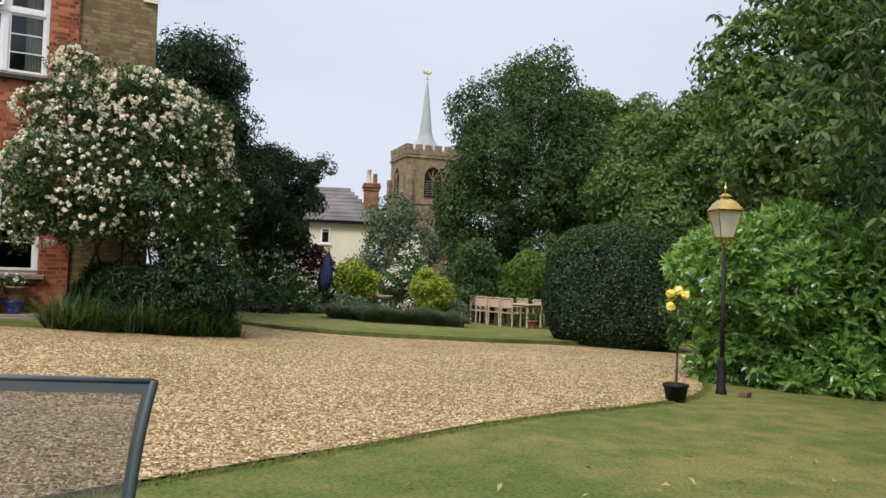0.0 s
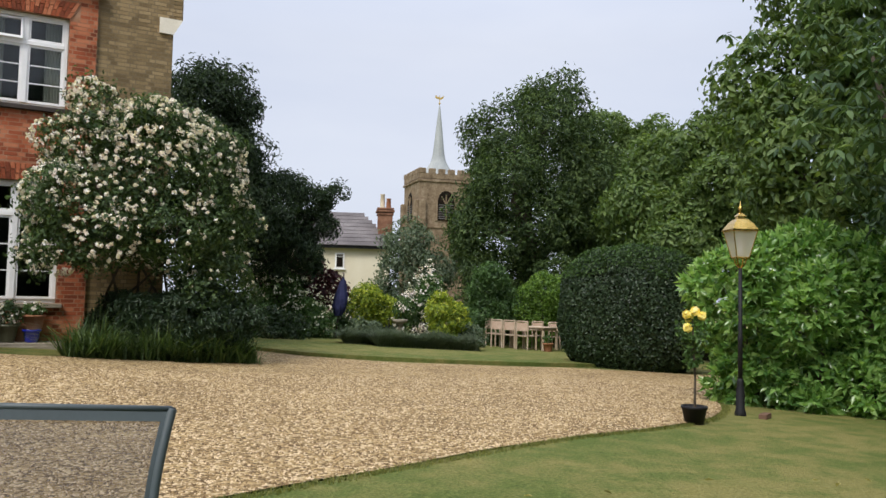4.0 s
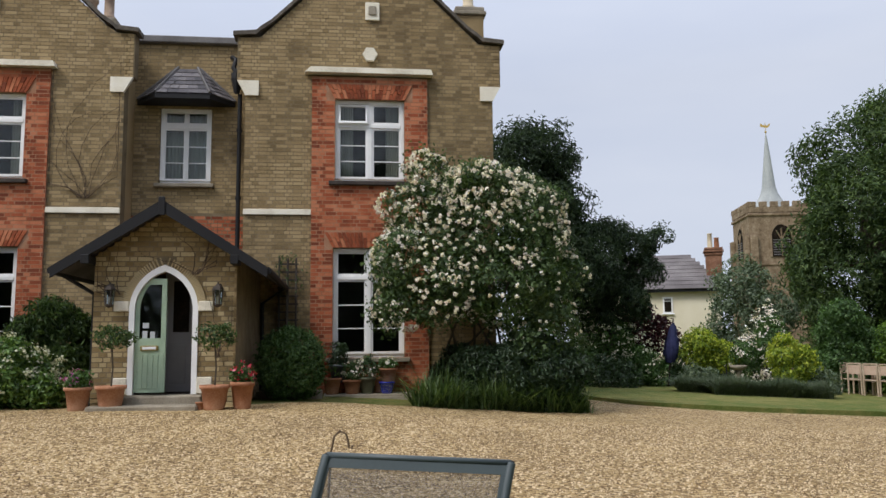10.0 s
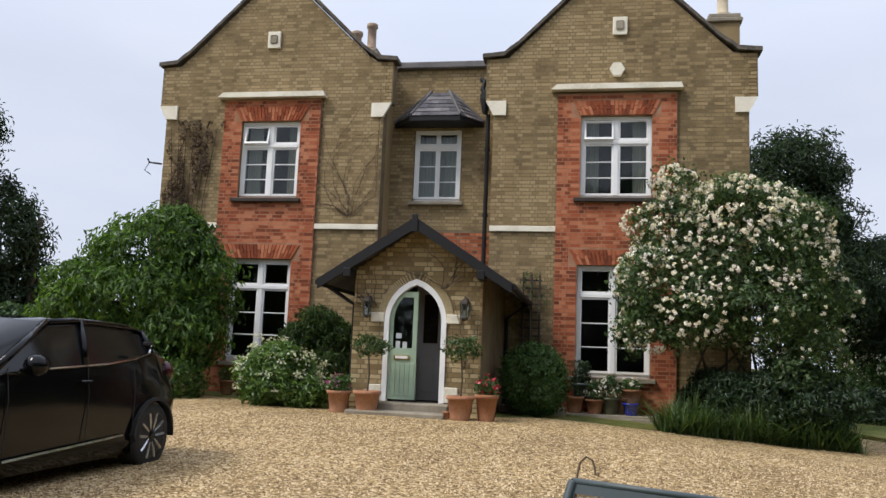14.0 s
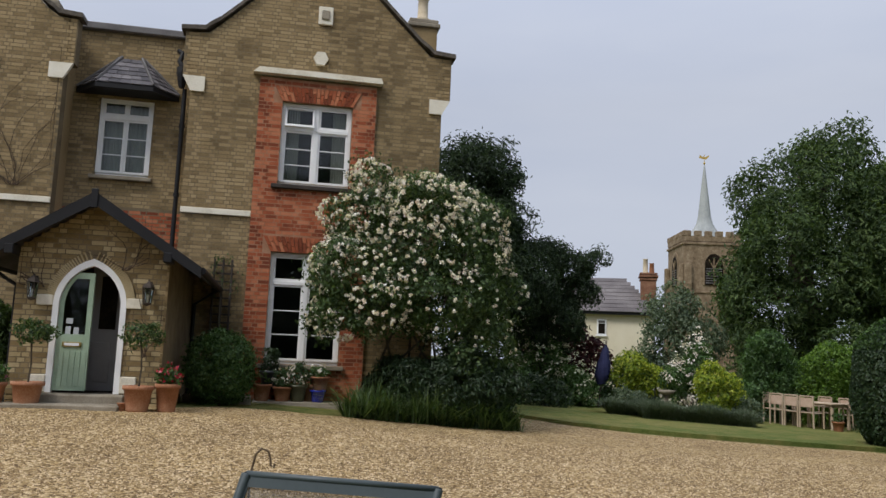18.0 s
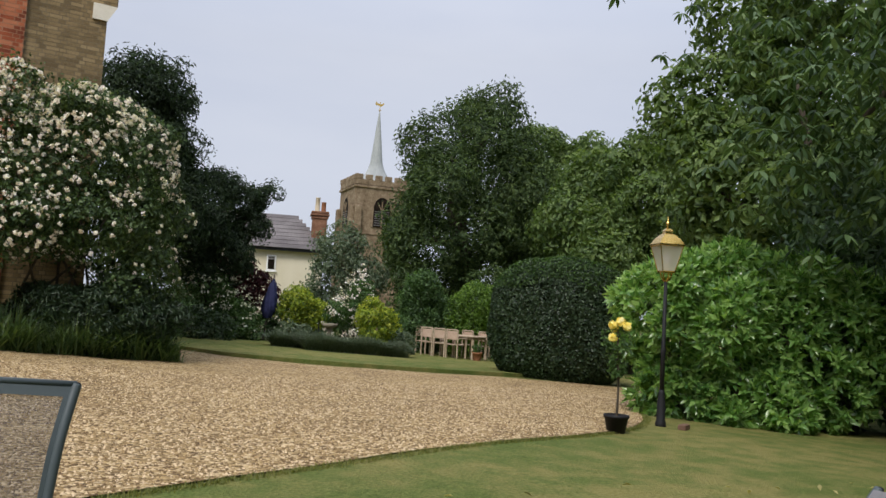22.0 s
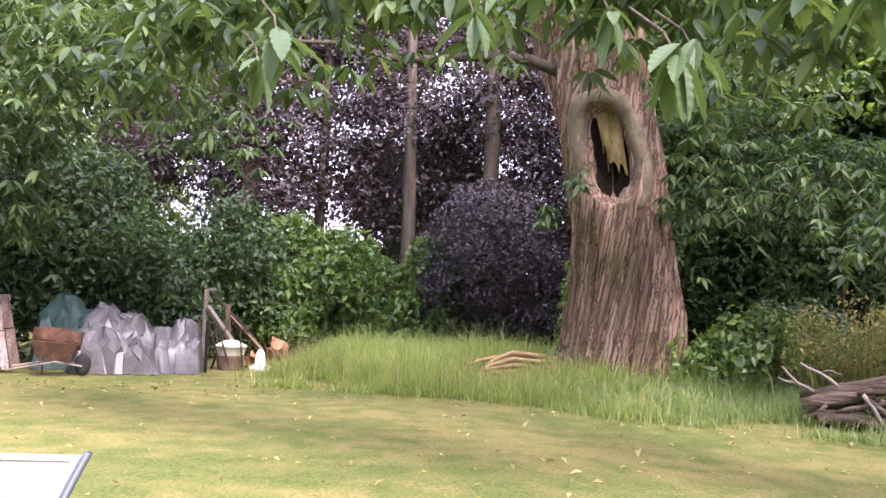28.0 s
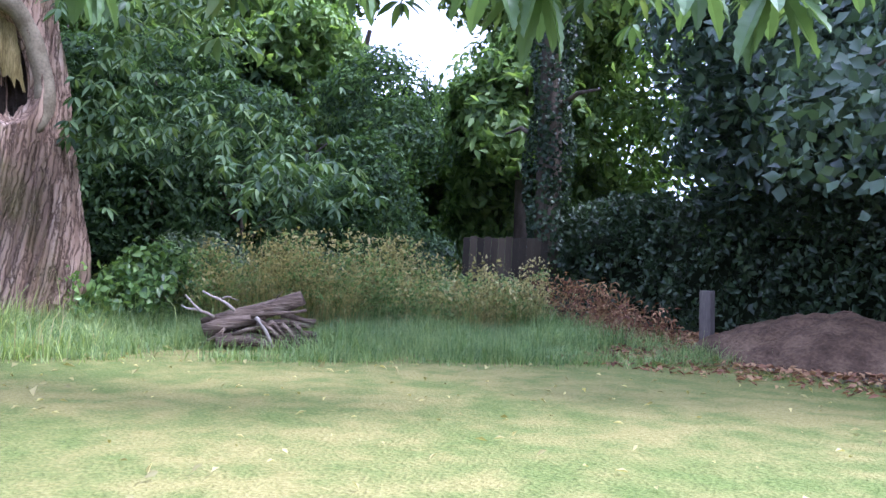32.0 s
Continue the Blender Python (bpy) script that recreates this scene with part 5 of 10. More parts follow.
def tree(name, label, blobs, leaf, seed, clumps, per, size, trunk=None, aspect=0.5, droop=0.4, category="tree", group="", limbs=6, inner=0.25, turn=0.45, low=None, bark="limb", dome=0.55, flat=0.55, lift=0.7, share=0.42, rough=0.1):
    """A tree: trunk, limbs up into the crown, and a crown of leaves in tufts. trunk: (x, y, base radius, height)."""
    rng = np.random.default_rng(seed)
    b = np.array(blobs, float)
    if trunk is None:
        cx, cy = b[:, 0].mean(), b[:, 1].mean()
        trunk = (cx, cy, 0.2, b[:, 2].max())
    x, y, r, h = trunk
    z0 = gz(x, y)
    t = thing(name, label, category, group=group)
    top = z0 + h
    pts = [(x + 0.05 * h * math.sin(k * 1.7 + seed) * k / 6, y + 0.05 * h * math.cos(k * 2.1 + seed) * k / 6, z0 - 0.1 + (top - z0) * k / 6) for k in range(7)]
    rad = [r * (1.5 if k == 0 else 1.0) * (1 - 0.13 * k) for k in range(7)]
    smooth(part("trunk", trunk_body(pts, rad, 10, r * 0.25, seed), M[bark], t))
    for k in range(limbs):
        q = b[k % len(b)]
        s = Vector(pts[2 + k % 3])
        e = Vector(q[:3]) + Vector(rng.normal(size=3)) * float(q[3:].min()) * 0.4
        mid = s.lerp(e, 0.5) + Vector((0, 0, 0.12 * (e - s).length))
        smooth(part("limb", tube([s, s.lerp(mid, 0.5), mid, e], [r * 0.45, r * 0.36, r * 0.26, r * 0.08], 6), M[bark], t))
    if dome:
        p, n = dome_points(rng, lobed(blobs, seed, share=share), int(clumps * per * 0.8), dome, flat, inner, rough, low, lift)
    else:
        p, n = crown_points(rng, lobed(blobs, seed), int(clumps * 0.6), int(per * 1.9), 0.4, 0.3, inner, low, 0.32)
    leaf_mesh("crown", rng, p, n, size, L[leaf], t, aspect=aspect, droop=droop, turn=turn)
    return t


def shrub(name, label, blobs, leaf, seed, clumps, per, spread, size, category="shrub", flowers=None, stems=5, **k):
    """A shrub: stems from the ground, leaves in tufts, and flowers (material, number, per head, spread, size) on its skin."""
    rng = np.random.default_rng(seed)
    b = np.array(blobs, float)
    t = thing(name, label, category)
    cx, cy = b[:, 0].mean(), b[:, 1].mean()
    low = gz(cx, cy)
    for s in range(stems):
        q = b[s % len(b)]
        a = rng.uniform(0, 6.28)
        smooth(part("stem", tube([(cx + 0.12 * math.cos(a), cy + 0.12 * math.sin(a), low - 0.05), (q[0] * 0.5 + cx * 0.5, q[1] * 0.5 + cy * 0.5, (low + q[2]) / 2), tuple(q[:3])], [0.035, 0.025, 0.01], 6), M["limb"], t))
    lump, inner, dome = k.pop("lump", 0.18), k.pop("inner", 0.25), k.pop("dome", 0.24)
    if dome:
        p, n = dome_points(rng, lobed(blobs, seed, 7, 0.5) if len(blobs) < 8 else blobs, clumps * per, dome, 0.7, inner, 0.12, low)
    else:
        p, n = crown_points(rng, blobs, clumps, per, spread, lump, inner, low)
    leaf_mesh("foliage", rng, p, n, size, L[leaf], t, **k)
    if flowers:
        mat, num, per_head, fs, fsize = flowers
        fp, fn = crown_points(rng, [(*q[:3], *(q[3:] * 1.08 + dome * 0.6)) for q in b], num, per_head, fs, 0.18, 0.0, low + 0.25)
        leaf_mesh("blossom", rng, fp, fn, fsize, L[mat], t, aspect=0.9, droop=0.0, turn=0.6)
    return t


def hedge_points(rng, x0, y0, x1, y1, width, zb, zt, n, round_top=0.3, jitter=0.05):
    """Points over the skin of a clipped hedge that runs from (x0, y0) to (x1, y1)."""
    d = np.array([x1 - x0, y1 - y0])
    ln = np.hypot(*d)
    d = d / ln
    nrm = np.array([-d[1], d[0]])
    h = zt - zb
    hw = width / 2
    u, v = rng.uniform(size=n), rng.uniform(size=n)
    area = np.array([ln * h, ln * h, width * h, width * h, ln * width])
    side = rng.choice(5, size=n, p=area / area.sum())
    a = np.where(side < 2, u * ln - ln / 2, np.where(side == 2, -ln / 2, np.where(side == 3, ln / 2, u * ln - ln / 2)))
    b = np.where(side == 0, -hw, np.where(side == 1, hw, v * width - hw))
    b = np.where((side == 2) | (side == 3), u * width - hw, b)
    c = np.where(side == 4, h, v * h)
    na = np.where(side == 2, -1.0, np.where(side == 3, 1.0, 0.0))
    nb = np.where(side == 0, -1.0, np.where(side == 1, 1.0, 0.0))
    nc = np.where(side == 4, 1.0, 0.0)
    # pull the corners in, so that the edges are round
    ea, eb = np.abs(a) / (ln / 2), np.abs(b) / hw
    k = np.clip((c / h - (1 - round_top)) / round_top, 0, 1)
    sq = 1 - 0.42 * k ** 2 * np.maximum(ea, eb) ** 2
    c = c * np.where(side == 4, 1 - 0.2 * np.maximum(ea, eb) ** 3, 1)
    rr = 1 - 0.12 * (ea * eb) ** 2
    a, b = a * rr * np.where(side == 4, 1, 1 - (1 - sq) * 0.35), b * rr * np.where(side == 4, 1, 1 - (1 - sq) * 0.5)
    wav = 1 + 0.05 * np.sin(a * 3.1 + c * 2.3) + 0.04 * np.sin(a * 7 - c * 5)
    mx, my = (x0 + x1) / 2, (y0 + y1) / 2
    p = np.stack([mx + d[0] * a * wav + nrm[0] * b * wav, my + d[1] * a * wav + nrm[1] * b * wav, zb + c], axis=1)
    nn = np.stack([d[0] * na + nrm[0] * nb, d[1] * na + nrm[1] * nb, nc], axis=1)
    p = p - nn * np.abs(rng.normal(size=(n, 1))) * jitter
    return p, nn


# the great rose by the corner of the house
t = thing("rambling_rose", "large rambling rose bush covered in white blossom, beside the house corner", "rose bush")
rng = np.random.default_rng(11)
ROSE = [(2.45, 14.6, 2.75, 1.45, 1.2, 1.45), (1.6, 14.4, 2.35, 0.98, 0.9, 1.05), (3.25, 14.7, 2.1, 0.98, 1.0, 1.2), (2.35, 14.7, 3.6, 1.05, 0.85, 0.8), (3.35, 14.8, 3.1, 0.8, 0.9, 0.95), (1.3, 14.5, 3.2, 0.6, 0.6, 0.8), (1.45, 14.6, 4.2, 0.28, 0.3, 0.3), (0.95, 14.4, 1.8, 0.42, 0.5, 0.5), (3.5, 14.5, 1.3, 0.72, 0.8, 0.75)]
for a in range(7):
    q = ROSE[a % 6]
    smooth(part("stem", tube([(1.75 + 0.2 * a, 15.3 - 0.1 * (a % 3), -0.1), (1.85 + 0.17 * a, 15.1, 1.0), (q[0], q[1], q[2])], [0.03, 0.024, 0.014], 7), M["limb"], t))
p, n = dome_points(rng, lobed(ROSE, 4, 8, 0.4), 42000, 0.3, 0.6, 0.3, 0.08, 0.5, 0.5)
keep = p[:, 2] > 1.3 - 0.75 * np.clip((p[:, 0] - 1.9) / 0.6, 0, 1) + 0.2 * np.sin(p[:, 0] * 7)
leaf_mesh("foliage", rng, p[keep], n[keep], 0.075, L["rose"], t, aspect=0.55, turn=0.5)
heads, way = skin_picks(rng, np.array([(*q[:3], *(k * 1.12 + 0.08 for k in q[3:])) for q in lobed(ROSE, 4, 8, 0.4)]), 5200, 0.06, 0.0, 0.9)
full = np.clip(0.24 + 0.2 * (heads[:, 2] - 1.6) - 0.10 * (heads[:, 0] - 1.6) + 0.25 * np.sin(heads[:, 0] * 4.1 + 1) * np.sin(heads[:, 2] * 3.7), 0.1, 0.85)
keep = (rng.uniform(size=len(heads)) < full) & (heads[:, 2] > 1.3 - 0.45 * np.clip((heads[:, 0] - 2.3) / 0.6, 0, 1))
heads, way, full = heads[keep], way[keep], full[keep]
cluster = (0.026 + 0.055 * full * rng.uniform(0.3, 1.2, len(full)))[:, None]
d = unit(rng.normal(size=(len(heads) * 13, 3)) + 0.9 * np.repeat(way, 13, axis=0) + np.array([0, 0, 0.4]))
leaf_mesh("blossom", rng, np.repeat(heads, 13, axis=0) + d * np.repeat(cluster, 13, axis=0) * rng.uniform(0.5, 1.1, size=(len(d), 1)), d, 0.044, L["white_petal"], t, aspect=0.95, droop=0.0, turn=0.45)
shrub("evergreen_bush", "dark evergreen bush under the rambling rose", [(3.2, 14.1, 0.6, 0.65, 0.5, 0.7), (2.45, 14.3, 0.5, 0.5, 0.4, 0.6), (3.7, 14.1, 0.5, 0.45, 0.4, 0.55), (2.0, 15.0, 0.45, 0.5, 0.3, 0.65)], "hedge", 12, 1900, 12, 0.09, 0.1, dome=0.2, aspect=0.25)

# dark yews behind the house
tree("yew_tree", "tall dark yew tree beyond the house corner", [(5.5, 23.6, 4.4, 1.3, 1.3, 2.9), (5.2, 23.6, 6.2, 1.0, 1.0, 1.2), (6.15, 23.5, 6.7, 0.5, 0.7, 0.9), (4.5, 23.6, 6.2, 0.7, 0.8, 0.85), (6.0, 23.5, 3.2, 0.9, 1.2, 2.2), (6.3, 23.5, 5.2, 0.6, 0.8, 0.5)], "yew", 21, 4200, 12, 0.16, (5.6, 23.5, 0.28, 6.0), aspect=0.22, limbs=5, dome=0.34, flat=1.35, lift=0.9, rough=0.16, droop=0.1)
tree("yew_tree", "spreading dark yew with long side branches", [(7.3, 24.0, 3.1, 0.9, 1.0, 1.9), (8.0, 24.2, 4.2, 0.5, 0.5, 0.6), (8.7, 24.3, 3.9, 0.65, 0.5, 0.35), (9.4, 24.4, 4.2, 0.45, 0.22, 0.12), (9.9, 24.5, 4.4, 0.25, 0.12, 0.06), (9.0, 24.3, 3.2, 0.6, 0.5, 0.3), (8.4, 24.2, 2.2, 0.8, 0.8, 0.9)], "yew", 22, 2700, 12, 0.15, (7.9, 24.2, 0.22, 3.6), aspect=0.22, limbs=6, dome=0.28, flat=1.2, lift=0.6, rough=0.16, droop=0.1)

# the tall trees beyond the garden
tree("yew_tree", "very large old yew beyond the garden", [(19.3, 27.6, 5.0, 2.6, 2.4, 3.6), (20.4, 27.4, 7.8, 1.7, 1.8, 2.4), (18.6, 27.8, 7.0, 1.5, 1.6, 2.2), (21.4, 27.0, 5.0, 2.2, 2.0, 3.0), (18.1, 28.2, 4.0, 1.4, 1.5, 1.5), (20.9, 27.4, 9.4, 0.7, 0.8, 1.3), (19.3, 27.6, 8.6, 0.7, 0.8, 1.2), (18.3, 27.8, 2.2, 1.5, 1.5, 1.7)], "bigyew", 23, 5600, 13, 0.2, (19.6, 27.8, 0.6, 9.0), aspect=0.28, limbs=7, inner=0.4, dome=0.5, flat=1.15, lift=1.0, rough=0.16, droop=0.1)
tree("lime_tree", "tall leafy lime tree beyond the garden", [(24.0, 27.0, 5.2, 2.4, 2.2, 3.2), (23.2, 27.4, 7.6, 1.4, 1.4, 1.5), (25.2, 26.4, 7.4, 1.5, 1.5, 1.6), (22.6, 26.6, 3.4, 1.8, 1.8, 2.0)], "lime", 24, 3600, 12, 0.2, (24.0, 27.2, 0.4, 7.5), limbs=6)
tree("lime_tree", "broad lime tree overhanging the garden wall", [(21.5, 20.5, 4.6, 2.2, 2.2, 2.6), (20.0, 20.6, 3.4, 1.8, 1.6, 2.0), (22.8, 19.4, 6.2, 1.8, 1.8, 1.9), (19.6, 18.8, 3.0, 1.6, 1.6, 1.8), (21.2, 18.0, 4.4, 1.8, 1.8, 2.0)], "lime", 25, 4600, 12, 0.19, (21.5, 20.2, 0.4, 6.5), limbs=6)
tree("chestnut_tree", "tall dark broadleaf tree above the laurel hedge", [(16.8, 12.2, 5.2, 2.0, 2.0, 2.4), (17.6, 11.0, 7.6, 2.4, 2.2, 2.2), (16.0, 11.0, 3.4, 1.8, 1.8, 1.6), (18.4, 9.0, 5.6, 2.4, 2.4, 3.0), (16.6, 8.6, 8.8, 2.0, 2.2, 1.8), (15.5, 8.5, 3.4, 1.6, 1.6, 1.5)], "lime", 26, 5400, 12, 0.2, (17.4, 10.2, 0.4, 8.0), limbs=7)

# garden border
shrub("white_shrub", "shrub with drooping cream-white blossom in the border", [(7.8, 24.2, 1.1, 0.9, 0.8, 0.9), (8.7, 23.9, 0.4, 0.55, 0.6, 0.6), (7.0, 23.6, 0.4, 0.8, 0.7, 0.7)], "green", 31, 700, 12, 0.1, 0.1, flowers=("cream_petal", 210, 9, 0.07, 0.06))
shrub("smoke_bush", "dark purple-leaved smoke bush", [(8.9, 25.4, 1.3, 1.0, 0.9, 1.1), (9.6, 25.2, 1.2, 0.7, 0.7, 0.8)], "purple", 32, 500, 12, 0.12, 0.13)
shrub("golden_shrub", "bright yellow-leaved garden shrub", [(10.75, 23.9, 0.85, 0.5, 0.5, 0.6), (11.25, 23.8, 0.6, 0.42, 0.4, 0.45)], "yellow", 33, 420, 12, 0.1, 0.1, dome=0.2)
shrub("golden_shrub", "rounded yellow-green shrub beside the lawn", [(11.9, 20.9, 0.35, 0.55, 0.5, 0.62), (11.8, 21.0, 0.75, 0.36, 0.35, 0.4)], "yellow", 34, 520, 12, 0.09, 0.09, dome=0.18)
shrub("mock_orange", "white-flowered shrub behind the yellow bush", [(12.25, 22.6, 0.9, 0.36, 0.36, 1.0), (11.7, 22.8, 0.5, 0.4, 0.4, 0.6)], "green", 35, 260, 12, 0.1, 0.1, flowers=("white_petal", 130, 9, 0.06, 0.06), dome=0.16)
tree("birch_tree", "slender pale-barked tree with silvery leaves", [(13.5, 26.8, 1.9, 1.1, 1.1, 1.2), (13.8, 27.2, 3.0, 0.75, 0.9, 0.9), (13.1, 26.8, 0.9, 0.9, 0.9, 0.9), (14.8, 27.0, 1.8, 0.8, 0.9, 1.0)], "silver", 36, 1700, 11, 0.12, (14.2, 27.0, 0.09, 4.0), limbs=5, dome=0.3, flat=0.9)
shrub("leafy_shrub", "upright green shrub behind the table", [(15.0, 23.4, 1.25, 0.75, 0.7, 1.0), (14.9, 23.4, 0.2, 0.85, 0.7, 0.8), (15.7, 23.3, 0.6, 0.55, 0.6, 0.9)], "green", 37, 1100, 12, 0.11, 0.11)
shrub("leafy_shrub", "bright green shrub beside the clipped hedge", [(16.7, 22.7, 1.05, 0.65, 0.6, 1.1), (16.5, 22.7, 0.2, 0.7, 0.6, 0.9), (17.3, 22.4, 0.8, 0.6, 0.6, 1.1)], "bright", 38, 1000, 12, 0.1, 0.1)
for k, (x, y, s, lf) in enumerate([(6.0, 22.6, 0.9, "green"), (7.4, 22.4, 0.7, "hedge"), (8.6, 24.0, 0.8, "green"), (9.7, 24.6, 0.7, "shade"), (12.4, 23.6, 0.8, "silver"), (13.0, 21.6, 0.6, "silver"), (10.2, 22.9, 0.5, "silver"), (11.2, 25.4, 1.2, "shade"), (16.0, 25.0, 1.6, "bigyew"), (19.4, 23.8, 2.0, "bigyew"), (17.0, 19.6, 1.3, "shade"), (16.2, 17.2, 1.2, "hedge"), (5.2, 21.6, 0.9, "shade"), (3.6, 16.7, 0.75, "hedge"), (3.9, 17.9, 0.9, "hedge"), (2.6, 15.4, 0.5, "hedge")]):
    shrub("border_shrub", "mixed green planting of the flower border", [(x, y, gz(x, y) + s * 0.55, s, s * 0.8, s * 0.75)], lf, 40 + k, int(300 * s), 12, 0.1, 0.1)

# clipped dark hedge at the lawn corner
rng = np.random.default_rng(61)
t = thing("clipped_hedge", "tall clipped dark green hedge with a rounded top", "hedge")
d = unit(rng.normal(size=(52000, 3)))
e = np.abs(d) ** np.array([2.6, 2.6, 3.0])
k = (e.sum(axis=1) ** (-1 / 2.7))[:, None]
out = unit(np.sign(d) * np.abs(d * k) ** 1.7 / np.array([1.78, 1.15, 1.58]))
loc = d * k * np.array([1.78, 1.15, 1.58]) * (1 + 0.018 * np.sin(d[:, :1] * 9 + 1) * np.sin(d[:, 2:] * 8) - 0.03 * np.abs(rng.normal(size=(len(d), 1))))
turned = np.array(Matrix.Rotation(radians(-49), 3, 'Z'))
p, n = loc @ turned.T + np.array([13.67, 14.88, 0.83]), out @ turned.T
k = p[:, 2] > -0.62
p, n = p[k], n[k]
leaf_mesh("foliage", rng, p, n, 0.075, L["hedge"], t, aspect=0.6, turn=0.55)
k = (p[:, 2] > 1.75 + 0.15 * np.sin(p[:, 0] * 5)) & (rng.uniform(size=len(p)) < 0.6)
leaf_mesh("new_growth", rng, p[k] + n[k] * 0.03, n[k], 0.08, L["hedgetop"], t, aspect=0.4, turn=0.9)
# solid core added within the leaves, coloured as the hedge's inner shade
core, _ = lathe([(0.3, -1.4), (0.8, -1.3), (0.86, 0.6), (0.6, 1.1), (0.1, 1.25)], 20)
part("inner_mass", ([Vector((13.6, 14.95, 0.83)) + Matrix.Rotation(radians(-49), 3, 'Z') @ Vector((q[0] * 1.6, q[1] * 1.05, q[2])) for q in core], _), M["hedge_core_shade"], t)

# laurel hedge
rng = np.random.default_rng(62)
t = thing("laurel_hedge", "large glossy bright green cherry laurel hedge behind the lamp post", "hedge")
LAUREL = [(11.9, 6.55, 1.25, 0.6, 0.6, 0.95), (9.75, 8.3, 1.1, 0.75, 0.75, 1.15), (9.85, 8.15, 0.75, 0.72, 0.8, 1.4), (10.5, 7.6, 0.9, 0.95, 0.9, 1.42), (11.0, 7.1, 0.85, 0.85, 0.85, 1.4), (11.6, 6.75, 0.75, 0.7, 0.75, 1.3), (11.0, 8.0, 1.15, 1.0, 0.9, 1.15), (10.0, 7.95, 0.0, 0.75, 0.8, 0.7), (11.1, 6.95, -0.1, 1.0, 0.8, 0.7), (10.4, 7.5, 0.0, 0.8, 0.8, 0.7)]
tips, way = skin_picks(rng, np.array(lobed(LAUREL, 62, 12, 0.36)), 4600, 0.09, 0.22, -0.42)
v, f = aimed_leaves(rng, *rosettes(rng, tips, way, 7, 1.0, 0.15), 0.15, 0.40)
big_mesh("foliage", v, f, L["laurel"], t)
for a in range(8):
    q = LAUREL[a % 5]
    smooth(part("stem", tube([(q[0], q[1], gz(q[0], q[1]) - 0.05), (q[0] + 0.1, q[1], 0.4), (q[0], q[1] + 0.1, q[2] + 0.6)], [0.05, 0.04, 0.02], 6), M["limb"], t))

# dark shrubbery behind the heap
rng = np.random.default_rng(63)
t = thing("shade_shrubbery", "dark evergreen shrubbery in the shade of the tall trees", "shrubbery")
SHADE = [(13.0, 7.2, 1.4, 1.3, 1.1, 1.9), (14.2, 6.0, 0.8, 1.1, 1.2, 1.3), (14.8, 5.0, 1.5, 1.0, 1.0, 1.7), (15.8, 4.2, 0.5, 1.2, 1.2, 1.2), (16.6, 3.0, 1.0, 0.9, 1.0, 1.6), (12.8, 6.4, 0.6, 1.0, 0.9, 1.1), (14.6, 7.4, 2.6, 1.6, 1.6, 1.6), (15.6, 5.6, 2.6, 0.8, 0.8, 1.0)]
p, n = crown_points(rng, lobed(SHADE, 63, 9, 0.42), 4200, 10, 0.19, 0.22, 0.35, -0.6)
leaf_mesh("foliage", rng, p, n, 0.15, L["shade"], t, aspect=0.45)
shrub("hornbeam_shrub", "sunlit green shrub below the copper beech", lobed([(18.2, 0.9, 0.7, 1.2, 1.3, 1.3), (17.6, -0.4, 0.1, 1.0, 1.1, 0.8), (18.8, 2.4, 1.3, 1.0, 0.9, 1.4), (17.2, 2.2, 0.2, 1.0, 1.0, 0.9), (18.2, -1.2, 1.1, 0.8, 0.8, 0.9)], 64, 9, 0.5), "undergreen", 64, 2300, 9, 0.17, 0.17, inner=0.35)
tree("copper_beech", "copper beech with a hanging curtain of dark purple leaves", [(24, 4.0, 5.2, 2.4, 2.4, 3.9), (24.5, 0.5, 5.4, 2.4, 2.6, 4.4), (24, -3.5, 5.0, 2.4, 2.4, 4.4), (25, 7.0, 6.2, 2.4, 2.2, 3.4), (23.5, -6.5, 4.5, 2.2, 2.2, 4.4), (25, 1.5, 9.5, 2.8, 4.0, 2.2), (24.5, -5.0, 9.3, 2.8, 4.0, 2.2)], "copper", 65, 9500, 14, 0.16, (25.6, -0.9, 0.26, 9.0), dome=0, limbs=0, inner=0.55)
for k, (x, y, r) in enumerate(((22.3, -0.5, 0.2), (22.1, -2.75, 0.24), (23.4, 1.9, 0.16), (23.2, -5.4, 0.22))):
    t = thing("beech_trunk", "bare dark lower trunk below the copper leaves", "tree", group="beech trunks")
    smooth(part("trunk", trunk_body([(x, y, gz(x, y) - 0.1), (x + 0.1, y + 0.08 * (k - 1), 2.0), (x - 0.05, y, 5.0), (x + 0.1, y + 0.1, 9.5)], [r * 1.3, r, r * 0.9, r * 0.5], 9, 0.03, k), M["limb"], t))
tree("copper_beech", "low purple-leaved beech branches near the great trunk", [(17.3, -2.2, 1.3, 1.25, 1.4, 1.7), (17.6, -3.6, 0.9, 1.2, 1.2, 1.4)], "beech", 66, 2600, 12, 0.1, (17.6, -2.8, 0.1, 2.0), limbs=3)
t = thing("slender_tree", "thin bare lower trunk of a tree at the boundary", "tree")
smooth(part("trunk", trunk_body([(22.9, 3.9, -1.0), (22.75, 3.9, 1.5), (22.6, 3.8, 4.0), (22.4, 3.8, 7.5), (22.3, 3.7, 9.5)], [0.34, 0.26, 0.24, 0.2, 0.12], 10, 0.04), M["bark"], t))
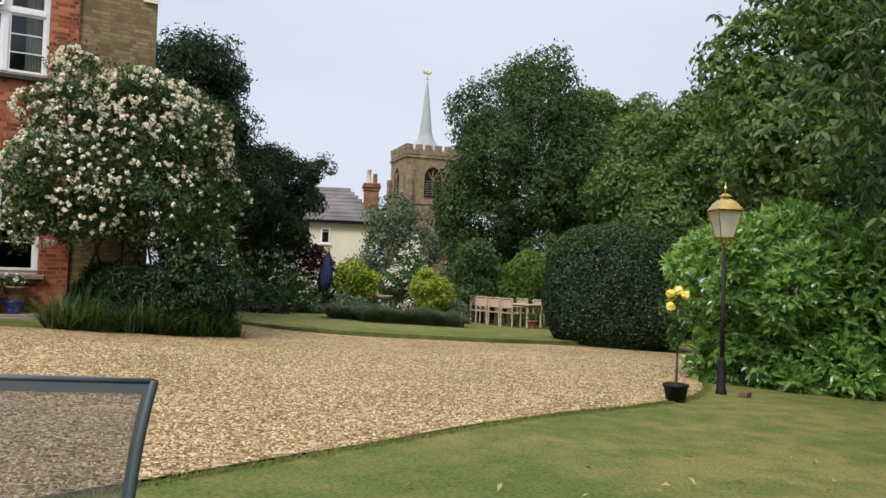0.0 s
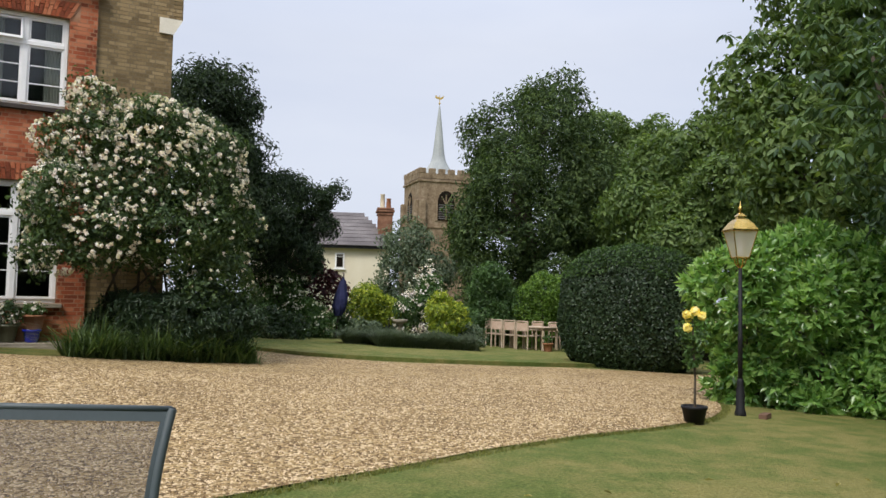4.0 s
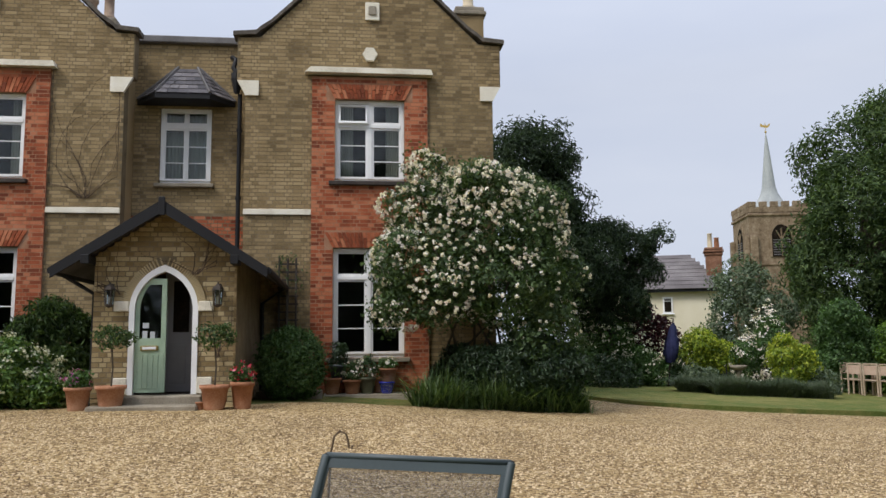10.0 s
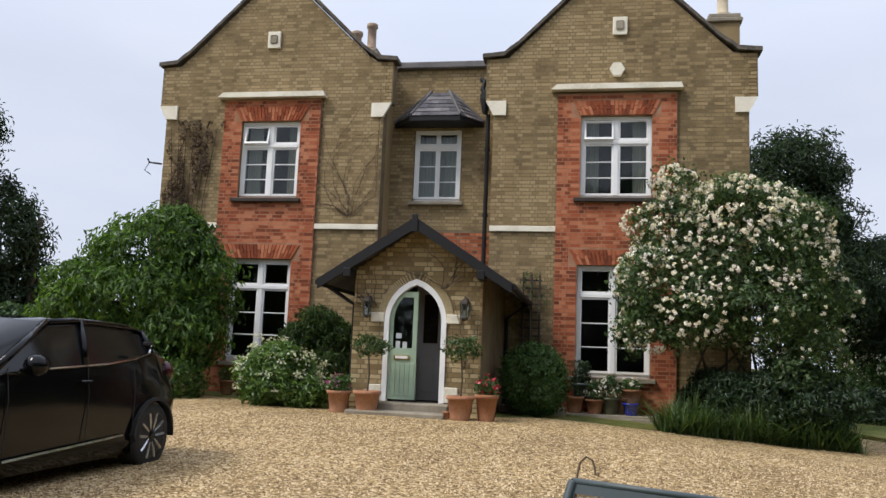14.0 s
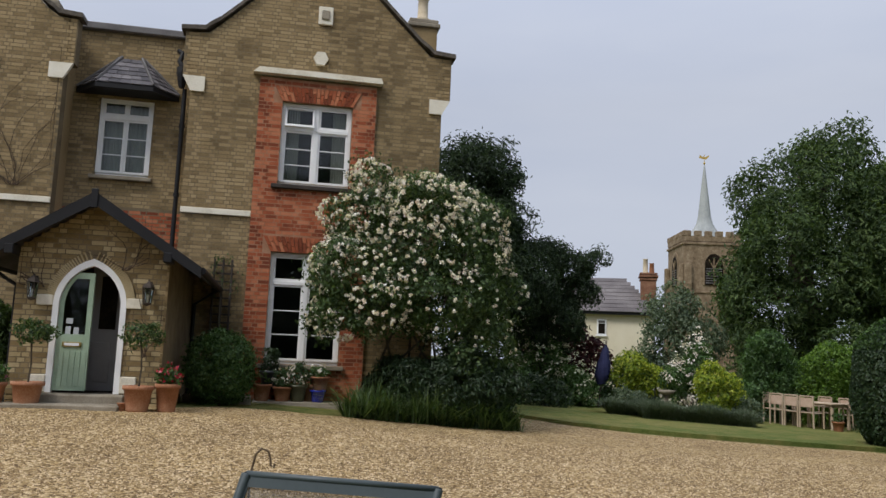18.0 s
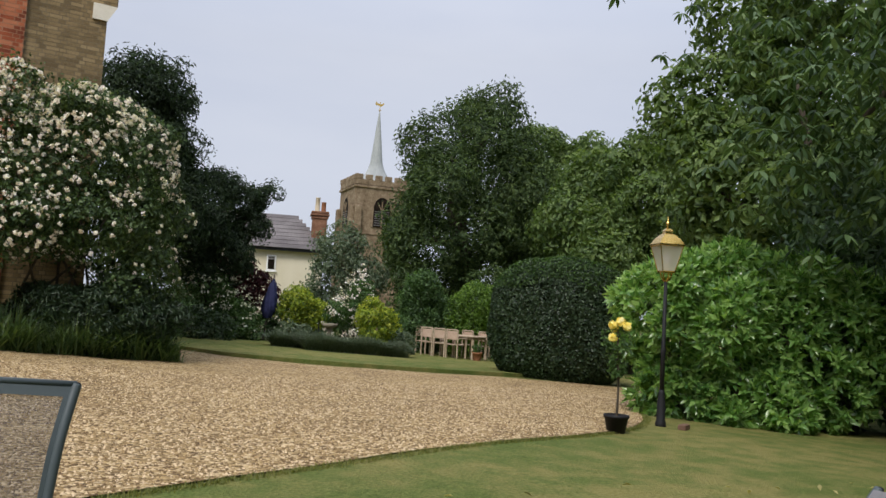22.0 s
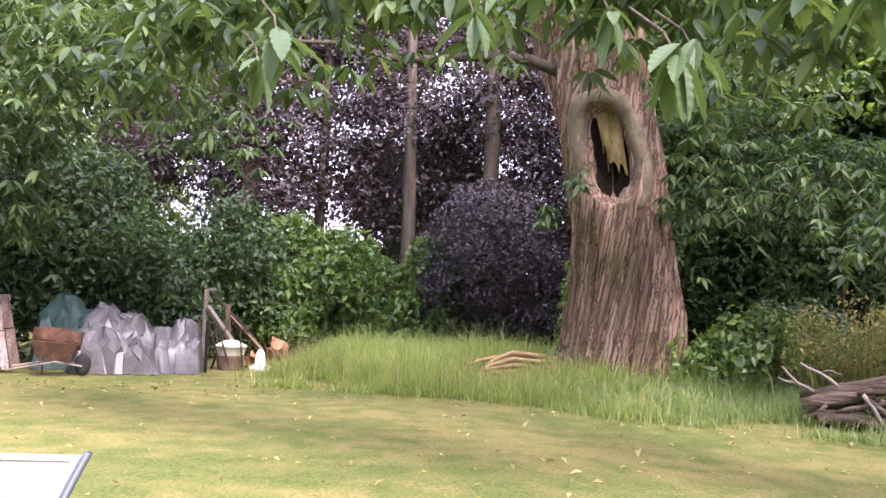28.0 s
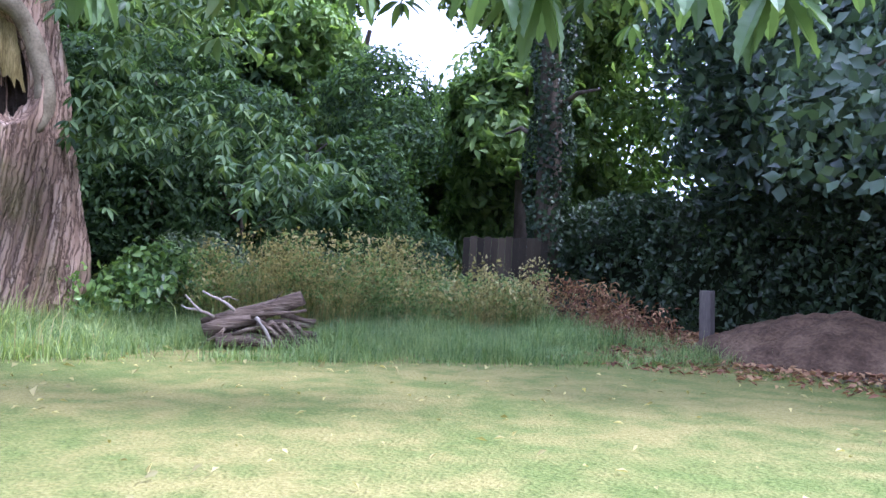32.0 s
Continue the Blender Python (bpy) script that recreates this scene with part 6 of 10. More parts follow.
# woodland screen at the back
rng = np.random.default_rng(67)
rr_ = random.Random(31)
HAZEL = [(15.0, -6.6, 1.6, 1.4, 1.3, 1.5), (14.4, -8.6, 1.3, 1.3, 1.4, 1.4), (13.4, -10.2, 1.5, 1.2, 1.3, 1.6), (16.2, -5.6, 3.6, 1.4, 1.2, 1.2), (16.6, -7.6, 3.9, 1.5, 1.5, 1.1), (16.0, -9.6, 3.0, 1.4, 1.2, 1.3), (14.2, -11.6, 3.9, 1.3, 1.2, 1.5), (15.4, -4.9, 2.4, 0.8, 0.8, 1.4), (14.6, -8.2, 3.2, 0.9, 1.1, 0.6)]
tree("hazel_tree", "leafy green hazel screen behind the tall weeds", HAZEL, "hazel", 68, 5600, 11, 0.14, (15.2, -8.8, 0.1, 4.0), limbs=8, inner=0.3)
tree("young_lime", "sunlit pale green tree behind the hazel screen", [(18.6, -8.6, 5.0, 1.8, 1.6, 2.0), (18.2, -6.4, 6.4, 1.6, 1.6, 1.8), (19.0, -10.6, 3.6, 1.6, 1.6, 1.8), (17.2, -12.6, 2.6, 1.6, 1.6, 2.4), (18.6, -7.0, 8.6, 2.2, 2.0, 1.5)], "young", 70, 3000, 11, 0.17, (18.6, -8.4, 0.14, 5.5), limbs=6)
# the high crowns are out of view, added to shade mound and hedge
tree("sycamore_tree", "dark sycamore over the boundary fence, with unseen high crowns added for shade", [(6.2, -14.2, 3.6, 2.0, 1.6, 1.8), (3.4, -13.6, 3.4, 2.0, 1.6, 1.7), (0.6, -13.0, 3.8, 2.0, 1.8, 2.2), (7.0, -13.6, 6.5, 1.6, 1.4, 1.1), (4.6, -13.2, 5.9, 1.9, 1.6, 1.4), (1.8, -13.0, 6.2, 2.0, 1.6, 1.5), (2.5, -11.6, 8.4, 3.2, 2.4, 1.6), (2.0, -10.2, 6.9, 3.0, 1.8, 1.1), (-1.5, -10.5, 6.9, 2.6, 2.0, 1.3), (-1.8, -14.4, 8.3, 2.8, 2.2, 1.7), (1.2, -14.4, 9.2, 3.0, 2.4, 1.7), (3.6, -13.4, 9.8, 2.6, 2.2, 1.5), (6.0, -12.3, 4.7, 2.0, 1.4, 0.8), (2.6, -11.9, 4.6, 2.2, 1.4, 0.9)], "sycamore", 69, 8600, 9, 0.24, (6.0, -15.6, 0.3, 6.0), limbs=7)

# left of the house
tree("wisteria_bush", "large leafy wisteria mound against the house wing", [(-8.3, 14.1, 2.0, 1.2, 0.9, 1.35), (-8.4, 14.2, 2.75, 1.25, 0.8, 0.85), (-9.1, 14.1, 2.0, 0.85, 0.9, 1.0), (-7.3, 14.1, 1.8, 0.7, 0.8, 1.2), (-9.7, 14.0, 1.6, 0.45, 0.6, 0.6)], "wisteria", 71, 2800, 13, 0.125, (-8.0, 14.4, 0.12, 2.4), category="climber", limbs=4, dome=0.36, droop=0.9, rough=0.16, aspect=0.34)
tree("fir_tree", "tall dark conifer beyond the car", [(-15.9, 17.5, 3.4, 1.5, 1.6, 3.2), (-16.0, 17.5, 5.8, 0.9, 0.9, 1.2), (-17.9, 17.0, 3.0, 1.8, 1.6, 3.0)], "yew", 72, 5200, 12, 0.16, (-16.0, 17.5, 0.25, 6.4), aspect=0.25, dome=0.36, flat=1.3, lift=0.9, rough=0.16)

tree("fir_tree", "dark conifer at the edge of the drive", [(-14.4, 18.4, 1.2, 1.2, 1.2, 1.7), (-13.3, 18.6, 0.6, 1.0, 1.0, 1.1)], "yew", 73, 2600, 12, 0.15, (-13.8, 18.2, 0.2, 4.0), aspect=0.25, dome=0.36, flat=1.3, lift=0.9, rough=0.16)

shrub("leafy_shrub", "dark undergrowth beside the board fence", lobed([(12.3, -11.2, 0.3, 0.7, 0.6, 1.0), (12.7, -10.4, 0.0, 0.7, 0.7, 0.8)], 75, 7, 0.45), "shade", 75, 600, 10, 0.12, 0.12)
shrub("leafy_shrub", "dark conifer growth below the old yew", lobed([(18.9, 24.4, 0.9, 1.3, 1.2, 1.7), (17.8, 25.2, 0.4, 1.0, 1.0, 1.2)], 76, 8, 0.45), "bigyew", 76, 1100, 11, 0.14, 0.14, aspect=0.35)

# ---------------------------------------------------------------- woodland that closes the garden
WOODS = [((31, 12, 4.5), (4.0, 4.0, 5.0), "lime"), ((29.5, -1.0, 3.8), (2.4, 2.6, 2.4), "copper"), ((27, -11.5, 5.0), (4.0, 4.0, 5.5), "hazel"), ((13.2, -15.4, 4.6), (1.6, 1.5, 1.8), "young"), ((15.6, -17.0, 8.8), (2.0, 2.0, 1.6), "lime"), ((13.0, -16.4, 7.6), (2.2, 2.0, 2.0), "lime"), ((21.4, -11.6, 8.8), (2.0, 2.4, 2.0), "lime"), ((22.5, -17, 2.6), (3.6, 3.6, 3.2), "bright"),
         ((20.5, -10.5, 5.0), (3.0, 3.0, 4.6), "hazel"), ((19.0, -14.6, 2.6), (2.6, 2.6, 2.9), "bright"), ((15.6, -18.4, 4.0), (3.4, 3.2, 4.4), "young"), ((18.2, -13.0, 8.6), (1.5, 1.5, 1.3), "lime"), ((17.4, -11.6, 5.8), (1.2, 1.2, 1.5), "young"), ((10.5, -20, 4.6), (3.8, 3.2, 4.8), "young"), ((5, -20.5, 5.5), (4.0, 3.0, 5.5), "shade"), ((-2, -19, 5.5), (4.0, 3.0, 5.5), "shade"),
         ((28, 20, 5.0), (4.0, 4.0, 5.0), "bigyew"), ((-22, 18, 4.0), (4.0, 3.0, 4.5), "yew"), ((-27, 8, 4.0), (4.0, 4.0, 5.0), "lime"), ((-22, -6, 4.5), (4.0, 4.0, 5.0), "lime"), ((-10, -16, 5.0), (4.5, 4.0, 5.5), "hazel")]
for k, (c, r, lf) in enumerate(WOODS):
    dense = 1.0 if c[0] > 0 else 0.5
    tree("woodland_tree", {"copper": "tall copper beech in the boundary wood", "shade": "dark tree of the boundary wood", "yew": "dark conifer at the edge of the drive", "young": "pale green young tree beyond the fence", "bright": "sunlit young tree beyond the fence"}.get(lf, "leafy green tree of the boundary wood"),
         [(*c, *r), (c[0] + 1.2, c[1] - 1.0, 2.0, r[0] * 0.8, r[1] * 0.8, 2.6)], lf, 200 + k, int(2300 * dense), 10, 0.26, (c[0], c[1], 0.3, 8.0), group="boundary wood", limbs=4, inner=0.3, dome=0.7)
# low growth along the boundary, so that no open ground shows between the trunks
rng = np.random.default_rng(260)
for x0, y0, x1, y1, lf, h, lab in ((26.5, 14, 25.5, -7, "shade", 2.2, "dark undergrowth below the copper beeches"), (25, -7, 16.5, -15.5, "hazel", 2.6, "leafy undergrowth behind the tall weeds"), (11.6, -14.8, -5, -14.1, "hedge", 2.3, "dark evergreen hedge along the boundary"), (-12, 17.5, -24, 13, "shade", 1.9, "dark garden hedge beyond the drive"), (-21, 12, -24, -4, "lime", 2.6, "hedge along the drive")):
    t = thing("boundary_hedge", lab, "hedge")
    ln = math.hypot(x1 - x0, y1 - y0)
    p, n = hedge_points(rng, x0, y0, x1, y1, 2.2, min(gz(x0, y0), gz(x1, y1)) - 0.1, h, int(ln * (2600 if y0 < -13 else 1500)), 0.4, 0.3)
    leaf_mesh("foliage", rng, p, n, 0.14, L[lf], t, aspect=0.55, turn=0.8)
    # added core, its dark colour standing in for shade between the leaves
    part("inner_mass", box(bmesh.new(), -ln / 2 + 0.8, ln / 2 - 0.8, -0.5, 0.5, -1.0, h - 0.8, m=pose((x0 + x1) / 2, (y0 + y1) / 2, 0, 0, 0, math.degrees(math.atan2(y1 - y0, x1 - x0))), bevel=0.3), M["hedge_core_shade"], t)

# ---------------------------------------------------------------- church, cottage
BV, RV = Vector((math.sin(radians(29.25)), math.cos(radians(29.25)), 0)), Vector((math.cos(radians(29.25)), -math.sin(radians(29.25)), 0))
tower = thing("church_tower", "battlemented ironstone church tower with a slender lead spire", "church tower", (35.75, 64.75, 0), -29.25 - 27.6 - 45 + 90)
S = 2.5
part("wall", box(bmesh.new(), -S, S, -S, S, -3, 11.5, bevel=0.05), M["church_stone"], tower)
boxed("string_course", (-S - 0.12, S + 0.12, -S - 0.12, S + 0.12, 11.2, 11.42), M["church_stone"], tower, bevel=0.04)
boxed("string_course", (-S - 0.1, S + 0.1, -S - 0.1, S + 0.1, 7.1, 7.3), M["church_stone"], tower, bevel=0.04)
for k in range(4):
    rot = Matrix.Rotation(radians(90 * k), 4, 'Z')
    part("parapet", box(bmesh.new(), -S, S, -S - 0.04, -S + 0.3, 11.5, 11.95, m=rot), M["church_stone"], tower)
    for i in range(6):
        x = -S + 0.02 + i * (2 * S) / 5.6
        part("merlon", box(bmesh.new(), x, x + 0.6, -S - 0.05, -S + 0.28, 11.95, 12.4, m=rot, bevel=0.03), M["church_stone"], tower)
    for s in (-1, 1):
        part("buttress", box(bmesh.new(), s * (S - 0.3) - 0.3, s * (S - 0.3) + 0.3, -S - 0.35, -S, -3, 9.6, m=rot, bevel=0.05), M["church_stone"], tower)
    # belfry window: stone frame, near-black sheet painting the opening's shade, mullions and louvres
    out = [(0.85 * math.cos(radians(a)) * (1 if a < 90 else 1), 9.4 + 1.25 * math.sin(radians(a)) ** 0.8) for a in range(0, 181, 15)]
    fr = [(x, z) for x, z in out] + [(-0.85, 7.8), (0.85, 7.8)]
    v, f = prism([(x * 1.12, 7.75 + (z - 7.75) * 1.05) for x, z in fr][::-1], -S - 0.09, -S + 0.01)
    win = part("belfry_window", ([rot @ Vector(q) for q in v], f), M["church_stone"], tower, "pointed belfry window with stone tracery")
    v, f = prism([(x * 0.9, 7.85 + (z - 7.85) * 0.93) for x, z in fr][::-1], -S - 0.1, -S - 0.085)
    part("opening", ([rot @ Vector(q) for q in v], f), M["rot"], win)
    part("mullion", box(bmesh.new(), -0.06, 0.06, -S - 0.14, -S - 0.1, 7.85, 10.1, m=rot), M["church_stone"], win)
    for s in (-1, 1):
        part("tracery", ([rot @ Vector(q) for q in tube([(0, -S - 0.12, 9.2), (s * 0.25, -S - 0.12, 9.65), (s * 0.42, -S - 0.12, 9.95)], 0.05, 5)[0]], tube([(0, 0, 0), (1, 0, 0), (2, 0, 0)], 0.05, 5)[1]), M["church_stone"], win)
        for i in range(7):
            x = s * 0.38
            part("louvre", box(bmesh.new(), x - 0.3, x + 0.3, -S - 0.13, -S - 0.1, 7.95 + 0.2 * i, 8.02 + 0.2 * i, m=rot), M["lead"], win)
M["spire_lead"] = surface("spire_lead", (0.22, 0.235, 0.235), (0.32, 0.34, 0.335), (0.44, 0.455, 0.45), 1.5, 0.75, 0.15, 20, metal=0.0, stretch=(1, 1, 0.2))
smooth(part("spire", lathe([(1.75, 11.6), (1.55, 12.1), (1.1, 12.75), (0.72, 13.4), (0.56, 14.0), (0.46, 14.9), (0.22, 17.2), (0.06, 18.6), (0.03, 18.7)], 16), M["spire_lead"], tower, "pale lead-covered spire"))
vane = part("weather_vane", tube([(0, 0, 18.6), (0, 0, 19.65)], 0.03, 6), M["gold"], tower)
part("ball", lathe([(0.02, 18.75), (0.1, 18.83), (0.1, 18.9), (0.02, 18.98)], 10), M["gold"], vane)
part("cockerel", prism([(-0.45, 19.35), (-0.3, 19.3), (0.15, 19.22), (0.35, 19.4), (0.42, 19.62), (0.28, 19.55), (0.1, 19.42), (-0.25, 19.5), (-0.4, 19.65)], -0.02, 0.02), M["gold"], vane, "gilt weathercock")

M["chimney_brick"] = surface("chimney_brick", (0.10, 0.05, 0.03), (0.2, 0.095, 0.055), (0.3, 0.16, 0.1), 3, 0.9, 0.4, 20)
M["cottage_slate"] = surface("cottage_slate", (0.07, 0.06, 0.06), (0.13, 0.115, 0.115), (0.22, 0.20, 0.195), 0.6, 0.8, 0.4, 14, stretch=(1, 1, 3))
cot = thing("cottage", "cream rendered cottage with a grey slate roof", "cottage", (15.9, 38.6, -0.4), -22)
part("wall", box(bmesh.new(), -4.5, 2.35, 0, 5, 0, 4.1), M["render_wall"], cot)
part("roof", ([(-4.8, -0.35, 4.0), (2.7, -0.35, 4.0), (2.7, 5.35, 4.0), (-4.8, 5.35, 4.0), (-4.0, 2.5, 5.95), (0.9, 2.5, 5.95)], [(0, 1, 5, 4), (1, 2, 5), (2, 3, 4, 5), (3, 0, 4), (3, 2, 1, 0)]), M["cottage_slate"], cot, "grey slate hipped roof")
for k in range(9):
    f0 = k / 9
    y0, z0_ = -0.35 + 2.85 * f0, 4.0 + 1.95 * f0
    part("slate_course", box(bmesh.new(), -4.75 + 0.75 * f0, 2.65 - 1.75 * f0, y0 - 0.02, y0 + 0.33, z0_ + 0.005, z0_ + 0.03, m=Matrix.Translation((0, y0, z0_)) @ Matrix.Rotation(math.atan2(1.95, 2.85), 4, 'X') @ Matrix.Translation((0, -y0, -z0_))), M["cottage_slate"], cot)
boxed("fascia", (-4.7, 2.6, -0.3, -0.24, 3.85, 4.0), M["black_paint"], cot)
w = boxed("window", (-0.42, 0.06, -0.05, 0.02, 2.82, 3.62), M["white_paint"], cot, "small white-framed window", bevel=0.01)
boxed("pane", (-0.34, -0.02, -0.07, -0.051, 2.9, 3.4), M["rot"], w, "dark window pane", bevel=0)
boxed("pane", (-0.34, -0.02, -0.07, -0.051, 3.43, 3.55), M["lead"], w, bevel=0)
boxed("sill", (-0.48, 0.12, -0.12, 0.0, 2.76, 2.82), M["white_paint"], w, bevel=0.01)
ch = part("chimney", box(bmesh.new(), 1.75, 2.5, 0.6, 1.4, 3.5, 6.05, bevel=0.02), M["chimney_brick"], cot, "red brick chimney with two pots")
for z, o in ((5.7, 0.05), (5.85, 0.1), (5.98, 0.06)):
    boxed("corbel", (1.75 - o, 2.5 + o, 0.6 - o, 1.4 + o, z, z + 0.1), M["chimney_brick"], ch, bevel=0.01)
for x, h in ((1.98, 0.72), (2.3, 0.5)):
    smooth(part("chimney_pot", lathe([(0.15, 6.06), (0.13, 6.1), (0.11, 6.06 + h), (0.14, 6.1 + h)], 10, Matrix.Translation((x, 1.0, 0))), M["cream_clay"] if h > 0.6 else M["terracotta"], ch))
boxed("far_stack", (-4.35, -3.95, 2.3, 2.7, 5.6, 6.4), M["cream_clay"], cot, bevel=0.02)

# ---------------------------------------------------------------- garden furniture


def dining_chair(x, y, rz):
    z = gz(x, y) + 0.09
    t = thing("garden_chair", "pale teak garden chair with a slung seat and back", "chair", (x, y, z), rz, group="chairs round the garden table")
    for sx in (-0.22, 0.22):
        part("leg", box(bmesh.new(), sx - 0.02, sx + 0.02, -0.22, -0.18, 0, 0.88, bevel=0.005), M["teak"], t)
        part("leg", box(bmesh.new(), sx - 0.02, sx + 0.02, 0.2, 0.24, 0, 0.64, bevel=0.005), M["teak"], t)
        part("armrest", box(bmesh.new(), sx - 0.025, sx + 0.025, -0.2, 0.26, 0.62, 0.65, bevel=0.005), M["teak"], t)
    boxed("seat", (-0.21, 0.21, -0.19, 0.22, 0.41, 0.44), M["teak"], t)
    boxed("backrest", (-0.19, 0.19, -0.215, -0.195, 0.58, 0.84), M["teak_sling"], t)
    boxed("top_rail", (-0.22, 0.22, -0.22, -0.18, 0.86, 0.9), M["teak"], t)


M["teak_sling"] = surface("teak_sling", (0.38, 0.25, 0.18), (0.5, 0.36, 0.27), (0.6, 0.46, 0.36), 5, 0.8, 0.2, 80)
for x, y, rz in ((14.42, 21.75, -74), (14.56, 21.25, -74), (14.7, 20.75, -74), (14.75, 22.6, -164), (15.82, 21.9, 106), (15.98, 21.2, 106)):
    dining_chair(x, y, rz)
tz = gz(15.25, 21.4) + 0.09
tb = thing("garden_table", "long pale teak garden table on the lawn", "table", (15.25, 21.4, tz), -74)
for k in range(7):
    boxed("slat", (-0.95, 0.95, -0.42 + 0.12 * k, -0.31 + 0.12 * k, 0.70, 0.73), M["teak"], tb, bevel=0.004)
boxed("apron", (-0.85, 0.85, -0.36, 0.36, 0.62, 0.698), M["teak"], tb)
for sx in (-0.85, 0.85):
    for sy in (-0.34, 0.34):
        boxed("leg", (sx - 0.035, sx + 0.035, sy - 0.035, sy + 0.035, 0, 0.62), M["teak"], tb)


def plant_pot(x, y, z, r, h, mat, label, leaf="green", flower=None, seed=1, tall=0.25, n=60, category="plant pot"):
    """A flared pot with a rim, soil and a planting."""
    rng = np.random.default_rng(seed)
    t = thing("plant_pot", label, category, (x, y, z))
    smooth(part("pot", lathe([(r * 0.68, 0), (r * 0.72, h * 0.1), (r * 0.93, h * 0.84), (r * 1.04, h * 0.85), (r * 1.06, h), (r * 0.95, h), (r * 0.9, h * 0.9)], 20), mat, t))
    part("soil", lathe([(r * 0.88, h * 0.86), (r * 0.85, h * 0.9), (0.01, h * 0.93)], 14), M["soil"], t)
    if n:
        p, nn = crown_points(rng, [(0, 0, h + tall * 0.4, r * 0.95, r * 0.95, tall * 0.55)], n, 8, 0.03, 0.2, 0.3, h * 0.9)
        leaf_mesh("foliage", rng, p, nn, 0.05, L[leaf], t)
        if flower:
            p, nn = crown_points(rng, [(0, 0, h + tall * 0.5, r * 1.0, r * 1.0, tall * 0.6)], max(10, n // 4), 5, 0.025, 0.2, 0.0, h * 1.05)
            tagged(leaf_mesh("flower", rng, p, nn, 0.04, L[flower], t, aspect=0.95, droop=0), kind="stuff")
    return t


plant_pot(15.05, 20.1, gz(15.05, 20.1) + 0.09, 0.16, 0.26, M["terracotta"], "terracotta pot by the garden table", n=30, seed=3)
umb = thing("parasol", "closed navy blue garden parasol leaning on the lawn", "parasol")
M["navy"] = surface("navy", (0.012, 0.014, 0.045), (0.022, 0.026, 0.085), (0.04, 0.045, 0.13), 4, 0.8, 0.3, 40)
uz = gz(9.72, 24.1) + 0.09
part("pole", tube([(9.72, 24.1, uz - 0.05), (9.93, 24.03, 1.72)], 0.022, 8), M["dark_wood"], umb)
cv_, cf_ = [], []
for k in range(9):
    f = k / 8
    r = [0.10, 0.17, 0.2, 0.2, 0.18, 0.15, 0.12, 0.09, 0.02][k]
    for i in range(24):
        a = 2 * math.pi * i / 24
        rr = r * (1 + 0.25 * math.cos(8 * a + k))
        cv_.append((9.80 + 0.13 * f + rr * math.cos(a), 24.07 - 0.04 * f + rr * math.sin(a), 0.42 + 1.22 * f))
for k in range(8):
    for i in range(24):
        j = (i + 1) % 24
        cf_.append((k * 24 + i, k * 24 + j, k * 24 + 24 + j, k * 24 + 24 + i))
smooth(part("canopy", (cv_, cf_), M["navy"], umb, "furled navy canvas"))
part("finial", lathe([(0.02, 1.64), (0.035, 1.7), (0.03, 1.76), (0.005, 1.8)], 8, Matrix.Translation((9.93, 24.03, 0))), M["grey_wood"], umb)
bz = gz(10.7, 21.6) + 0.09
bb = thing("bird_bath", "small stone bird bath in the lavender", "bird bath", (10.75, 21.6, bz))
smooth(part("pedestal", lathe([(0.14, 0), (0.13, 0.06), (0.07, 0.12), (0.06, 0.5), (0.1, 0.58)], 14), M["concrete"], bb))
smooth(part("bowl", lathe([(0.08, 0.58), (0.2, 0.64), (0.24, 0.72), (0.22, 0.72), (0.15, 0.66)], 16), M["concrete"], bb))
st = thing("garden_stake", "dark iron plant stake in the border", "stake")
part("rod", tube([(10.35, 21.5, gz(10.35, 21.5)), (10.35, 21.5, 0.45)], 0.02, 6), M["black_paint"], st)

# lavender beds on the lawn


def blades(rng, xy, z, height, width, material, name, parent=None, lean=0.35, label=""):
    """Upright tapering blades, bent a little, from the points xy."""
    n = len(xy)
    a = rng.uniform(0, 6.283, n)
    ln = np.abs(rng.normal(size=n)) * lean
    h = height * rng.uniform(0.6, 1.15, n)
    d = np.stack([np.cos(a), np.sin(a), np.zeros(n)], axis=1)
    s = np.stack([-np.sin(a), np.cos(a), np.zeros(n)], axis=1)
    base = np.stack([xy[:, 0], xy[:, 1], z], axis=1)
    up = np.array([0, 0, 1.0])
    w = (width * rng.uniform(0.6, 1.2, n))[:, None]
    v = np.empty((n, 5, 3))
    v[:, 0] = base - s * w * 0.5
    v[:, 1] = base + s * w * 0.5
    m = base + up * (h * 0.55)[:, None] + d * (h * ln * 0.3)[:, None]
    v[:, 2], v[:, 3] = m + s * w * 0.4, m - s * w * 0.4
    v[:, 4] = base + up * (h * (1 - 0.25 * np.minimum(ln, 1.2)))[:, None] + d * (h * ln)[:, None]
    o = np.arange(n)[:, None] * 5
    f = np.concatenate([o + np.array([[0, 1, 2]]), o + np.array([[0, 2, 3]]), o + np.array([[3, 2, 4]])], axis=0)
    return big_mesh(name, v.reshape(-1, 3), f, material, parent, label)


def bed(rng, x0, y0, x1, y1, half, n):
    u, q = rng.uniform(size=n), rng.uniform(-1, 1, size=n)
    d = np.array([x1 - x0, y1 - y0])
    d = d / np.hypot(*d)
    x, y = x0 + (x1 - x0) * u - d[1] * q * half, y0 + (y1 - y0) * u + d[0] * q * half
    return np.stack([x, y], axis=1), q


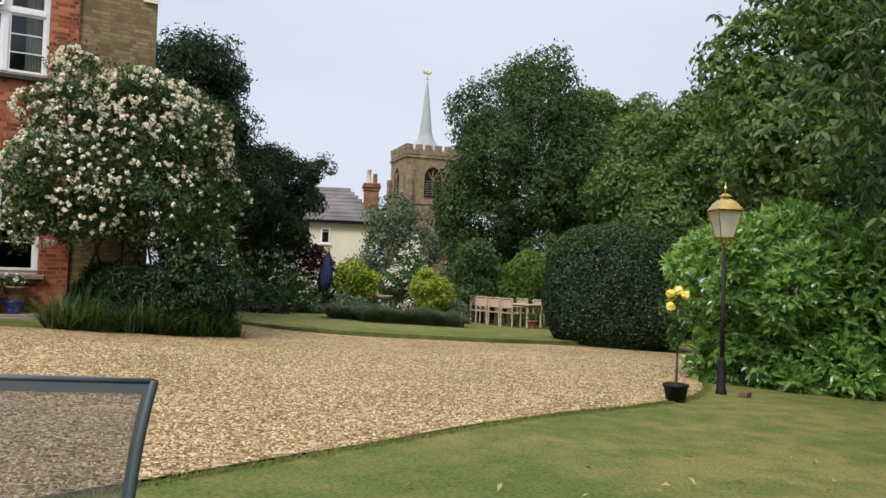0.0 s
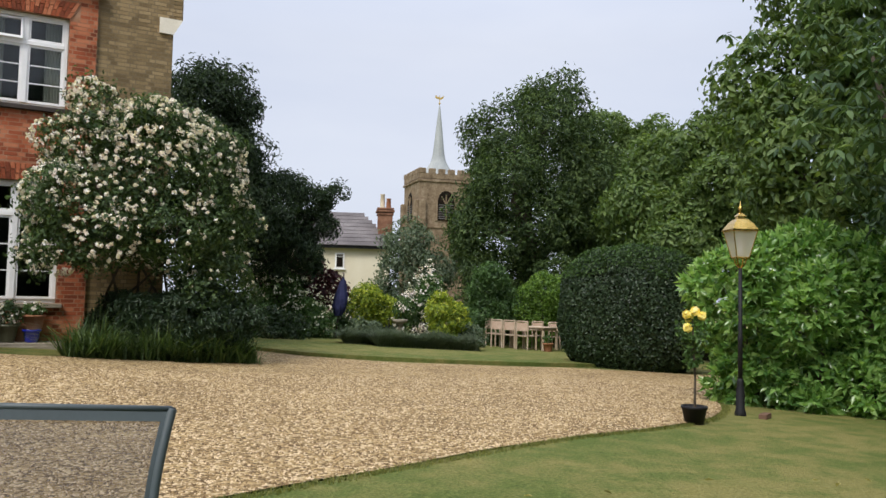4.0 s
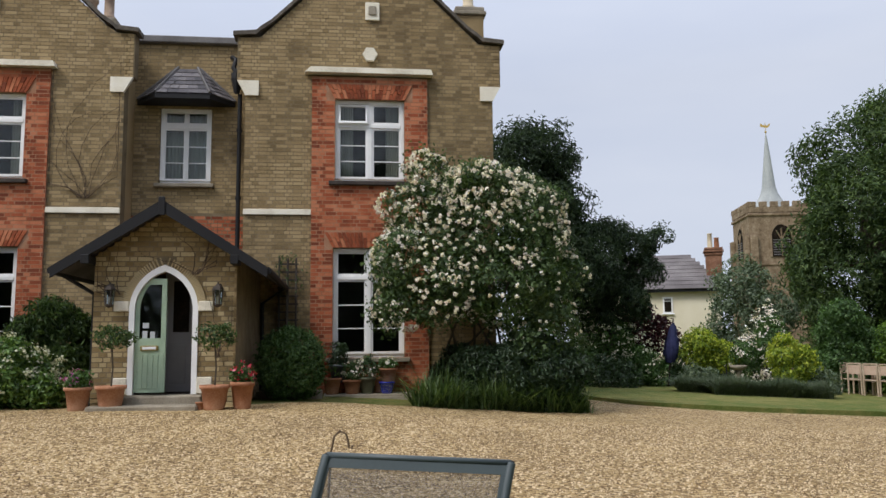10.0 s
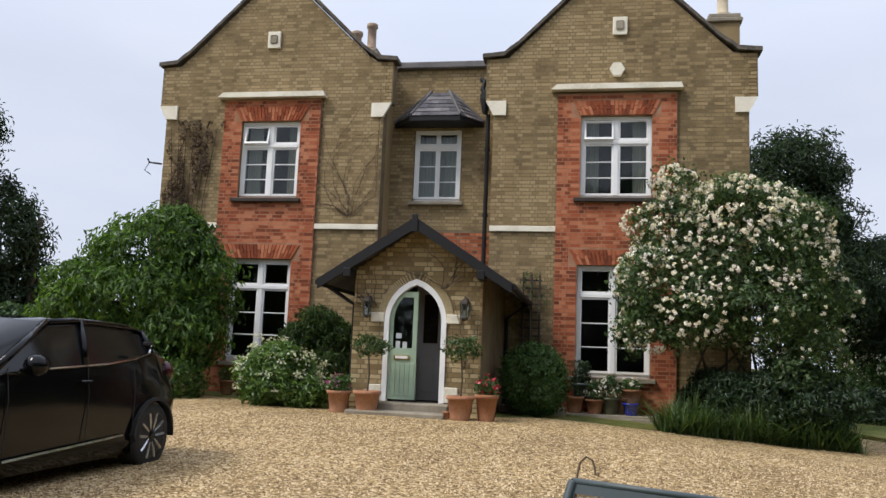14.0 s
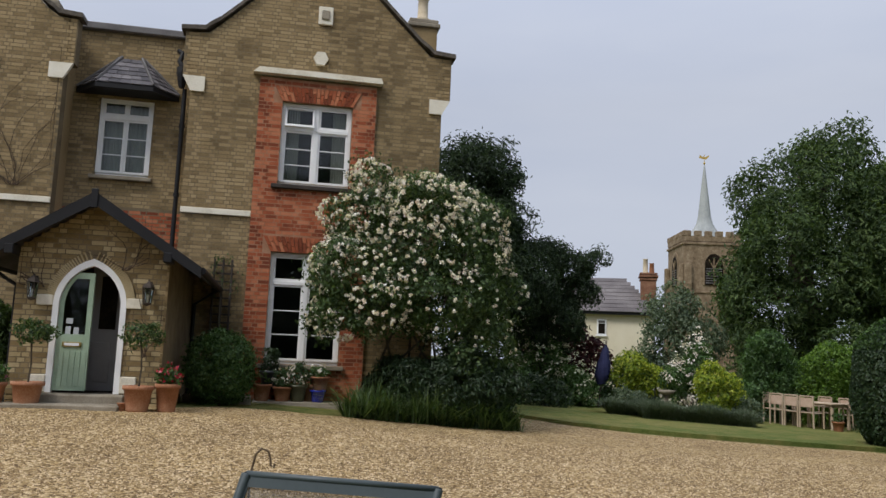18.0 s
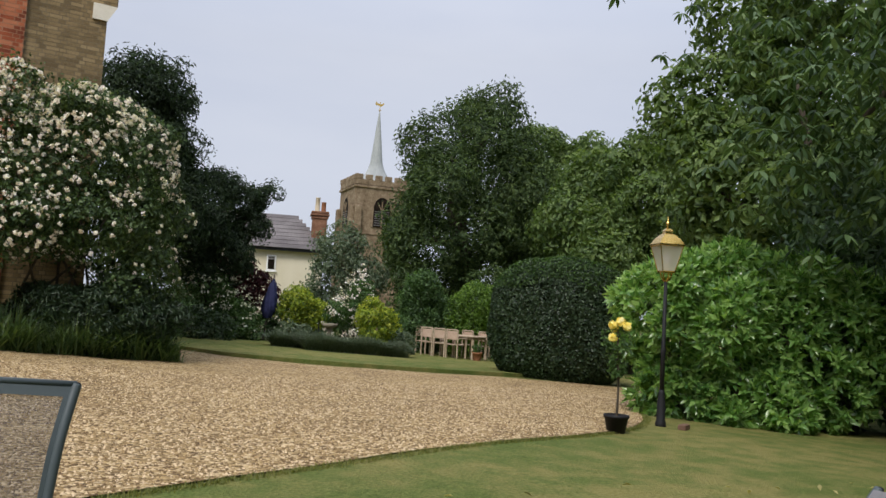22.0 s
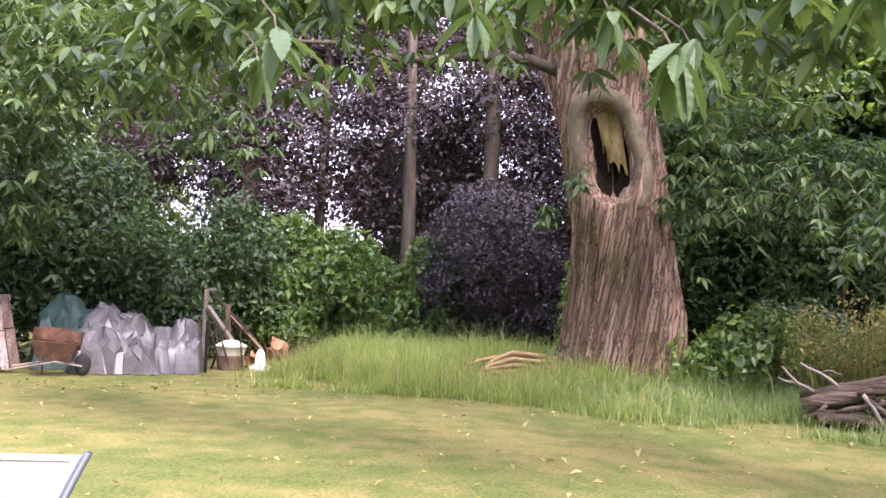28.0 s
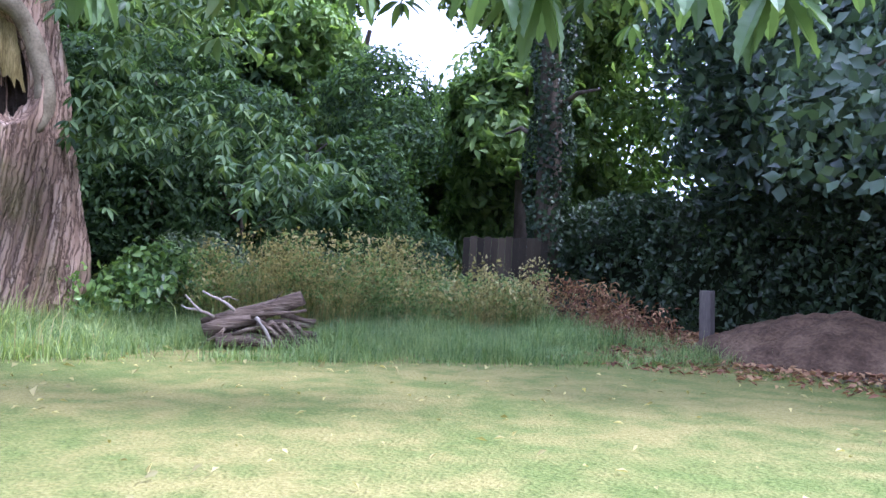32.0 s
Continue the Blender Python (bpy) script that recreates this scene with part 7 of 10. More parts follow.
rng = np.random.default_rng(81)
for x0, y0, x1, y1, hh, nn_ in ((8.8, 21.1, 9.7, 20.8, 0.45, 14000), (9.3, 20.2, 12.0, 19.5, 0.55, 34000)):
    t = thing("lavender_bed", "low grey-green lavender bed on the lawn", "lavender")
    xy, q = bed(rng, x0, y0, x1, y1, hh, nn_)
    z = ground_z(xy[:, 0], xy[:, 1]) + 0.09
    blades(rng, xy, z, 0.52 * np.sqrt(1 - 0.85 * q * q) * (0.85 + 0.15 * np.sin(xy[:, 0] * 5.3)), 0.016, L["lavender"], "foliage", t, 0.9)
t = thing("iris_clump", "clump of strappy leaves below the rambling rose", "border plant")
xy, q = bed(rng, 1.1, 13.5, 4.1, 13.9, 0.36, 2600)
ih = (0.62 - 0.2 * q * q) * (0.45 + 0.75 * rng.uniform(size=len(q))) * (0.75 + 0.5 * np.abs(np.sin(xy[:, 0] * 3.1)))
tuft = np.floor((xy[:, 0] + 0.15 * np.sin(xy[:, 1] * 9)) * 3.2)
for k in np.unique(tuft):
    c = tuft == k
    if c.sum() > 8:
        blades(rng, xy[c], ground_z(xy[c, 0], xy[c, 1]), ih[c], 0.024, L["iris"], "tuft", t, 1.5)

# ---------------------------------------------------------------- lamp post, potted rose
def frosted():
    m, n, l, p = shader("lantern_glass")
    p.inputs["Base Color"].default_value, p.inputs["Roughness"].default_value = (0.72, 0.70, 0.62, 1), 0.25
    tl, tp = n.new("ShaderNodeBsdfTranslucent"), n.new("ShaderNodeBsdfTransparent")
    tl.inputs["Color"].default_value = (0.8, 0.78, 0.7, 1)
    a, b = n.new("ShaderNodeMixShader"), n.new("ShaderNodeMixShader")
    a.inputs[0].default_value, b.inputs[0].default_value = 0.5, 0.35
    l.new(p.outputs["BSDF"], a.inputs[1])
    l.new(tl.outputs["BSDF"], a.inputs[2])
    l.new(a.outputs["Shader"], b.inputs[1])
    l.new(tp.outputs["BSDF"], b.inputs[2])
    l.new(b.outputs["Shader"], n["Material Output"].inputs["Surface"])
    return m


M["lantern_glass"] = frosted()
lp = thing("lamp_post", "black Victorian-style lamp post with a brass-capped lantern", "lamp post", (8.29, 7.08, gz(8.29, 7.08)))
lp.rotation_euler = (0, 0, radians(20))
lp.scale = (0.86, 0.86, 0.922)
smooth(part("base", lathe([(0.085, -0.03), (0.08, 0.05), (0.066, 0.08), (0.058, 0.36), (0.044, 0.42), (0.048, 0.46), (0.032, 0.5)], 12), M["black_paint"], lp))
smooth(part("pole", lathe([(0.034, 0.5), (0.034, 1.0), (0.04, 1.02), (0.04, 1.05), (0.03, 1.08), (0.026, 2.0)], 12), M["black_paint"], lp))
part("bracket", merged(*[tube([(0, 0, 1.98), (0.07 * math.cos(a), 0.07 * math.sin(a), 2.05), (0.095 * math.cos(a), 0.095 * math.sin(a), 2.12)], 0.01, 5) for a in (0.785, 2.356, 3.927, 5.498)]), M["gold"], lp, "brass lantern bracket")
lt = part("lantern", lathe([(0.135, 2.12), (0.14, 2.14), (0.13, 2.15)], 4), M["gold"], lp, "four-sided tapered lantern")
gpane = part("pane", ([(0.13 * math.cos(a), 0.13 * math.sin(a), 2.145) for a in (0, 1.5708, 3.1416, 4.7124)] + [(0.25 * math.cos(a), 0.25 * math.sin(a), 2.5) for a in (0, 1.5708, 3.1416, 4.7124)], [(0, 1, 5, 4), (1, 2, 6, 5), (2, 3, 7, 6), (3, 0, 4, 7)]), M["lantern_glass"], lt, "milky lantern glass")
gpane.visible_shadow = False
for a in (0, 1.5708, 3.1416, 4.7124):
    part("bar", tube([(0.132 * math.cos(a), 0.132 * math.sin(a), 2.14), (0.252 * math.cos(a), 0.252 * math.sin(a), 2.5)], 0.009, 5), M["gold"], lt)
part("rim", lathe([(0.25, 2.49), (0.28, 2.5), (0.28, 2.52), (0.24, 2.525)], 4), M["gold"], lt)
part("cap", lathe([(0.27, 2.52), (0.2, 2.6), (0.12, 2.66), (0.08, 2.67), (0.075, 2.7), (0.1, 2.705), (0.03, 2.75)], 4), M["gold"], lt, "polished brass cap")
smooth(part("finial", lathe([(0.03, 2.74), (0.015, 2.77), (0.035, 2.8), (0.03, 2.83), (0.01, 2.85), (0.004, 2.92)], 10), M["gold"], lt))
smooth(part("bulb", lathe([(0.02, 2.16), (0.025, 2.25), (0.05, 2.33), (0.04, 2.39), (0.01, 2.42)], 10), M["white_paint"], lt))
bk = thing("loose_brick", "weathered red brick lying by the lamp post", "brick", (8.4, 6.8, gz(8.4, 6.8)), 25)
M["old_brick"] = surface("old_brick", (0.09, 0.05, 0.033), (0.16, 0.09, 0.06), (0.24, 0.15, 0.11), 6, 0.9, 0.6, 60)
boxed("brick", (-0.11, 0.11, -0.05, 0.05, 0, 0.065), M["old_brick"], bk)
px_, py_ = 6.9, 6.52
pz = gz(px_, py_)
pr = thing("potted_rose", "standard rose with yellow blooms in a black plastic pot", "potted rose", (px_, py_, pz))
smooth(part("pot", lathe([(0.10, 0.0), (0.135, 0.17), (0.145, 0.17), (0.145, 0.2), (0.13, 0.2), (0.12, 0.16)], 18), M["black_paint"], pr, "black plastic nursery pot"))
part("soil", lathe([(0.12, 0.16), (0.01, 0.18)], 12), M["soil"], pr)
part("stem", tube([(0, 0, 0.15), (0.01, 0, 0.5), (-0.01, 0.01, 0.95), (-0.03, 0, 1.15)], [0.012, 0.011, 0.01, 0.008], 6), M["limb"], pr)
part("stake", tube([(0.03, 0.01, 0.15), (0.03, 0.01, 0.9)], 0.007, 5), M["brown_wood"], pr)
rng = np.random.default_rng(84)
p, n = crown_points(rng, [(-0.04, 0, 1.0, 0.13, 0.13, 0.2), (-0.02, 0, 0.72, 0.08, 0.08, 0.14)], 60, 6, 0.03, 0.2, 0.3)
leaf_mesh("foliage", rng, p, n, 0.06, L["green"], pr)
for bx, by, bz_ in ((-0.02, -0.02, 1.24), (-0.10, 0.02, 1.2), (0.03, -0.08, 1.19), (-0.04, 0.05, 1.16), (-0.14, -0.03, 1.06)):
    pts = unit(rng.normal(size=(34, 3)))
    leaf_mesh("bloom", rng, pts * 0.04 + np.array([bx, by, bz_]), pts, 0.05, L["yellow_petal"], pr, aspect=0.95, droop=0, turn=0.25)

# ---------------------------------------------------------------- plants and pots by the house
boxed_ledge = thing("plant_ledge", "low paved ledge for pots below the window", "ledge")
boxed("slab", (-0.42, 1.25, 15.2, 15.92, 0.0, 0.16), M["concrete"], boxed_ledge)
boxed("slab", (-0.42, 1.25, 15.1, 15.2, 0.0, 0.12), M["concrete"], boxed_ledge)
for k in range(5):
    part("kerb_stone", box(bmesh.new(), -1.85 + 0.29 * k, -1.58 + 0.29 * k, 14.55, 14.7, -0.05, 0.13 + gz(-1.5, 14), bevel=0.02), M["concrete"], boxed_ledge)
M["blue_glaze"] = plain("blue_glaze", (0.015, 0.025, 0.30), 0.12, 0.0, 0.6, 0.6)
M["dark_glaze"] = plain("dark_glaze", (0.05, 0.055, 0.065), 0.35)
M["olive_glaze"] = plain("olive_glaze", (0.09, 0.09, 0.05), 0.4)
PL = 0.16
plant_pot(-0.27, 15.5, PL, 0.17, 0.3, M["terracotta"], "terracotta pot on the ledge", n=20, seed=11)
plant_pot(-0.16, 15.7, PL + 0.2, 0.17, 0.34, M["dark_glaze"], "dark glazed pot with a small round box bush", "hedge", None, 12, 0.42, 110)
plant_pot(0.1, 15.5, PL, 0.17, 0.26, M["terracotta"], "terracotta pot with white bedding flowers", "shade", "white_petal", 13, 0.32, 90)
plant_pot(0.38, 15.55, PL, 0.17, 0.3, M["olive_glaze"], "olive glazed pot with dark leafy plant", "shade", "white_petal", 14, 0.42, 90)
plant_pot(0.75, 15.5, PL, 0.15, 0.22, M["blue_glaze"], "round cobalt blue glazed pot", n=0, seed=15)
plant_pot(0.78, 15.72, PL + 0.2, 0.18, 0.26, M["terracotta"], "terracotta pot with white flowers on an upturned pot", "green", "white_petal", 16, 0.2, 60)
plant_pot(0.6, 15.78, PL, 0.15, 0.3, M["terracotta"], "plain terracotta pot behind the others", n=30, seed=17)
plant_pot(-3.78, 12.2, gz(-3.78, 12.2), 0.18, 0.34, M["terracotta"], "terracotta pot with purple petunias by the porch", "green", "pink_petal", 18, 0.24, 80)
plant_pot(-1.5, 12.2, gz(-1.5, 12.2), 0.17, 0.4, M["terracotta"], "tall terracotta pot with pink and red flowers by the porch", "green", "red_petal", 19, 0.24, 80)
plant_pot(-2.08, 12.1, gz(-2.08, 12.1), 0.06, 0.12, M["terracotta"], "tiny terracotta pot on the step edge", n=0, seed=20)
for k, x in enumerate((-7.0, -6.65, -6.35)):
    plant_pot(x, 15.2, gz(x, 15.2), 0.16, 0.28, M["terracotta"], "terracotta pot below the wing window", "green", None, 21 + k, 0.3, 50)


def standard_bush(x, y, seed):
    rng = np.random.default_rng(seed)
    z = gz(x, y)
    t = thing("standard_bay_tree", "lollipop standard shrub in a pale terracotta pot", "potted tree", (x, y, z), group="standards by the door")
    smooth(part("pot", lathe([(0.14, 0), (0.15, 0.04), (0.19, 0.30), (0.215, 0.31), (0.215, 0.36), (0.19, 0.36), (0.18, 0.32)], 20), M["terracotta"], t))
    part("soil", lathe([(0.18, 0.31), (0.01, 0.33)], 14), M["soil"], t)
    part("stem", tube([(0, 0, 0.3), (0.015, 0.01, 0.6), (-0.01, 0, 0.95)], [0.014, 0.012, 0.012], 6), M["limb"], t)
    p, n = crown_points(rng, [(0, 0, 1.05, 0.22, 0.22, 0.15), (-0.12, 0, 1.08, 0.14, 0.14, 0.12), (0.13, 0, 1.04, 0.14, 0.14, 0.12)], 90, 7, 0.035, 0.3, 0.3)
    leaf_mesh("crown", rng, p, n, 0.065, L["rose"], t, aspect=0.4)


standard_bush(-3.32, 12.15, 30)
standard_bush(-1.88, 12.12, 31)
shrub("topiary_ball", "clipped dark green ball of box beside the porch", [(-0.95, 14.15, 0.75, 0.55, 0.52, 0.62)], "green", 91, 1500, 8, 0.045, 0.055, lump=0.03, inner=0.2, category="topiary", dome=0)
shrub("hydrangea", "white-flowering hydrangea bush by the drive", [(-4.95, 12.85, 0.6, 0.58, 0.5, 0.5), (-5.3, 12.9, 0.7, 0.35, 0.4, 0.45), (-4.55, 12.8, 0.45, 0.3, 0.35, 0.3)], "undergreen", 92, 1000, 10, 0.08, 0.08, flowers=("cream_petal", 130, 12, 0.04, 0.042), dome=0.15)
shrub("tall_shrub", "upright dark green shrub below the wing window", [(-4.9, 14.4, 1.15, 0.42, 0.45, 0.85), (-5.35, 14.5, 0.95, 0.4, 0.45, 0.7), (-4.6, 14.3, 0.8, 0.35, 0.4, 0.8)], "rose", 93, 900, 11, 0.09, 0.13, aspect=0.16, droop=-0.9, dome=0.18)
shrub("low_shrub", "low green shrub beneath the wisteria", [(-7.9, 13.2, 0.5, 0.7, 0.5, 0.55), (-7.2, 13.4, 0.45, 0.5, 0.4, 0.5), (-8.6, 13.2, 0.45, 0.6, 0.5, 0.5)], "wisteria", 94, 700, 10, 0.08, 0.08)
shrub("trellis_climber", "thin climber on the wall trellis", [(-1.15, 15.85, 2.4, 0.18, 0.08, 0.35)], "rose", 95, 26, 7, 0.05, 0.06)

# ---------------------------------------------------------------- parked car
M["car_paint"] = plain("car_paint", (0.004, 0.004, 0.005), 0.06, 0.0, 0.25, 0.0)
M["car_glass"] = plain("car_glass", (0.008, 0.009, 0.01), 0.03, 0.0, 0.28)
M["tyre"] = surface("tyre", (0.012, 0.012, 0.012), (0.02, 0.02, 0.02), (0.035, 0.034, 0.032), 6, 0.85, 0.3, 60)
M["chrome"] = plain("chrome", (0.7, 0.7, 0.7), 0.15, 1.0)
M["alloy"] = plain("alloy", (0.5, 0.5, 0.5), 0.3, 0.9)
M["red_lens"] = plain("red_lens", (0.05, 0.006, 0.006), 0.12)
CX, CY0 = -5.05, 4.04
car = thing("car", "glossy black five-door hatchback parked on the gravel", "car", (CX, CY0, gz(CX, 6.5) - 0.03), 0.0)
#        s, sill, sill half-width, side half-width, belt height, belt half-width, roof height, roof half-width
ST = [(0.00, 0.30, 0.55, 0.60, 0.62, 0.55, 0.66, 0.40), (0.12, 0.20, 0.74, 0.80, 0.70, 0.74, 0.76, 0.58), (0.45, 0.18, 0.82, 0.865, 0.80, 0.80, 0.90, 0.62), (0.95, 0.18, 0.84, 0.87, 0.90, 0.83, 1.00, 0.68),
      (1.25, 0.18, 0.84, 0.87, 0.935, 0.835, 1.07, 0.68), (1.60, 0.18, 0.84, 0.87, 0.95, 0.835, 1.22, 0.72), (1.95, 0.18, 0.84, 0.87, 0.965, 0.835, 1.335, 0.67), (2.30, 0.18, 0.84, 0.87, 0.98, 0.83, 1.36, 0.665), (2.75, 0.18, 0.84, 0.875, 1.0, 0.82, 1.355, 0.66),
      (3.15, 0.18, 0.84, 0.88, 1.03, 0.80, 1.34, 0.65), (3.50, 0.18, 0.84, 0.885, 1.08, 0.77, 1.30, 0.63), (3.75, 0.24, 0.82, 0.86, 1.04, 0.74, 1.20, 0.60), (3.95, 0.32, 0.76, 0.80, 0.92, 0.70, 0.97, 0.56), (4.05, 0.36, 0.70, 0.74, 0.80, 0.62, 0.84, 0.50)]


def car_ring(q):
    s, zs, ws, wb, zb, wbelt, zr, wr = q
    pts = [(ws, zs), (wb - 0.02, zs + 0.14), (wb, zs + (zb - zs) * 0.62), (wbelt + 0.015, zb), (wr + (wbelt - wr) * 0.12, zr - (zr - zb) * 0.14), (wr, zr), (wr * 0.5, zr + 0.025), (0, zr + 0.032)]
    return [(x, s, z) for x, z in pts] + [(-x, s, z) for x, z in reversed(pts[:-1])]


rings = [car_ring(q) for q in ST]
K = len(rings[0])
glassy = {}
bodyf, verts = [], [v for r in rings for v in r]
for i in range(len(rings) - 1):
    s0, s1 = ST[i][0], ST[i + 1][0]
    for k in range(K - 1):
        f = (i * K + k, i * K + k + 1, (i + 1) * K + k + 1, (i + 1) * K + k)
        kk = min(k, K - 2 - k)
        if kk == 3 and 1.25 <= s0 and s1 <= 3.5:
            glassy.setdefault("side" + ("a" if k < 7 else "b") + ("f" if s1 <= 2.3 else "r"), []).append(f)
        elif kk in (5, 6, 4) and 1.25 <= s0 and s1 <= 1.95:
            glassy.setdefault("screen", []).append(f)
        elif kk in (5, 6) and 3.5 <= s0 and s1 <= 3.95:
            glassy.setdefault("rear", []).append(f)
        else:
            bodyf.append(f)
bodyf += [tuple(range(K)), tuple((len(rings) - 1) * K + k for k in reversed(range(K)))] + [(i * K, (i + 1) * K, (i + 1) * K + K - 1, i * K + K - 1) for i in range(len(rings) - 1)]
smooth(part("body", (verts, bodyf), M["car_paint"], car))
for key, fs in glassy.items():
    used = sorted({i for f in fs for i in f})
    mp = {i: j for j, i in enumerate(used)}
    smooth(part("windscreen" if key == "screen" else "rear_window" if key == "rear" else "side_window", ([verts[i] for i in used], [tuple(mp[i] for i in f) for f in fs]), M["car_glass"], car, "dark car window glass"))


def car_wheel(x, s, side):
    w = smooth(part("wheel", lathe([(0.20, -0.1), (0.30, -0.1), (0.318, -0.07), (0.318, 0.07), (0.30, 0.1), (0.225, 0.1)], 32, Matrix.Translation((x, s, 0.315)) @ Matrix.Rotation(radians(90 * side), 4, 'Y')), M["tyre"], car, "tyre on an alloy wheel"))
    mm = Matrix.Translation((x, s, 0.315)) @ Matrix.Rotation(radians(90 * side), 4, 'Y')
    part("rim", merged(([mm @ v for v in lathe([(0.225, 0.06), (0.232, 0.102), (0.222, 0.102), (0.212, 0.06)], 28)[0]], lathe([(0.225, 0.06), (0.232, 0.102), (0.222, 0.102), (0.212, 0.06)], 28)[1]), lathe([(0.21, 0.03), (0.21, 0.035)], 20, mm)), M["car_paint"], w)
    for k in range(5):
        a = radians(72 * k)
        for off in (-0.2, 0.2):
            c0, c1 = a + off * 1.6, a + off * 0.9
            part("spoke", tube([mm @ Vector((0.045 * math.cos(a + off), 0.045 * math.sin(a + off), 0.085)), mm @ Vector((0.13 * math.cos(c0), 0.13 * math.sin(c0), 0.1)), mm @ Vector((0.22 * math.cos(c1 + off * 0.8), 0.22 * math.sin(c1 + off * 0.8), 0.1))], 0.014, 5), M["alloy"], w, "silver alloy spoke")
    part("hub", lathe([(0.045, 0.05), (0.045, 0.1), (0.02, 0.108)], 12, mm), M["car_paint"], w)
    # dark wheel arch above the tyre
    arch = [((0.365 if j else 0.335) * math.cos(radians(t_)), (0.365 if j else 0.335) * math.sin(radians(t_))) for j in (1, 0) for t_ in (range(-5, 186, 12) if j else range(185, -6, -12))]
    v, f = prism([(p_[0], p_[1]) for p_ in arch], -0.03, 0.03)
    part("wheel_arch", ([Vector((x + side * 0.0 + (0.10 * side) + q[1] * 1.0, s + q[0], 0.315 + q[2])) for q in v], f), M["tyre"], car)


for s_ in (0.82, 3.41):
    for sd in (-1, 1):
        car_wheel(sd * 0.78, s_, sd)
for sd in (-1, 1):
    part("trim_strip", tube([(sd * 0.858, 1.1, 0.925), (sd * 0.852, 1.9, 0.972), (sd * 0.846, 2.6, 1.0), (sd * 0.825, 3.1, 1.045), (sd * 0.80, 3.38, 1.10), (sd * 0.745, 3.5, 1.17)], 0.010, 5), M["chrome"], car, "chrome window trim")
    part("sill_strip", tube([(sd * 0.872, 1.35, 0.30), (sd * 0.875, 2.9, 0.36)], 0.014, 5), M["chrome"], car, "chrome sill strip")
    mr = smooth(part("door_mirror", lathe([(0.02, -0.09), (0.07, -0.07), (0.085, 0.0), (0.07, 0.06), (0.02, 0.08)], 12, Matrix.Translation((sd * 0.97, 1.5, 1.0)) @ Matrix.Rotation(radians(90), 4, 'X')), M["car_paint"], car, "black door mirror"))
    part("arm", tube([(sd * 0.83, 1.5, 0.95), (sd * 0.95, 1.5, 0.97)], 0.02, 6), M["car_paint"], mr)
    for s0, z0 in ((2.2, 0.84), (3.12, 1.18)):
        boxed("door_handle", (*sorted((sd * 0.87, sd * 0.895)), s0, s0 + 0.16, z0, z0 + 0.03), M["car_paint"] if s0 < 3 else M["tyre"], car)
    for nm, pts in (("front_pillar", [(0.838, 1.2, 0.945), (0.765, 1.6, 1.16), (0.672, 1.97, 1.335)]), ("roof_rail", [(0.672, 1.97, 1.335), (0.667, 2.3, 1.36), (0.662, 2.75, 1.355), (0.652, 3.15, 1.34), (0.632, 3.5, 1.30)]), ("middle_pillar", [(0.835, 2.3, 0.985), (0.765, 2.36, 1.17), (0.667, 2.42, 1.355)]), ("rear_pillar", [(0.775, 3.46, 1.085), (0.72, 3.46, 1.19), (0.635, 3.46, 1.30)])):
        smooth(part(nm, tube([(sd * a, b, c + 0.004) for a, b, c in pts], 0.032 if "rail" not in nm else 0.024, 7), M["car_paint"], car))
    for s0 in (1.35, 2.33, 3.05):
        part("door_seam", tube([(sd * 0.878, s0, 0.36), (sd * 0.882, s0, 0.75), (sd * 0.848, s0, 0.98)], 0.004, 4), M["tyre"], car)
    smooth(part("rear_lamp", lathe([(0.01, -0.1), (0.06, -0.08), (0.075, 0.03), (0.02, 0.1)], 10, Matrix.Translation((sd * 0.73, 3.86, 0.92))), M["red_lens"], car, "dark red rear lamp"))
    smooth(part("headlamp", lathe([(0.01, -0.12), (0.07, -0.06), (0.08, 0.05), (0.02, 0.13)], 10, Matrix.Translation((sd * 0.66, 0.2, 0.68))), M["car_glass"], car))
boxed("rear_bumper", (-0.72, 0.72, 3.9, 4.08, 0.3, 0.55), M["car_paint"], car, bevel=0.05)
boxed("tax_sticker", (0.38, 0.5, 1.42, 1.43, 1.16, 1.22), M["white_paint"], car, "small pale sticker on the windscreen", bevel=0)

# ---------------------------------------------------------------- garden recliners


def sling_material(name, colour, see):
    m, n, l, p = shader(name)
    p.inputs["Base Color"].default_value = rgb(colour)
    p.inputs["Roughness"].default_value = 0.6
    tc, wv = n.new("ShaderNodeTexCoord"), n.new("ShaderNodeTexNoise")
    wv.inputs["Scale"].default_value, wv.inputs["Detail"].default_value = 140, 3
    l.new(tc.outputs["Object"], wv.inputs["Vector"])
    bp = n.new("ShaderNodeBump")
    bp.inputs["Strength"].default_value, bp.inputs["Distance"].default_value = 0.4, 0.002
    l.new(wv.outputs["Fac"], bp.inputs["Height"])
    l.new(bp.outputs["Normal"], p.inputs["Normal"])
    big = n.new("ShaderNodeTexNoise")
    big.inputs["Scale"].default_value = 7
    l.new(tc.outputs["Object"], big.inputs["Vector"])
    r = ramp_node(n, [(0.3, [c * 0.93 for c in colour]), (0.7, [min(c * 1.06, 1) for c in colour])])
    l.new(big.outputs["Fac"], r.inputs["Fac"])
    l.new(r.outputs["Color"], p.inputs["Base Color"])
    tr, ms = n.new("ShaderNodeBsdfTransparent"), n.new("ShaderNodeMixShader")
    ms.inputs[0].default_value = see
    l.new(p.outputs["BSDF"], ms.inputs[1])
    l.new(tr.outputs["BSDF"], ms.inputs[2])
    l.new(ms.outputs["Shader"], n["Material Output"].inputs["Surface"])
    return m


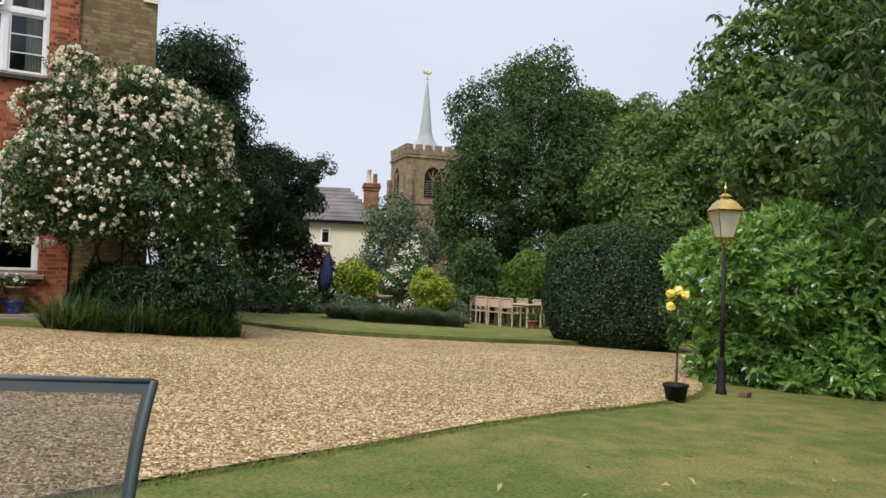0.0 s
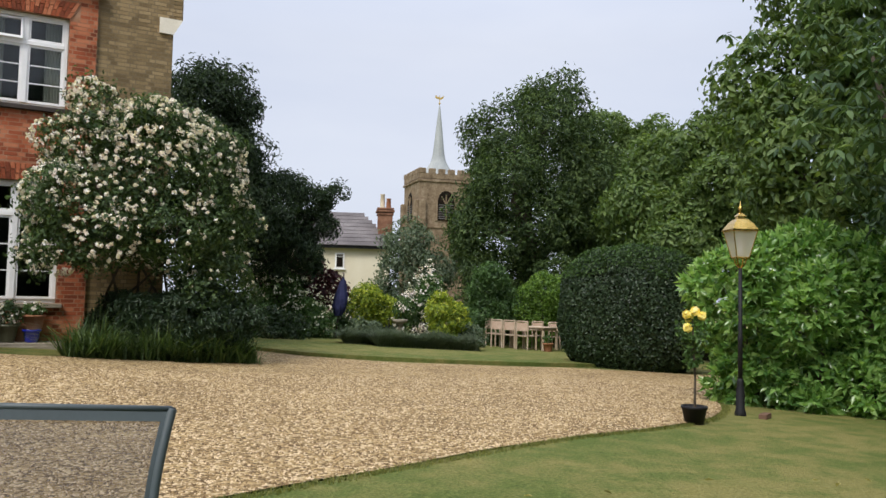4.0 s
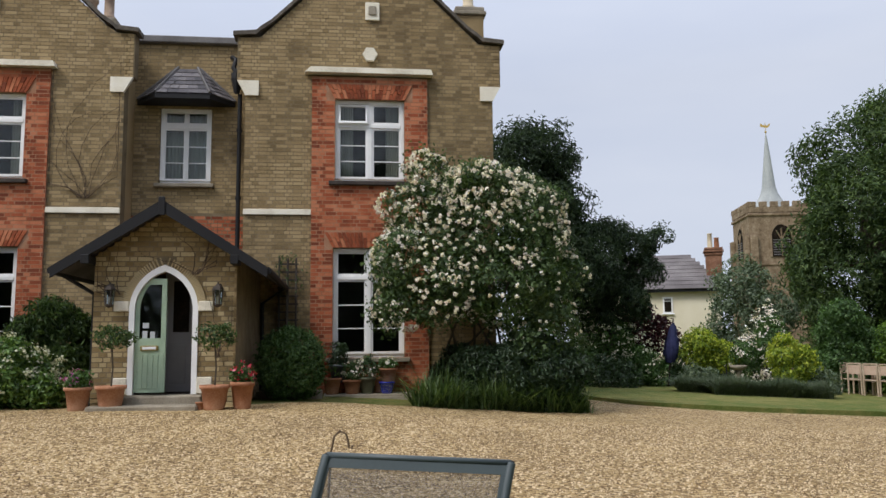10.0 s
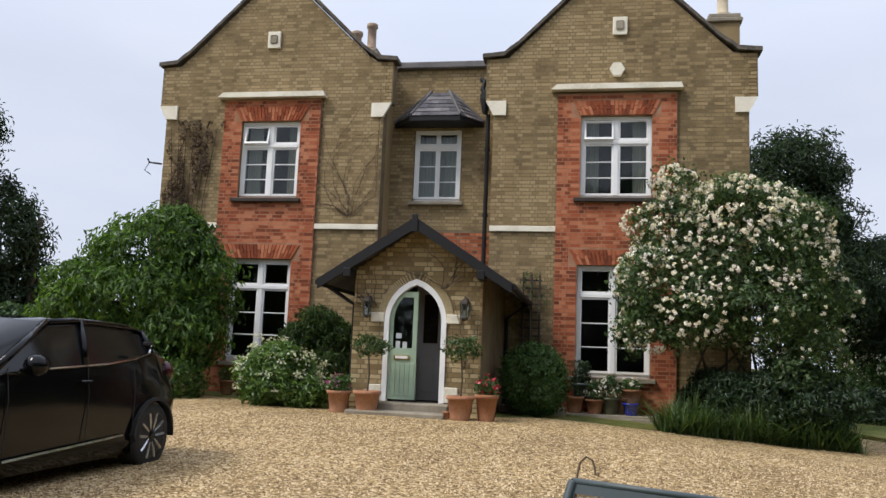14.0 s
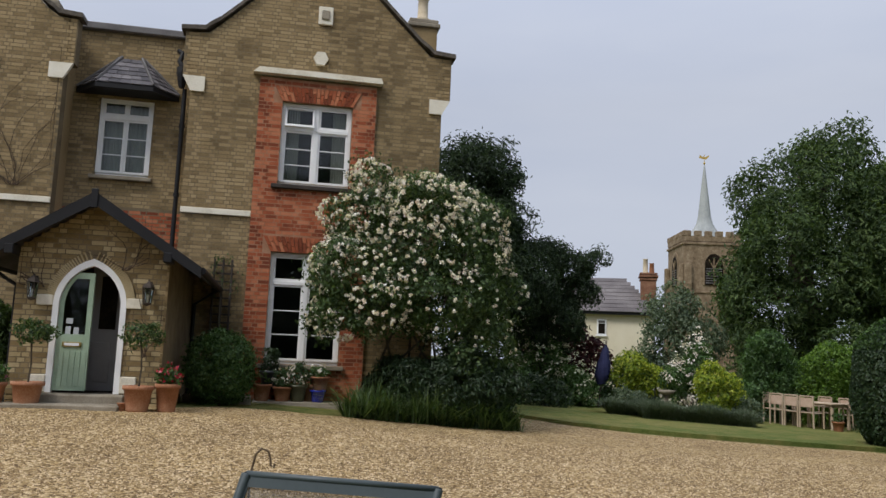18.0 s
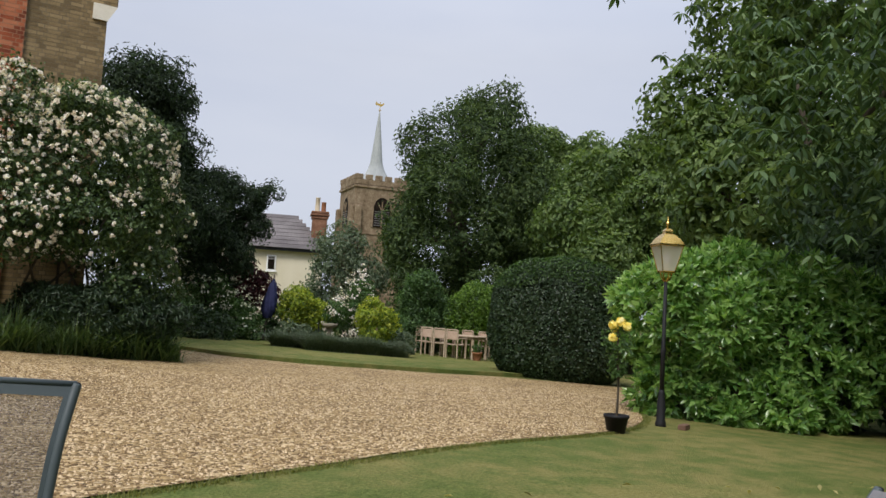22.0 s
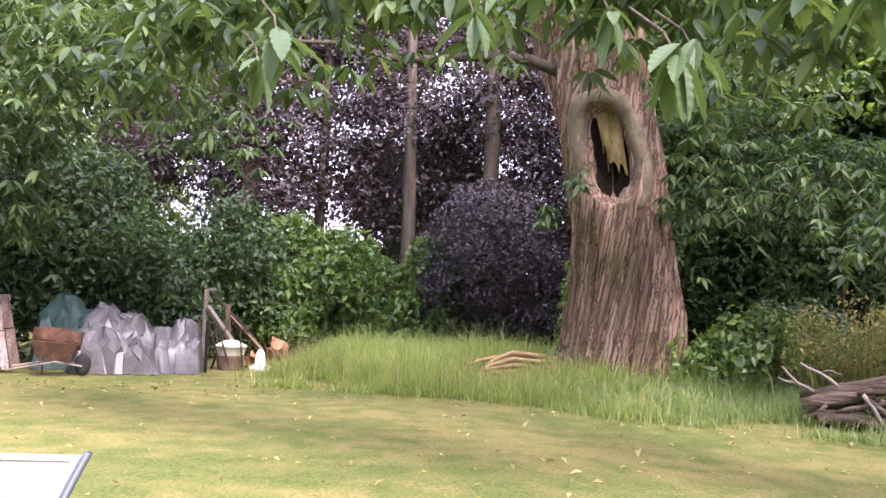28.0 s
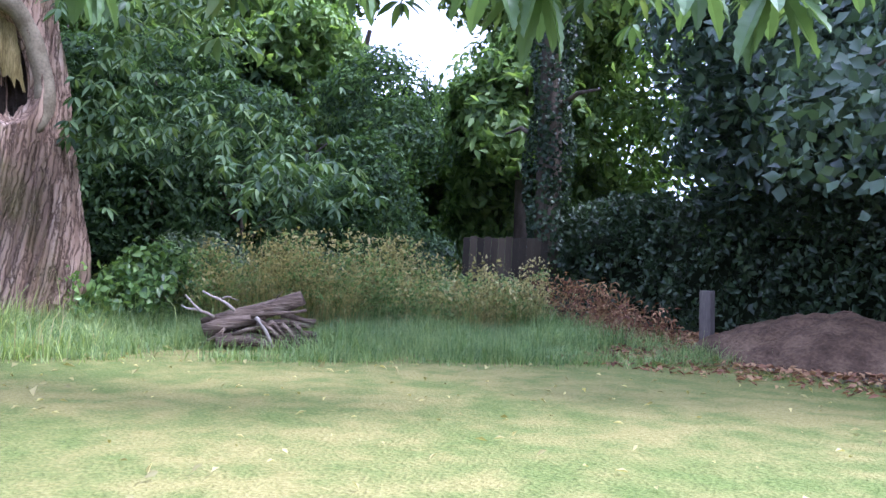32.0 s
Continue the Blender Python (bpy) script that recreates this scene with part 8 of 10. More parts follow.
def recliner(a, b, foot, label, sling, frame_mat, hem_mat, curve):
    """A reclined sling chair that faces the eye: a and b are the top corners of its back, foot the middle of its seat's front."""
    t = thing("garden_recliner", label, "recliner")
    a, b = Vector(a), Vector(b)
    ft = Vector(foot)
    side = (b - a)
    fw = Vector((ft.x - (a.x + b.x) / 2, ft.y - (a.y + b.y) / 2, 0)).normalized()
    prof = [(0.0, 0.0), (0.03 + curve, -0.07), (0.06 + 2 * curve, -0.16), (0.08 + 2 * curve, -0.26), (0.10 + 2 * curve, -0.35), (0.19 + curve, -0.43), (0.26, -0.47), (0.5, -0.43), (0.62, -0.41)]
    g = gz(a.x, a.y)
    def rail(o):
        return [o + fw * d + Vector((0, 0, h)) for d, h in prof]
    ra, rb = rail(a), rail(b)
    def eased(r, times=2):
        for _ in range(times):
            r = [r[0]] + [q for a_, b_ in zip(r, r[1:]) for q in (a_.lerp(b_, 0.25), a_.lerp(b_, 0.75))] + [r[-1]]
        return r
    ea, eb = eased(ra), eased(rb)
    n = len(ea)
    v = [pa.lerp(pb, k / 6) - Vector((0, 0, 0.004 * math.sin(math.pi * k / 6))) for pa, pb in zip(ea, eb) for k in range(7)]
    f = [(i * 7 + k, i * 7 + k + 1, i * 7 + 8 + k, i * 7 + 7 + k) for i in range(n - 1) for k in range(6)]
    smooth(part("sling", (v, f), sling, t, "woven mesh sling"))
    hem = [ea[0], eb[0], eb[2], ea[2]] if curve else [ra[0], rb[0], rb[0].lerp(rb[1], 0.42), ra[0].lerp(ra[1], 0.42)]
    part("hem", ([q + fw * 0.003 for q in hem] + [q + fw * 0.006 for q in hem], [(0, 1, 2, 3), (7, 6, 5, 4), (0, 4, 5, 1), (2, 6, 7, 3)]), hem_mat, t)
    across = side.normalized()
    for r, e, s_ in ((ra, ea, 1), (rb, eb, -1)):
        back = [q - fw * 0.014 - across * s_ * 0.003 for q in e]
        smooth(part("side_rail", tube(back if curve else e, 0.011 if curve else 0.013, 8), M["frame_dark"] if curve else frame_mat, t, "powder-coated metal tube"))
        edge = [q + fw * 0.003 for q in e]
        inner = [q + across * s_ * 0.018 for q in edge]
        m_ = len(e)
        front = [q + fw * 0.004 for q in edge] + [q + fw * 0.004 for q in inner]
        part("edge_band", (edge + inner + front, [(i, i + 1, m_ + i + 1, m_ + i) for i in range(m_ - 1)] + [(2 * m_ + i, 3 * m_ + i, 3 * m_ + i + 1, 2 * m_ + i + 1) for i in range(m_ - 1)] + [(i, 2 * m_ + i, 2 * m_ + i + 1, i + 1) for i in range(m_ - 1)] + [(m_ + i, m_ + i + 1, 3 * m_ + i + 1, 3 * m_ + i) for i in range(m_ - 1)]), hem_mat if curve else frame_mat, t, "stitched fabric edge")
        smooth(part("end_cap", lathe([(0.003, -0.006), (0.010, -0.004), (0.010, 0.003), (0.004, 0.006)], 10, Matrix.Translation(back[0] if curve else r[0])), M["black_paint"], t))
        k0, k1 = r[4], r[8]
        part("leg", tube([k0, Vector((k0.x, k0.y, g)) + fw * -0.12], 0.013, 8), frame_mat, t)
        part("leg", tube([k1, Vector((k1.x, k1.y, g)) + fw * 0.08], 0.013, 8), frame_mat, t)
        part("armrest", tube([r[4], r[4] + fw * 0.2 + Vector((0, 0, -0.02)), r[8] + Vector((0, 0, 0.08))], 0.013, 8), frame_mat, t)
    if not curve:
        smooth(part("top_bar", tube([ra[0], ra[0].lerp(rb[0], 0.5), rb[0]], 0.009, 8), frame_mat, t))
    part("cross_bar", tube([ra[7] - Vector((0, 0, 0.02)), rb[7] - Vector((0, 0, 0.02))], 0.012, 8), frame_mat, t)
    return t


M["frame_dark"] = plain("frame_dark", (0.055, 0.072, 0.078), 0.5)
M["frame_pale"] = plain("frame_pale", (0.17, 0.17, 0.18), 0.55, spec=0.3)
recliner((-0.045, 2.28, 0.795), (0.452, 2.232, 0.768), (-0.35, 1.65, 0.4), "dark grey mesh sling garden recliner on the grass edge", sling_material("dark_sling", (0.085, 0.085, 0.085), 0.42), M["frame_dark"], M["frame_dark"], 0.0)
recliner((1.925, 1.0, 0.66), (2.162, 0.522, 0.608), (1.42, 0.92, 0.4), "pale grey mesh sling garden recliner on the lawn", sling_material("pale_sling", (0.18, 0.18, 0.172), 0.36), M["frame_pale"], plain("hem_pale", (0.17, 0.168, 0.178), 0.7, spec=0.2), 0.04)
hk = thing("garden_crook", "thin rusty iron shepherd's crook behind the recliner", "plant hook")
part("rod", tube([(-0.046, 2.40, gz(0, 2.4)), (-0.046, 2.40, 0.6), (-0.036, 2.40, 0.79), (-0.028, 2.4, 0.83), (-0.012, 2.4, 0.846), (0.006, 2.4, 0.838), (0.013, 2.4, 0.815), (0.014, 2.4, 0.80), (0.022, 2.4, 0.795), (0.025, 2.4, 0.805)], 0.0035, 6), M["brown_wood"], hk)

# ---------------------------------------------------------------- the heap by the shrubbery
M["rust"] = surface("rust", (0.03, 0.016, 0.01), (0.075, 0.038, 0.022), (0.15, 0.08, 0.045), 6, 0.85, 0.5, 40, metal=0.2)
M["grey_tarp"] = surface("grey_tarp", (0.07, 0.066, 0.064), (0.115, 0.108, 0.106), (0.19, 0.18, 0.177), 3, 0.36, 0.1, 30, spec=0.5)
M["green_tarp"] = surface("green_tarp", (0.012, 0.035, 0.028), (0.026, 0.066, 0.052), (0.05, 0.105, 0.088), 4, 0.5, 0.3, 30)
pal = thing("pallet", "weathered brown wooden pallet leaning against the laurel", "pallet")
pm = pose(11.5, 5.2, gz(11.5, 5.2), 0, 0, -66) @ Matrix.Rotation(radians(-22), 4, 'X') @ Matrix.Rotation(radians(-10), 4, 'Y')
M["pallet_wood"] = surface("pallet_wood", (0.035, 0.022, 0.015), (0.12, 0.082, 0.06), (0.36, 0.31, 0.27), 7, 0.85, 0.7, 50, per_piece=0.3, stretch=(1, 1, 0.12))
for i, (x, w) in enumerate(((-0.40, 0.13), (-0.25, 0.10), (-0.12, 0.12), (0.03, 0.11), (0.17, 0.09), (0.28, 0.12))):
    for z0, z1 in ((0.0, 0.54 + 0.01 * (i % 3)), (0.565 + 0.01 * (i % 2), 1.1 - 0.03 * (i * 2 % 3))):
        boxed("slat", (x, x + w, -0.035, -0.015, z0, z1), M["pallet_wood"], pal, bevel=0.004, m=pm @ Matrix.Rotation(radians((i * 7 % 5 - 2) * 0.5), 4, 'Y'))
for z in (0.05, 0.5, 1.0):
    boxed("bearer", (-0.40, 0.40, -0.014, 0.08, z, z + 0.09), M["pallet_wood"], pal, bevel=0.005, m=pm)


def draped(label, cx, cy, w, d, peaks, seed, mat, rz=0.0, crumple=0.07, n=17):
    """A stiff sheet thrown over a heap: it hangs in straight slopes from peaks (u, v, height), broken into flat facets by sharp creases."""
    gen = np.random.default_rng(seed)
    u, q = np.meshgrid(np.linspace(-1, 1, n + 1), np.linspace(-1, 1, n + 1), indexing="ij")
    rim = (np.abs(u) > 0.99) | (np.abs(q) > 0.99)
    u = u + gen.uniform(-0.05, 0.05, u.shape)
    q = q + gen.uniform(-0.05, 0.05, u.shape)
    z = np.zeros(u.shape)
    for pu, pv, h, flat_ in peaks:
        z = np.maximum(z, h - 1.5 * np.maximum(np.hypot((u - pu) * w / 2, (q - pv) * d / 2) - flat_, 0))
    z = np.where(rim, 0.0, np.maximum(z, 0.1)) + np.where(rim, 0, gen.uniform(-1, 1, u.shape) * crumple)
    shift = gen.uniform(-1, 1, (2, *u.shape)) * crumple * 0.6
    lx, ly = u * w / 2 * (1 - 0.1 * z) + shift[0], q * d / 2 * (1 - 0.1 * z) + shift[1]
    m = pose(cx, cy, 0, 0, 0, rz)
    v = []
    for a, b, c in zip(lx.ravel(), ly.ravel(), z.ravel()):
        k = m @ Vector((float(a), float(b), 0))
        v.append((k.x, k.y, gz(k.x, k.y) + max(0.01, float(c))))
    f = []
    for i in range(n):
        for k in range(n):
            a = i * (n + 1) + k
            b, c, e = a + n + 1, a + n + 2, a + 1
            f += [(a, b, c), (a, c, e)] if gen.uniform() < 0.5 else [(a, b, e), (b, c, e)]
    t = thing("tarpaulin", label, "tarpaulin")
    ob = smooth(part("sheet", (v, f), mat, t))
    ob.data.set_sharp_from_angle(angle=radians(26))
    return t


draped("crumpled silver-grey tarpaulin over a pile of timber", 12.5, 3.85, 1.2, 1.2, [(0.1, 0.3, 1.0, 0.1), (0.2, -0.3, 0.85, 0.2), (-0.35, 0.1, 0.62, 0.15), (-0.45, -0.5, 0.5, 0.1), (-0.5, 0.6, 0.45, 0.1)], 3, M["grey_tarp"], 15, 0.055, 20)
draped("sagging grey tarpaulin over stacked pots", 12.9, 3.15, 1.0, 0.95, [(0.1, -0.45, 0.8, 0.12), (0.0, 0.35, 0.66, 0.2), (-0.4, -0.1, 0.5, 0.15)], 8, M["grey_tarp"], 10, 0.045, 17)
draped("dark green garden tarpaulin in the shade", 12.9, 4.65, 0.95, 1.1, [(0.0, 0.2, 1.1, 0.15), (0.1, -0.4, 0.9, 0.2)], 5, M["green_tarp"], 25, 0.07, 13)
M["rust_log"] = surface("rust_log", (0.03, 0.016, 0.011), (0.085, 0.045, 0.028), (0.16, 0.095, 0.06), 6, 0.9, 0.8, 30, spec=0.1)
bar = thing("wheelbarrow", "rusty old wheelbarrow with a log in it", "wheelbarrow", (11.5, 4.3, gz(11.5, 4.3)), -74)
bar.scale = (0.6, 0.8, 0.85)
part("tray", ([(-0.38, -0.22, 0.3), (0.3, -0.2, 0.24), (0.3, 0.2, 0.24), (-0.38, 0.22, 0.3), (-0.5, -0.32, 0.58), (0.46, -0.28, 0.52), (0.46, 0.28, 0.52), (-0.5, 0.32, 0.58)] + [(-0.36, -0.2, 0.32), (0.28, -0.18, 0.26), (0.28, 0.18, 0.26), (-0.36, 0.2, 0.32), (-0.48, -0.3, 0.585), (0.44, -0.26, 0.525), (0.44, 0.26, 0.525), (-0.48, 0.3, 0.585)],
     [(3, 2, 1, 0), (0, 1, 5, 4), (1, 2, 6, 5), (2, 3, 7, 6), (3, 0, 4, 7), (8, 9, 10, 11), (12, 13, 9, 8), (13, 14, 10, 9), (14, 15, 11, 10), (15, 12, 8, 11), (4, 5, 13, 12), (5, 6, 14, 13), (6, 7, 15, 14), (7, 4, 12, 15)]), M["rust"], bar, "rusted steel tray")
for s in (-1, 1):
    part("handle", tube([(0.55, s * 0.08, 0.16), (0.0, s * 0.2, 0.24), (-0.95, s * 0.28, 0.12)], 0.018, 6), M["grey_wood"], bar)
    part("leg", tube([(-0.3, s * 0.22, 0.3), (-0.32, s * 0.24, 0.0)], 0.015, 6), M["rust"], bar)
smooth(part("wheel", lathe([(0.06, -0.03), (0.17, -0.035), (0.18, 0.0), (0.17, 0.035), (0.06, 0.03)], 18, Matrix.Translation((0.55, 0, 0.18)) @ Matrix.Rotation(radians(90), 4, 'X')), M["tyre"], bar))
smooth(part("log", tube([(-0.5, 0.0, 0.62), (-0.2, 0.0, 0.61), (0.3, 0.0, 0.57), (0.5, 0.0, 0.55)], [0.15, 0.17, 0.16, 0.14], 14), M["rust_log"], bar, "split log lying in the tray"))
for k, (a, b, r, mt) in enumerate((((14.2, 2.95, gz(14.2, 2.95)), (14.2, 2.94, 0.76), 0.04, "grey_wood"), ((14.15, 2.9, 0.45), (13.95, 2.35, -0.2), 0.05, "grey_wood"), ((14.3, 2.9, 0.72), (14.4, 2.1, -0.1), 0.02, "dark_wood"), ((14.35, 2.6, 0.5), (14.3, 2.55, -0.45), 0.045, "brown_wood"), ((14.6, 2.6, 0.3), (14.2, 1.95, -0.25), 0.03, "brown_wood"))):
    t = thing("timber_offcut", "weathered timber length propped on the heap", "timber")
    part("length", tube([a, b], r, 4), M[mt], t)
rnd_b = random.Random(77)
tub = thing("plastic_tub", "dirty white plastic tub on the heap", "tub", (13.75, 2.4, gz(13.75, 2.4) + 0.22), 10)
part("base", lathe([(0.16, -0.3), (0.19, -0.28), (0.23, 0.0), (0.22, 0.02)], 16), M["brown_wood"], tub)
smooth(part("tub", lathe([(0.2, 0.0), (0.22, 0.05), (0.25, 0.16), (0.27, 0.17), (0.24, 0.19), (0.1, 0.26), (0.01, 0.27)], 16), M["white_stone"], tub))
for k in range(9):
    t = thing("dead_branch", "thin dead branch on the heap", "branch", group="dead branches")
    a = (13.9 + 0.5 * rnd_b.uniform(-1, 1), 2.5 + 0.4 * rnd_b.uniform(-1, 1))
    b = (a[0] + rnd_b.uniform(-0.5, 0.5), a[1] + rnd_b.uniform(-0.7, 0.7))
    part("branch", tube([(*a, gz(*a)), ((a[0] + b[0]) / 2, (a[1] + b[1]) / 2, 0.15 + rnd_b.uniform(-0.2, 0.2)), (*b, gz(*b) + rnd_b.uniform(0.3, 0.9))], [0.02, 0.014, 0.006], 5), M["limb"], t)
wb_ = thing("white_bucket", "upturned white bucket in the grass", "bucket", (14.0, 1.95, gz(14.0, 1.95)))
smooth(part("bucket", lathe([(0.2, 0.0), (0.2, 0.04), (0.09, 0.1), (0.07, 0.28), (0.03, 0.34)], 14), M["white_paint"], wb_))
rnd = random.Random(5)
for k in range(7):
    x, y = 14.15 + rnd.uniform(-0.22, 0.22), 1.95 + rnd.uniform(-0.3, 0.22)
    t = thing("broken_pot", "broken terracotta flower pot on the heap", "plant pot", (x, y, gz(x, y) + 0.12 + 0.14 * (k % 3)), group="broken pots")
    t.rotation_euler = (rnd.uniform(0.8, 2.2), rnd.uniform(-0.6, 0.6), rnd.uniform(0, 6))
    part("shard", lathe([(0.09, -0.1), (0.13, 0.08), (0.145, 0.08), (0.145, 0.12), (0.12, 0.12), (0.085, -0.08)], 14), M["terracotta"], t)
pp_ = thing("post", "thin dark stake against the tarpaulin", "stake")
part("stake", tube([(12.95, 2.62, gz(13, 2.6)), (12.93, 2.62, 0.3)], 0.025, 6), M["black_paint"], pp_)

# ---------------------------------------------------------------- the great chestnut
great = thing("great_chestnut", "huge old sweet chestnut with a twisted trunk and a hollow", "tree")
TC = (13.37, -4.05)
view = math.atan2(-TC[1], -TC[0])
H0, H1 = gz(*TC) - 0.15, 7.4
NR, NA = 290, 300
v, f = [], []
m, n, l, p = shader("chestnut_bark")
tc, geo = n.new("ShaderNodeTexCoord"), n.new("ShaderNodeSeparateXYZ")
l.new(tc.outputs["Object"], geo.inputs[0])
turn_ = n.new("ShaderNodeMath")
turn_.operation = 'MULTIPLY'
turn_.inputs[1].default_value = -0.2
l.new(geo.outputs["Z"], turn_.inputs[0])
vr = n.new("ShaderNodeVectorRotate")
vr.rotation_type = 'Z_AXIS'
vr.inputs["Center"].default_value = (TC[0], TC[1], 0)
l.new(tc.outputs["Object"], vr.inputs["Vector"])
l.new(turn_.outputs[0], vr.inputs["Angle"])
mp = n.new("ShaderNodeMapping")
mp.inputs["Scale"].default_value = (1, 1, 0.055)
l.new(vr.outputs["Vector"], mp.inputs["Vector"])
a_, b_, c_, w_n = [n.new("ShaderNodeTexNoise") for _ in range(4)]
for q, sc, dt in ((a_, 6.0, 7), (b_, 26.0, 6), (c_, 0.9, 4), (w_n, 4.0, 3)):
    q.inputs["Scale"].default_value, q.inputs["Detail"].default_value, q.inputs["Roughness"].default_value = sc, dt, 0.62
l.new(mp.outputs["Vector"], a_.inputs["Vector"])
l.new(mp.outputs["Vector"], b_.inputs["Vector"])
l.new(tc.outputs["Object"], c_.inputs["Vector"])
l.new(tc.outputs["Object"], w_n.inputs["Vector"])
wob = n.new("ShaderNodeMix")
wob.data_type, wob.blend_type = 'RGBA', 'LINEAR_LIGHT'
wob.inputs[0].default_value = 0.055
l.new(mp.outputs["Vector"], wob.inputs[6])
l.new(w_n.outputs["Color"], wob.inputs[7])
vo = n.new("ShaderNodeTexVoronoi")
vo.feature = 'DISTANCE_TO_EDGE'
vo.inputs["Scale"].default_value = 12.0
l.new(wob.outputs[2], vo.inputs["Vector"])
fis = n.new("ShaderNodeMapRange")
fis.interpolation_type = 'SMOOTHSTEP'
fis.inputs[1].default_value, fis.inputs[2].default_value = 0.0, 0.16
l.new(vo.outputs["Distance"], fis.inputs[0])
cr = ramp_node(n, [(0.30, (0.14, 0.093, 0.064)), (0.46, (0.25, 0.172, 0.12)), (0.58, (0.345, 0.25, 0.18)), (0.72, (0.46, 0.365, 0.28))])
l.new(a_.outputs["Fac"], cr.inputs["Fac"])
# crevice shade put into the colour: bark darkens towards the plate edges
furrow_shade = n.new("ShaderNodeMix")
furrow_shade.data_type = 'RGBA'
furrow_shade.inputs[6].default_value = (0.135, 0.092, 0.066, 1)
l.new(fis.outputs[0], furrow_shade.inputs[0])
l.new(cr.outputs["Color"], furrow_shade.inputs[7])
moss = ramp_node(n, [(0.50, (0, 0, 0)), (0.66, (0.6, 0.6, 0.6))])
l.new(c_.outputs["Fac"], moss.inputs["Fac"])
mo = n.new("ShaderNodeMix")
mo.data_type = 'RGBA'
mo.inputs[7].default_value = (0.10, 0.10, 0.03, 1)
l.new(moss.outputs["Color"], mo.inputs[0])
l.new(furrow_shade.outputs[2], mo.inputs[6])
l.new(mo.outputs[2], p.inputs["Base Color"])
p.inputs["Roughness"].default_value, p.inputs["Specular IOR Level"].default_value = 0.95, 0.1
sm = n.new("ShaderNodeMath")
sm.operation = 'MULTIPLY_ADD'
sm.inputs[1].default_value = 0.6
l.new(b_.outputs["Fac"], sm.inputs[0])
l.new(fis.outputs[0], sm.inputs[2])
bp = n.new("ShaderNodeBump")
bp.inputs["Strength"].default_value, bp.inputs["Distance"].default_value = 0.8, 0.035
l.new(sm.outputs[0], bp.inputs["Height"])
l.new(bp.outputs["Normal"], p.inputs["Normal"])
M["chestnut_bark"] = m
HZ = 3.2      # middle of the hollow


def trunk_axis(z):
    h = z - H0
    lean = 0.0062 * min(h, 5.2) ** 2.75 + 0.25 * max(0, h - 5.2)
    return TC[0] + 0.01 * z, TC[1] + lean


def hollow_at(u, w):
    """Below 1 within the mouth of the hollow: an arched mouth, square-shouldered, that narrows to one side at its foot."""
    c = 0.02 - 0.14 * min(0.0, w + 0.2)
    half = 0.47 - 0.16 * max(0.0, -w - 0.35)
    return (abs((u + c) / half) ** 2.6 + abs(w / 0.80) ** 2.6) ** (1 / 2.6)


def trunk_radius(z, a, bare=False):
    """The trunk's radius at a height and an angle: flared foot, spiral ridges, and a hollow towards the lawn."""
    r = 0.76 + 0.40 * math.exp(-(z - H0) / 0.45) + 0.13 * math.exp(-((z - 0.3) / 1.3) ** 2)
    r += 0.12 * math.exp(-(z - H0) / 0.6) * math.sin(5 * a + 1.2)
    r += 0.05 * math.sin(2 * a + z * 0.9) + 0.04 * noise.noise((math.cos(a) * 1.5, math.sin(a) * 1.5, z * 0.8))
    if bare:
        return r + 0.02
    tw = a - z * 0.2
    rid = abs(noise.noise((math.cos(tw) * 6.0, math.sin(tw) * 6.0, z * 0.3))) + 0.6 * abs(noise.noise((math.cos(tw) * 14.0, math.sin(tw) * 14.0, z * 0.5 + 4))) + 0.25 * abs(noise.noise((math.cos(tw) * 30.0, math.sin(tw) * 30.0, z * 0.8 + 9)))
    return r + 0.2 * rid - 0.05


for i in range(NR + 1):
    z = H0 + (H1 - H0) * i / NR
    cx, cy = trunk_axis(z)
    for k in range(NA):
        a = 2 * math.pi * k / NA
        r = trunk_radius(z, a)
        da = (a - view + math.pi) % (2 * math.pi) - math.pi
        w_ = z - HZ
        if abs(da) < 1.2 and abs(w_) < 1.6:
            e = hollow_at(da * 0.82, w_)
            sm_ = math.exp(-((e - 1.25) / 0.35) ** 2) * (1.0 if w_ > -0.55 else max(0.0, 1 + (w_ + 0.55) * 3))
            r = r * (1 - sm_) + (trunk_radius(z, a, True) + 0.05) * sm_
            if e < 1.0:
                r -= 0.5 * min(1.0, (1 - e) * 3.2) ** 0.7
        v.append((cx + r * math.cos(a), cy + r * math.sin(a), z))
for i in range(NR):
    for k in range(NA):
        j = (k + 1) % NA
        f.append((i * NA + k, i * NA + j, (i + 1) * NA + j, (i + 1) * NA + k))
tr_ob = smooth(part("trunk", (v, f), M["chestnut_bark"], great, "deeply furrowed spiral bark"))


def on_trunk(da, z, off):
    a = view + da
    r = trunk_radius(z, a, True) + off
    x, y = trunk_axis(z)
    return (x + r * math.cos(a), y + r * math.sin(a), z)


# smooth healed lip round the hollow; black sheet paints shade in the rotten heart
lip, lrad = [], []
for k in range(45):
    t_ = radians(-112 + 262 * k / 44)
    cu, cw = math.sin(t_), math.cos(t_)
    sc = (abs(cu) ** 2.6 + abs(cw) ** 2.6) ** (-1 / 2.6)
    lip.append(on_trunk((-0.02 + 0.57 * sc * cu) / 0.82, HZ + 0.92 * sc * cw, -0.035 + 0.03 * noise.noise((t_ * 2, 0, 0))))
    lrad.append((0.135 + 0.03 * noise.noise((t_ * 1.7, 3, 0))) * min(1.0, 0.35 + 6 * min(k, 44 - k) / 44))
lip_v, lip_f = tube(lip, lrad, 16)
lip_v = [Vector(q) + 0.02 * Vector(noise.noise_vector((q[0] * 5, q[1] * 5, q[2] * 5))) for q in lip_v]
smooth(part("healed_lip", (lip_v, lip_f), M["scar"], great, "smooth healed wood round the hollow"))
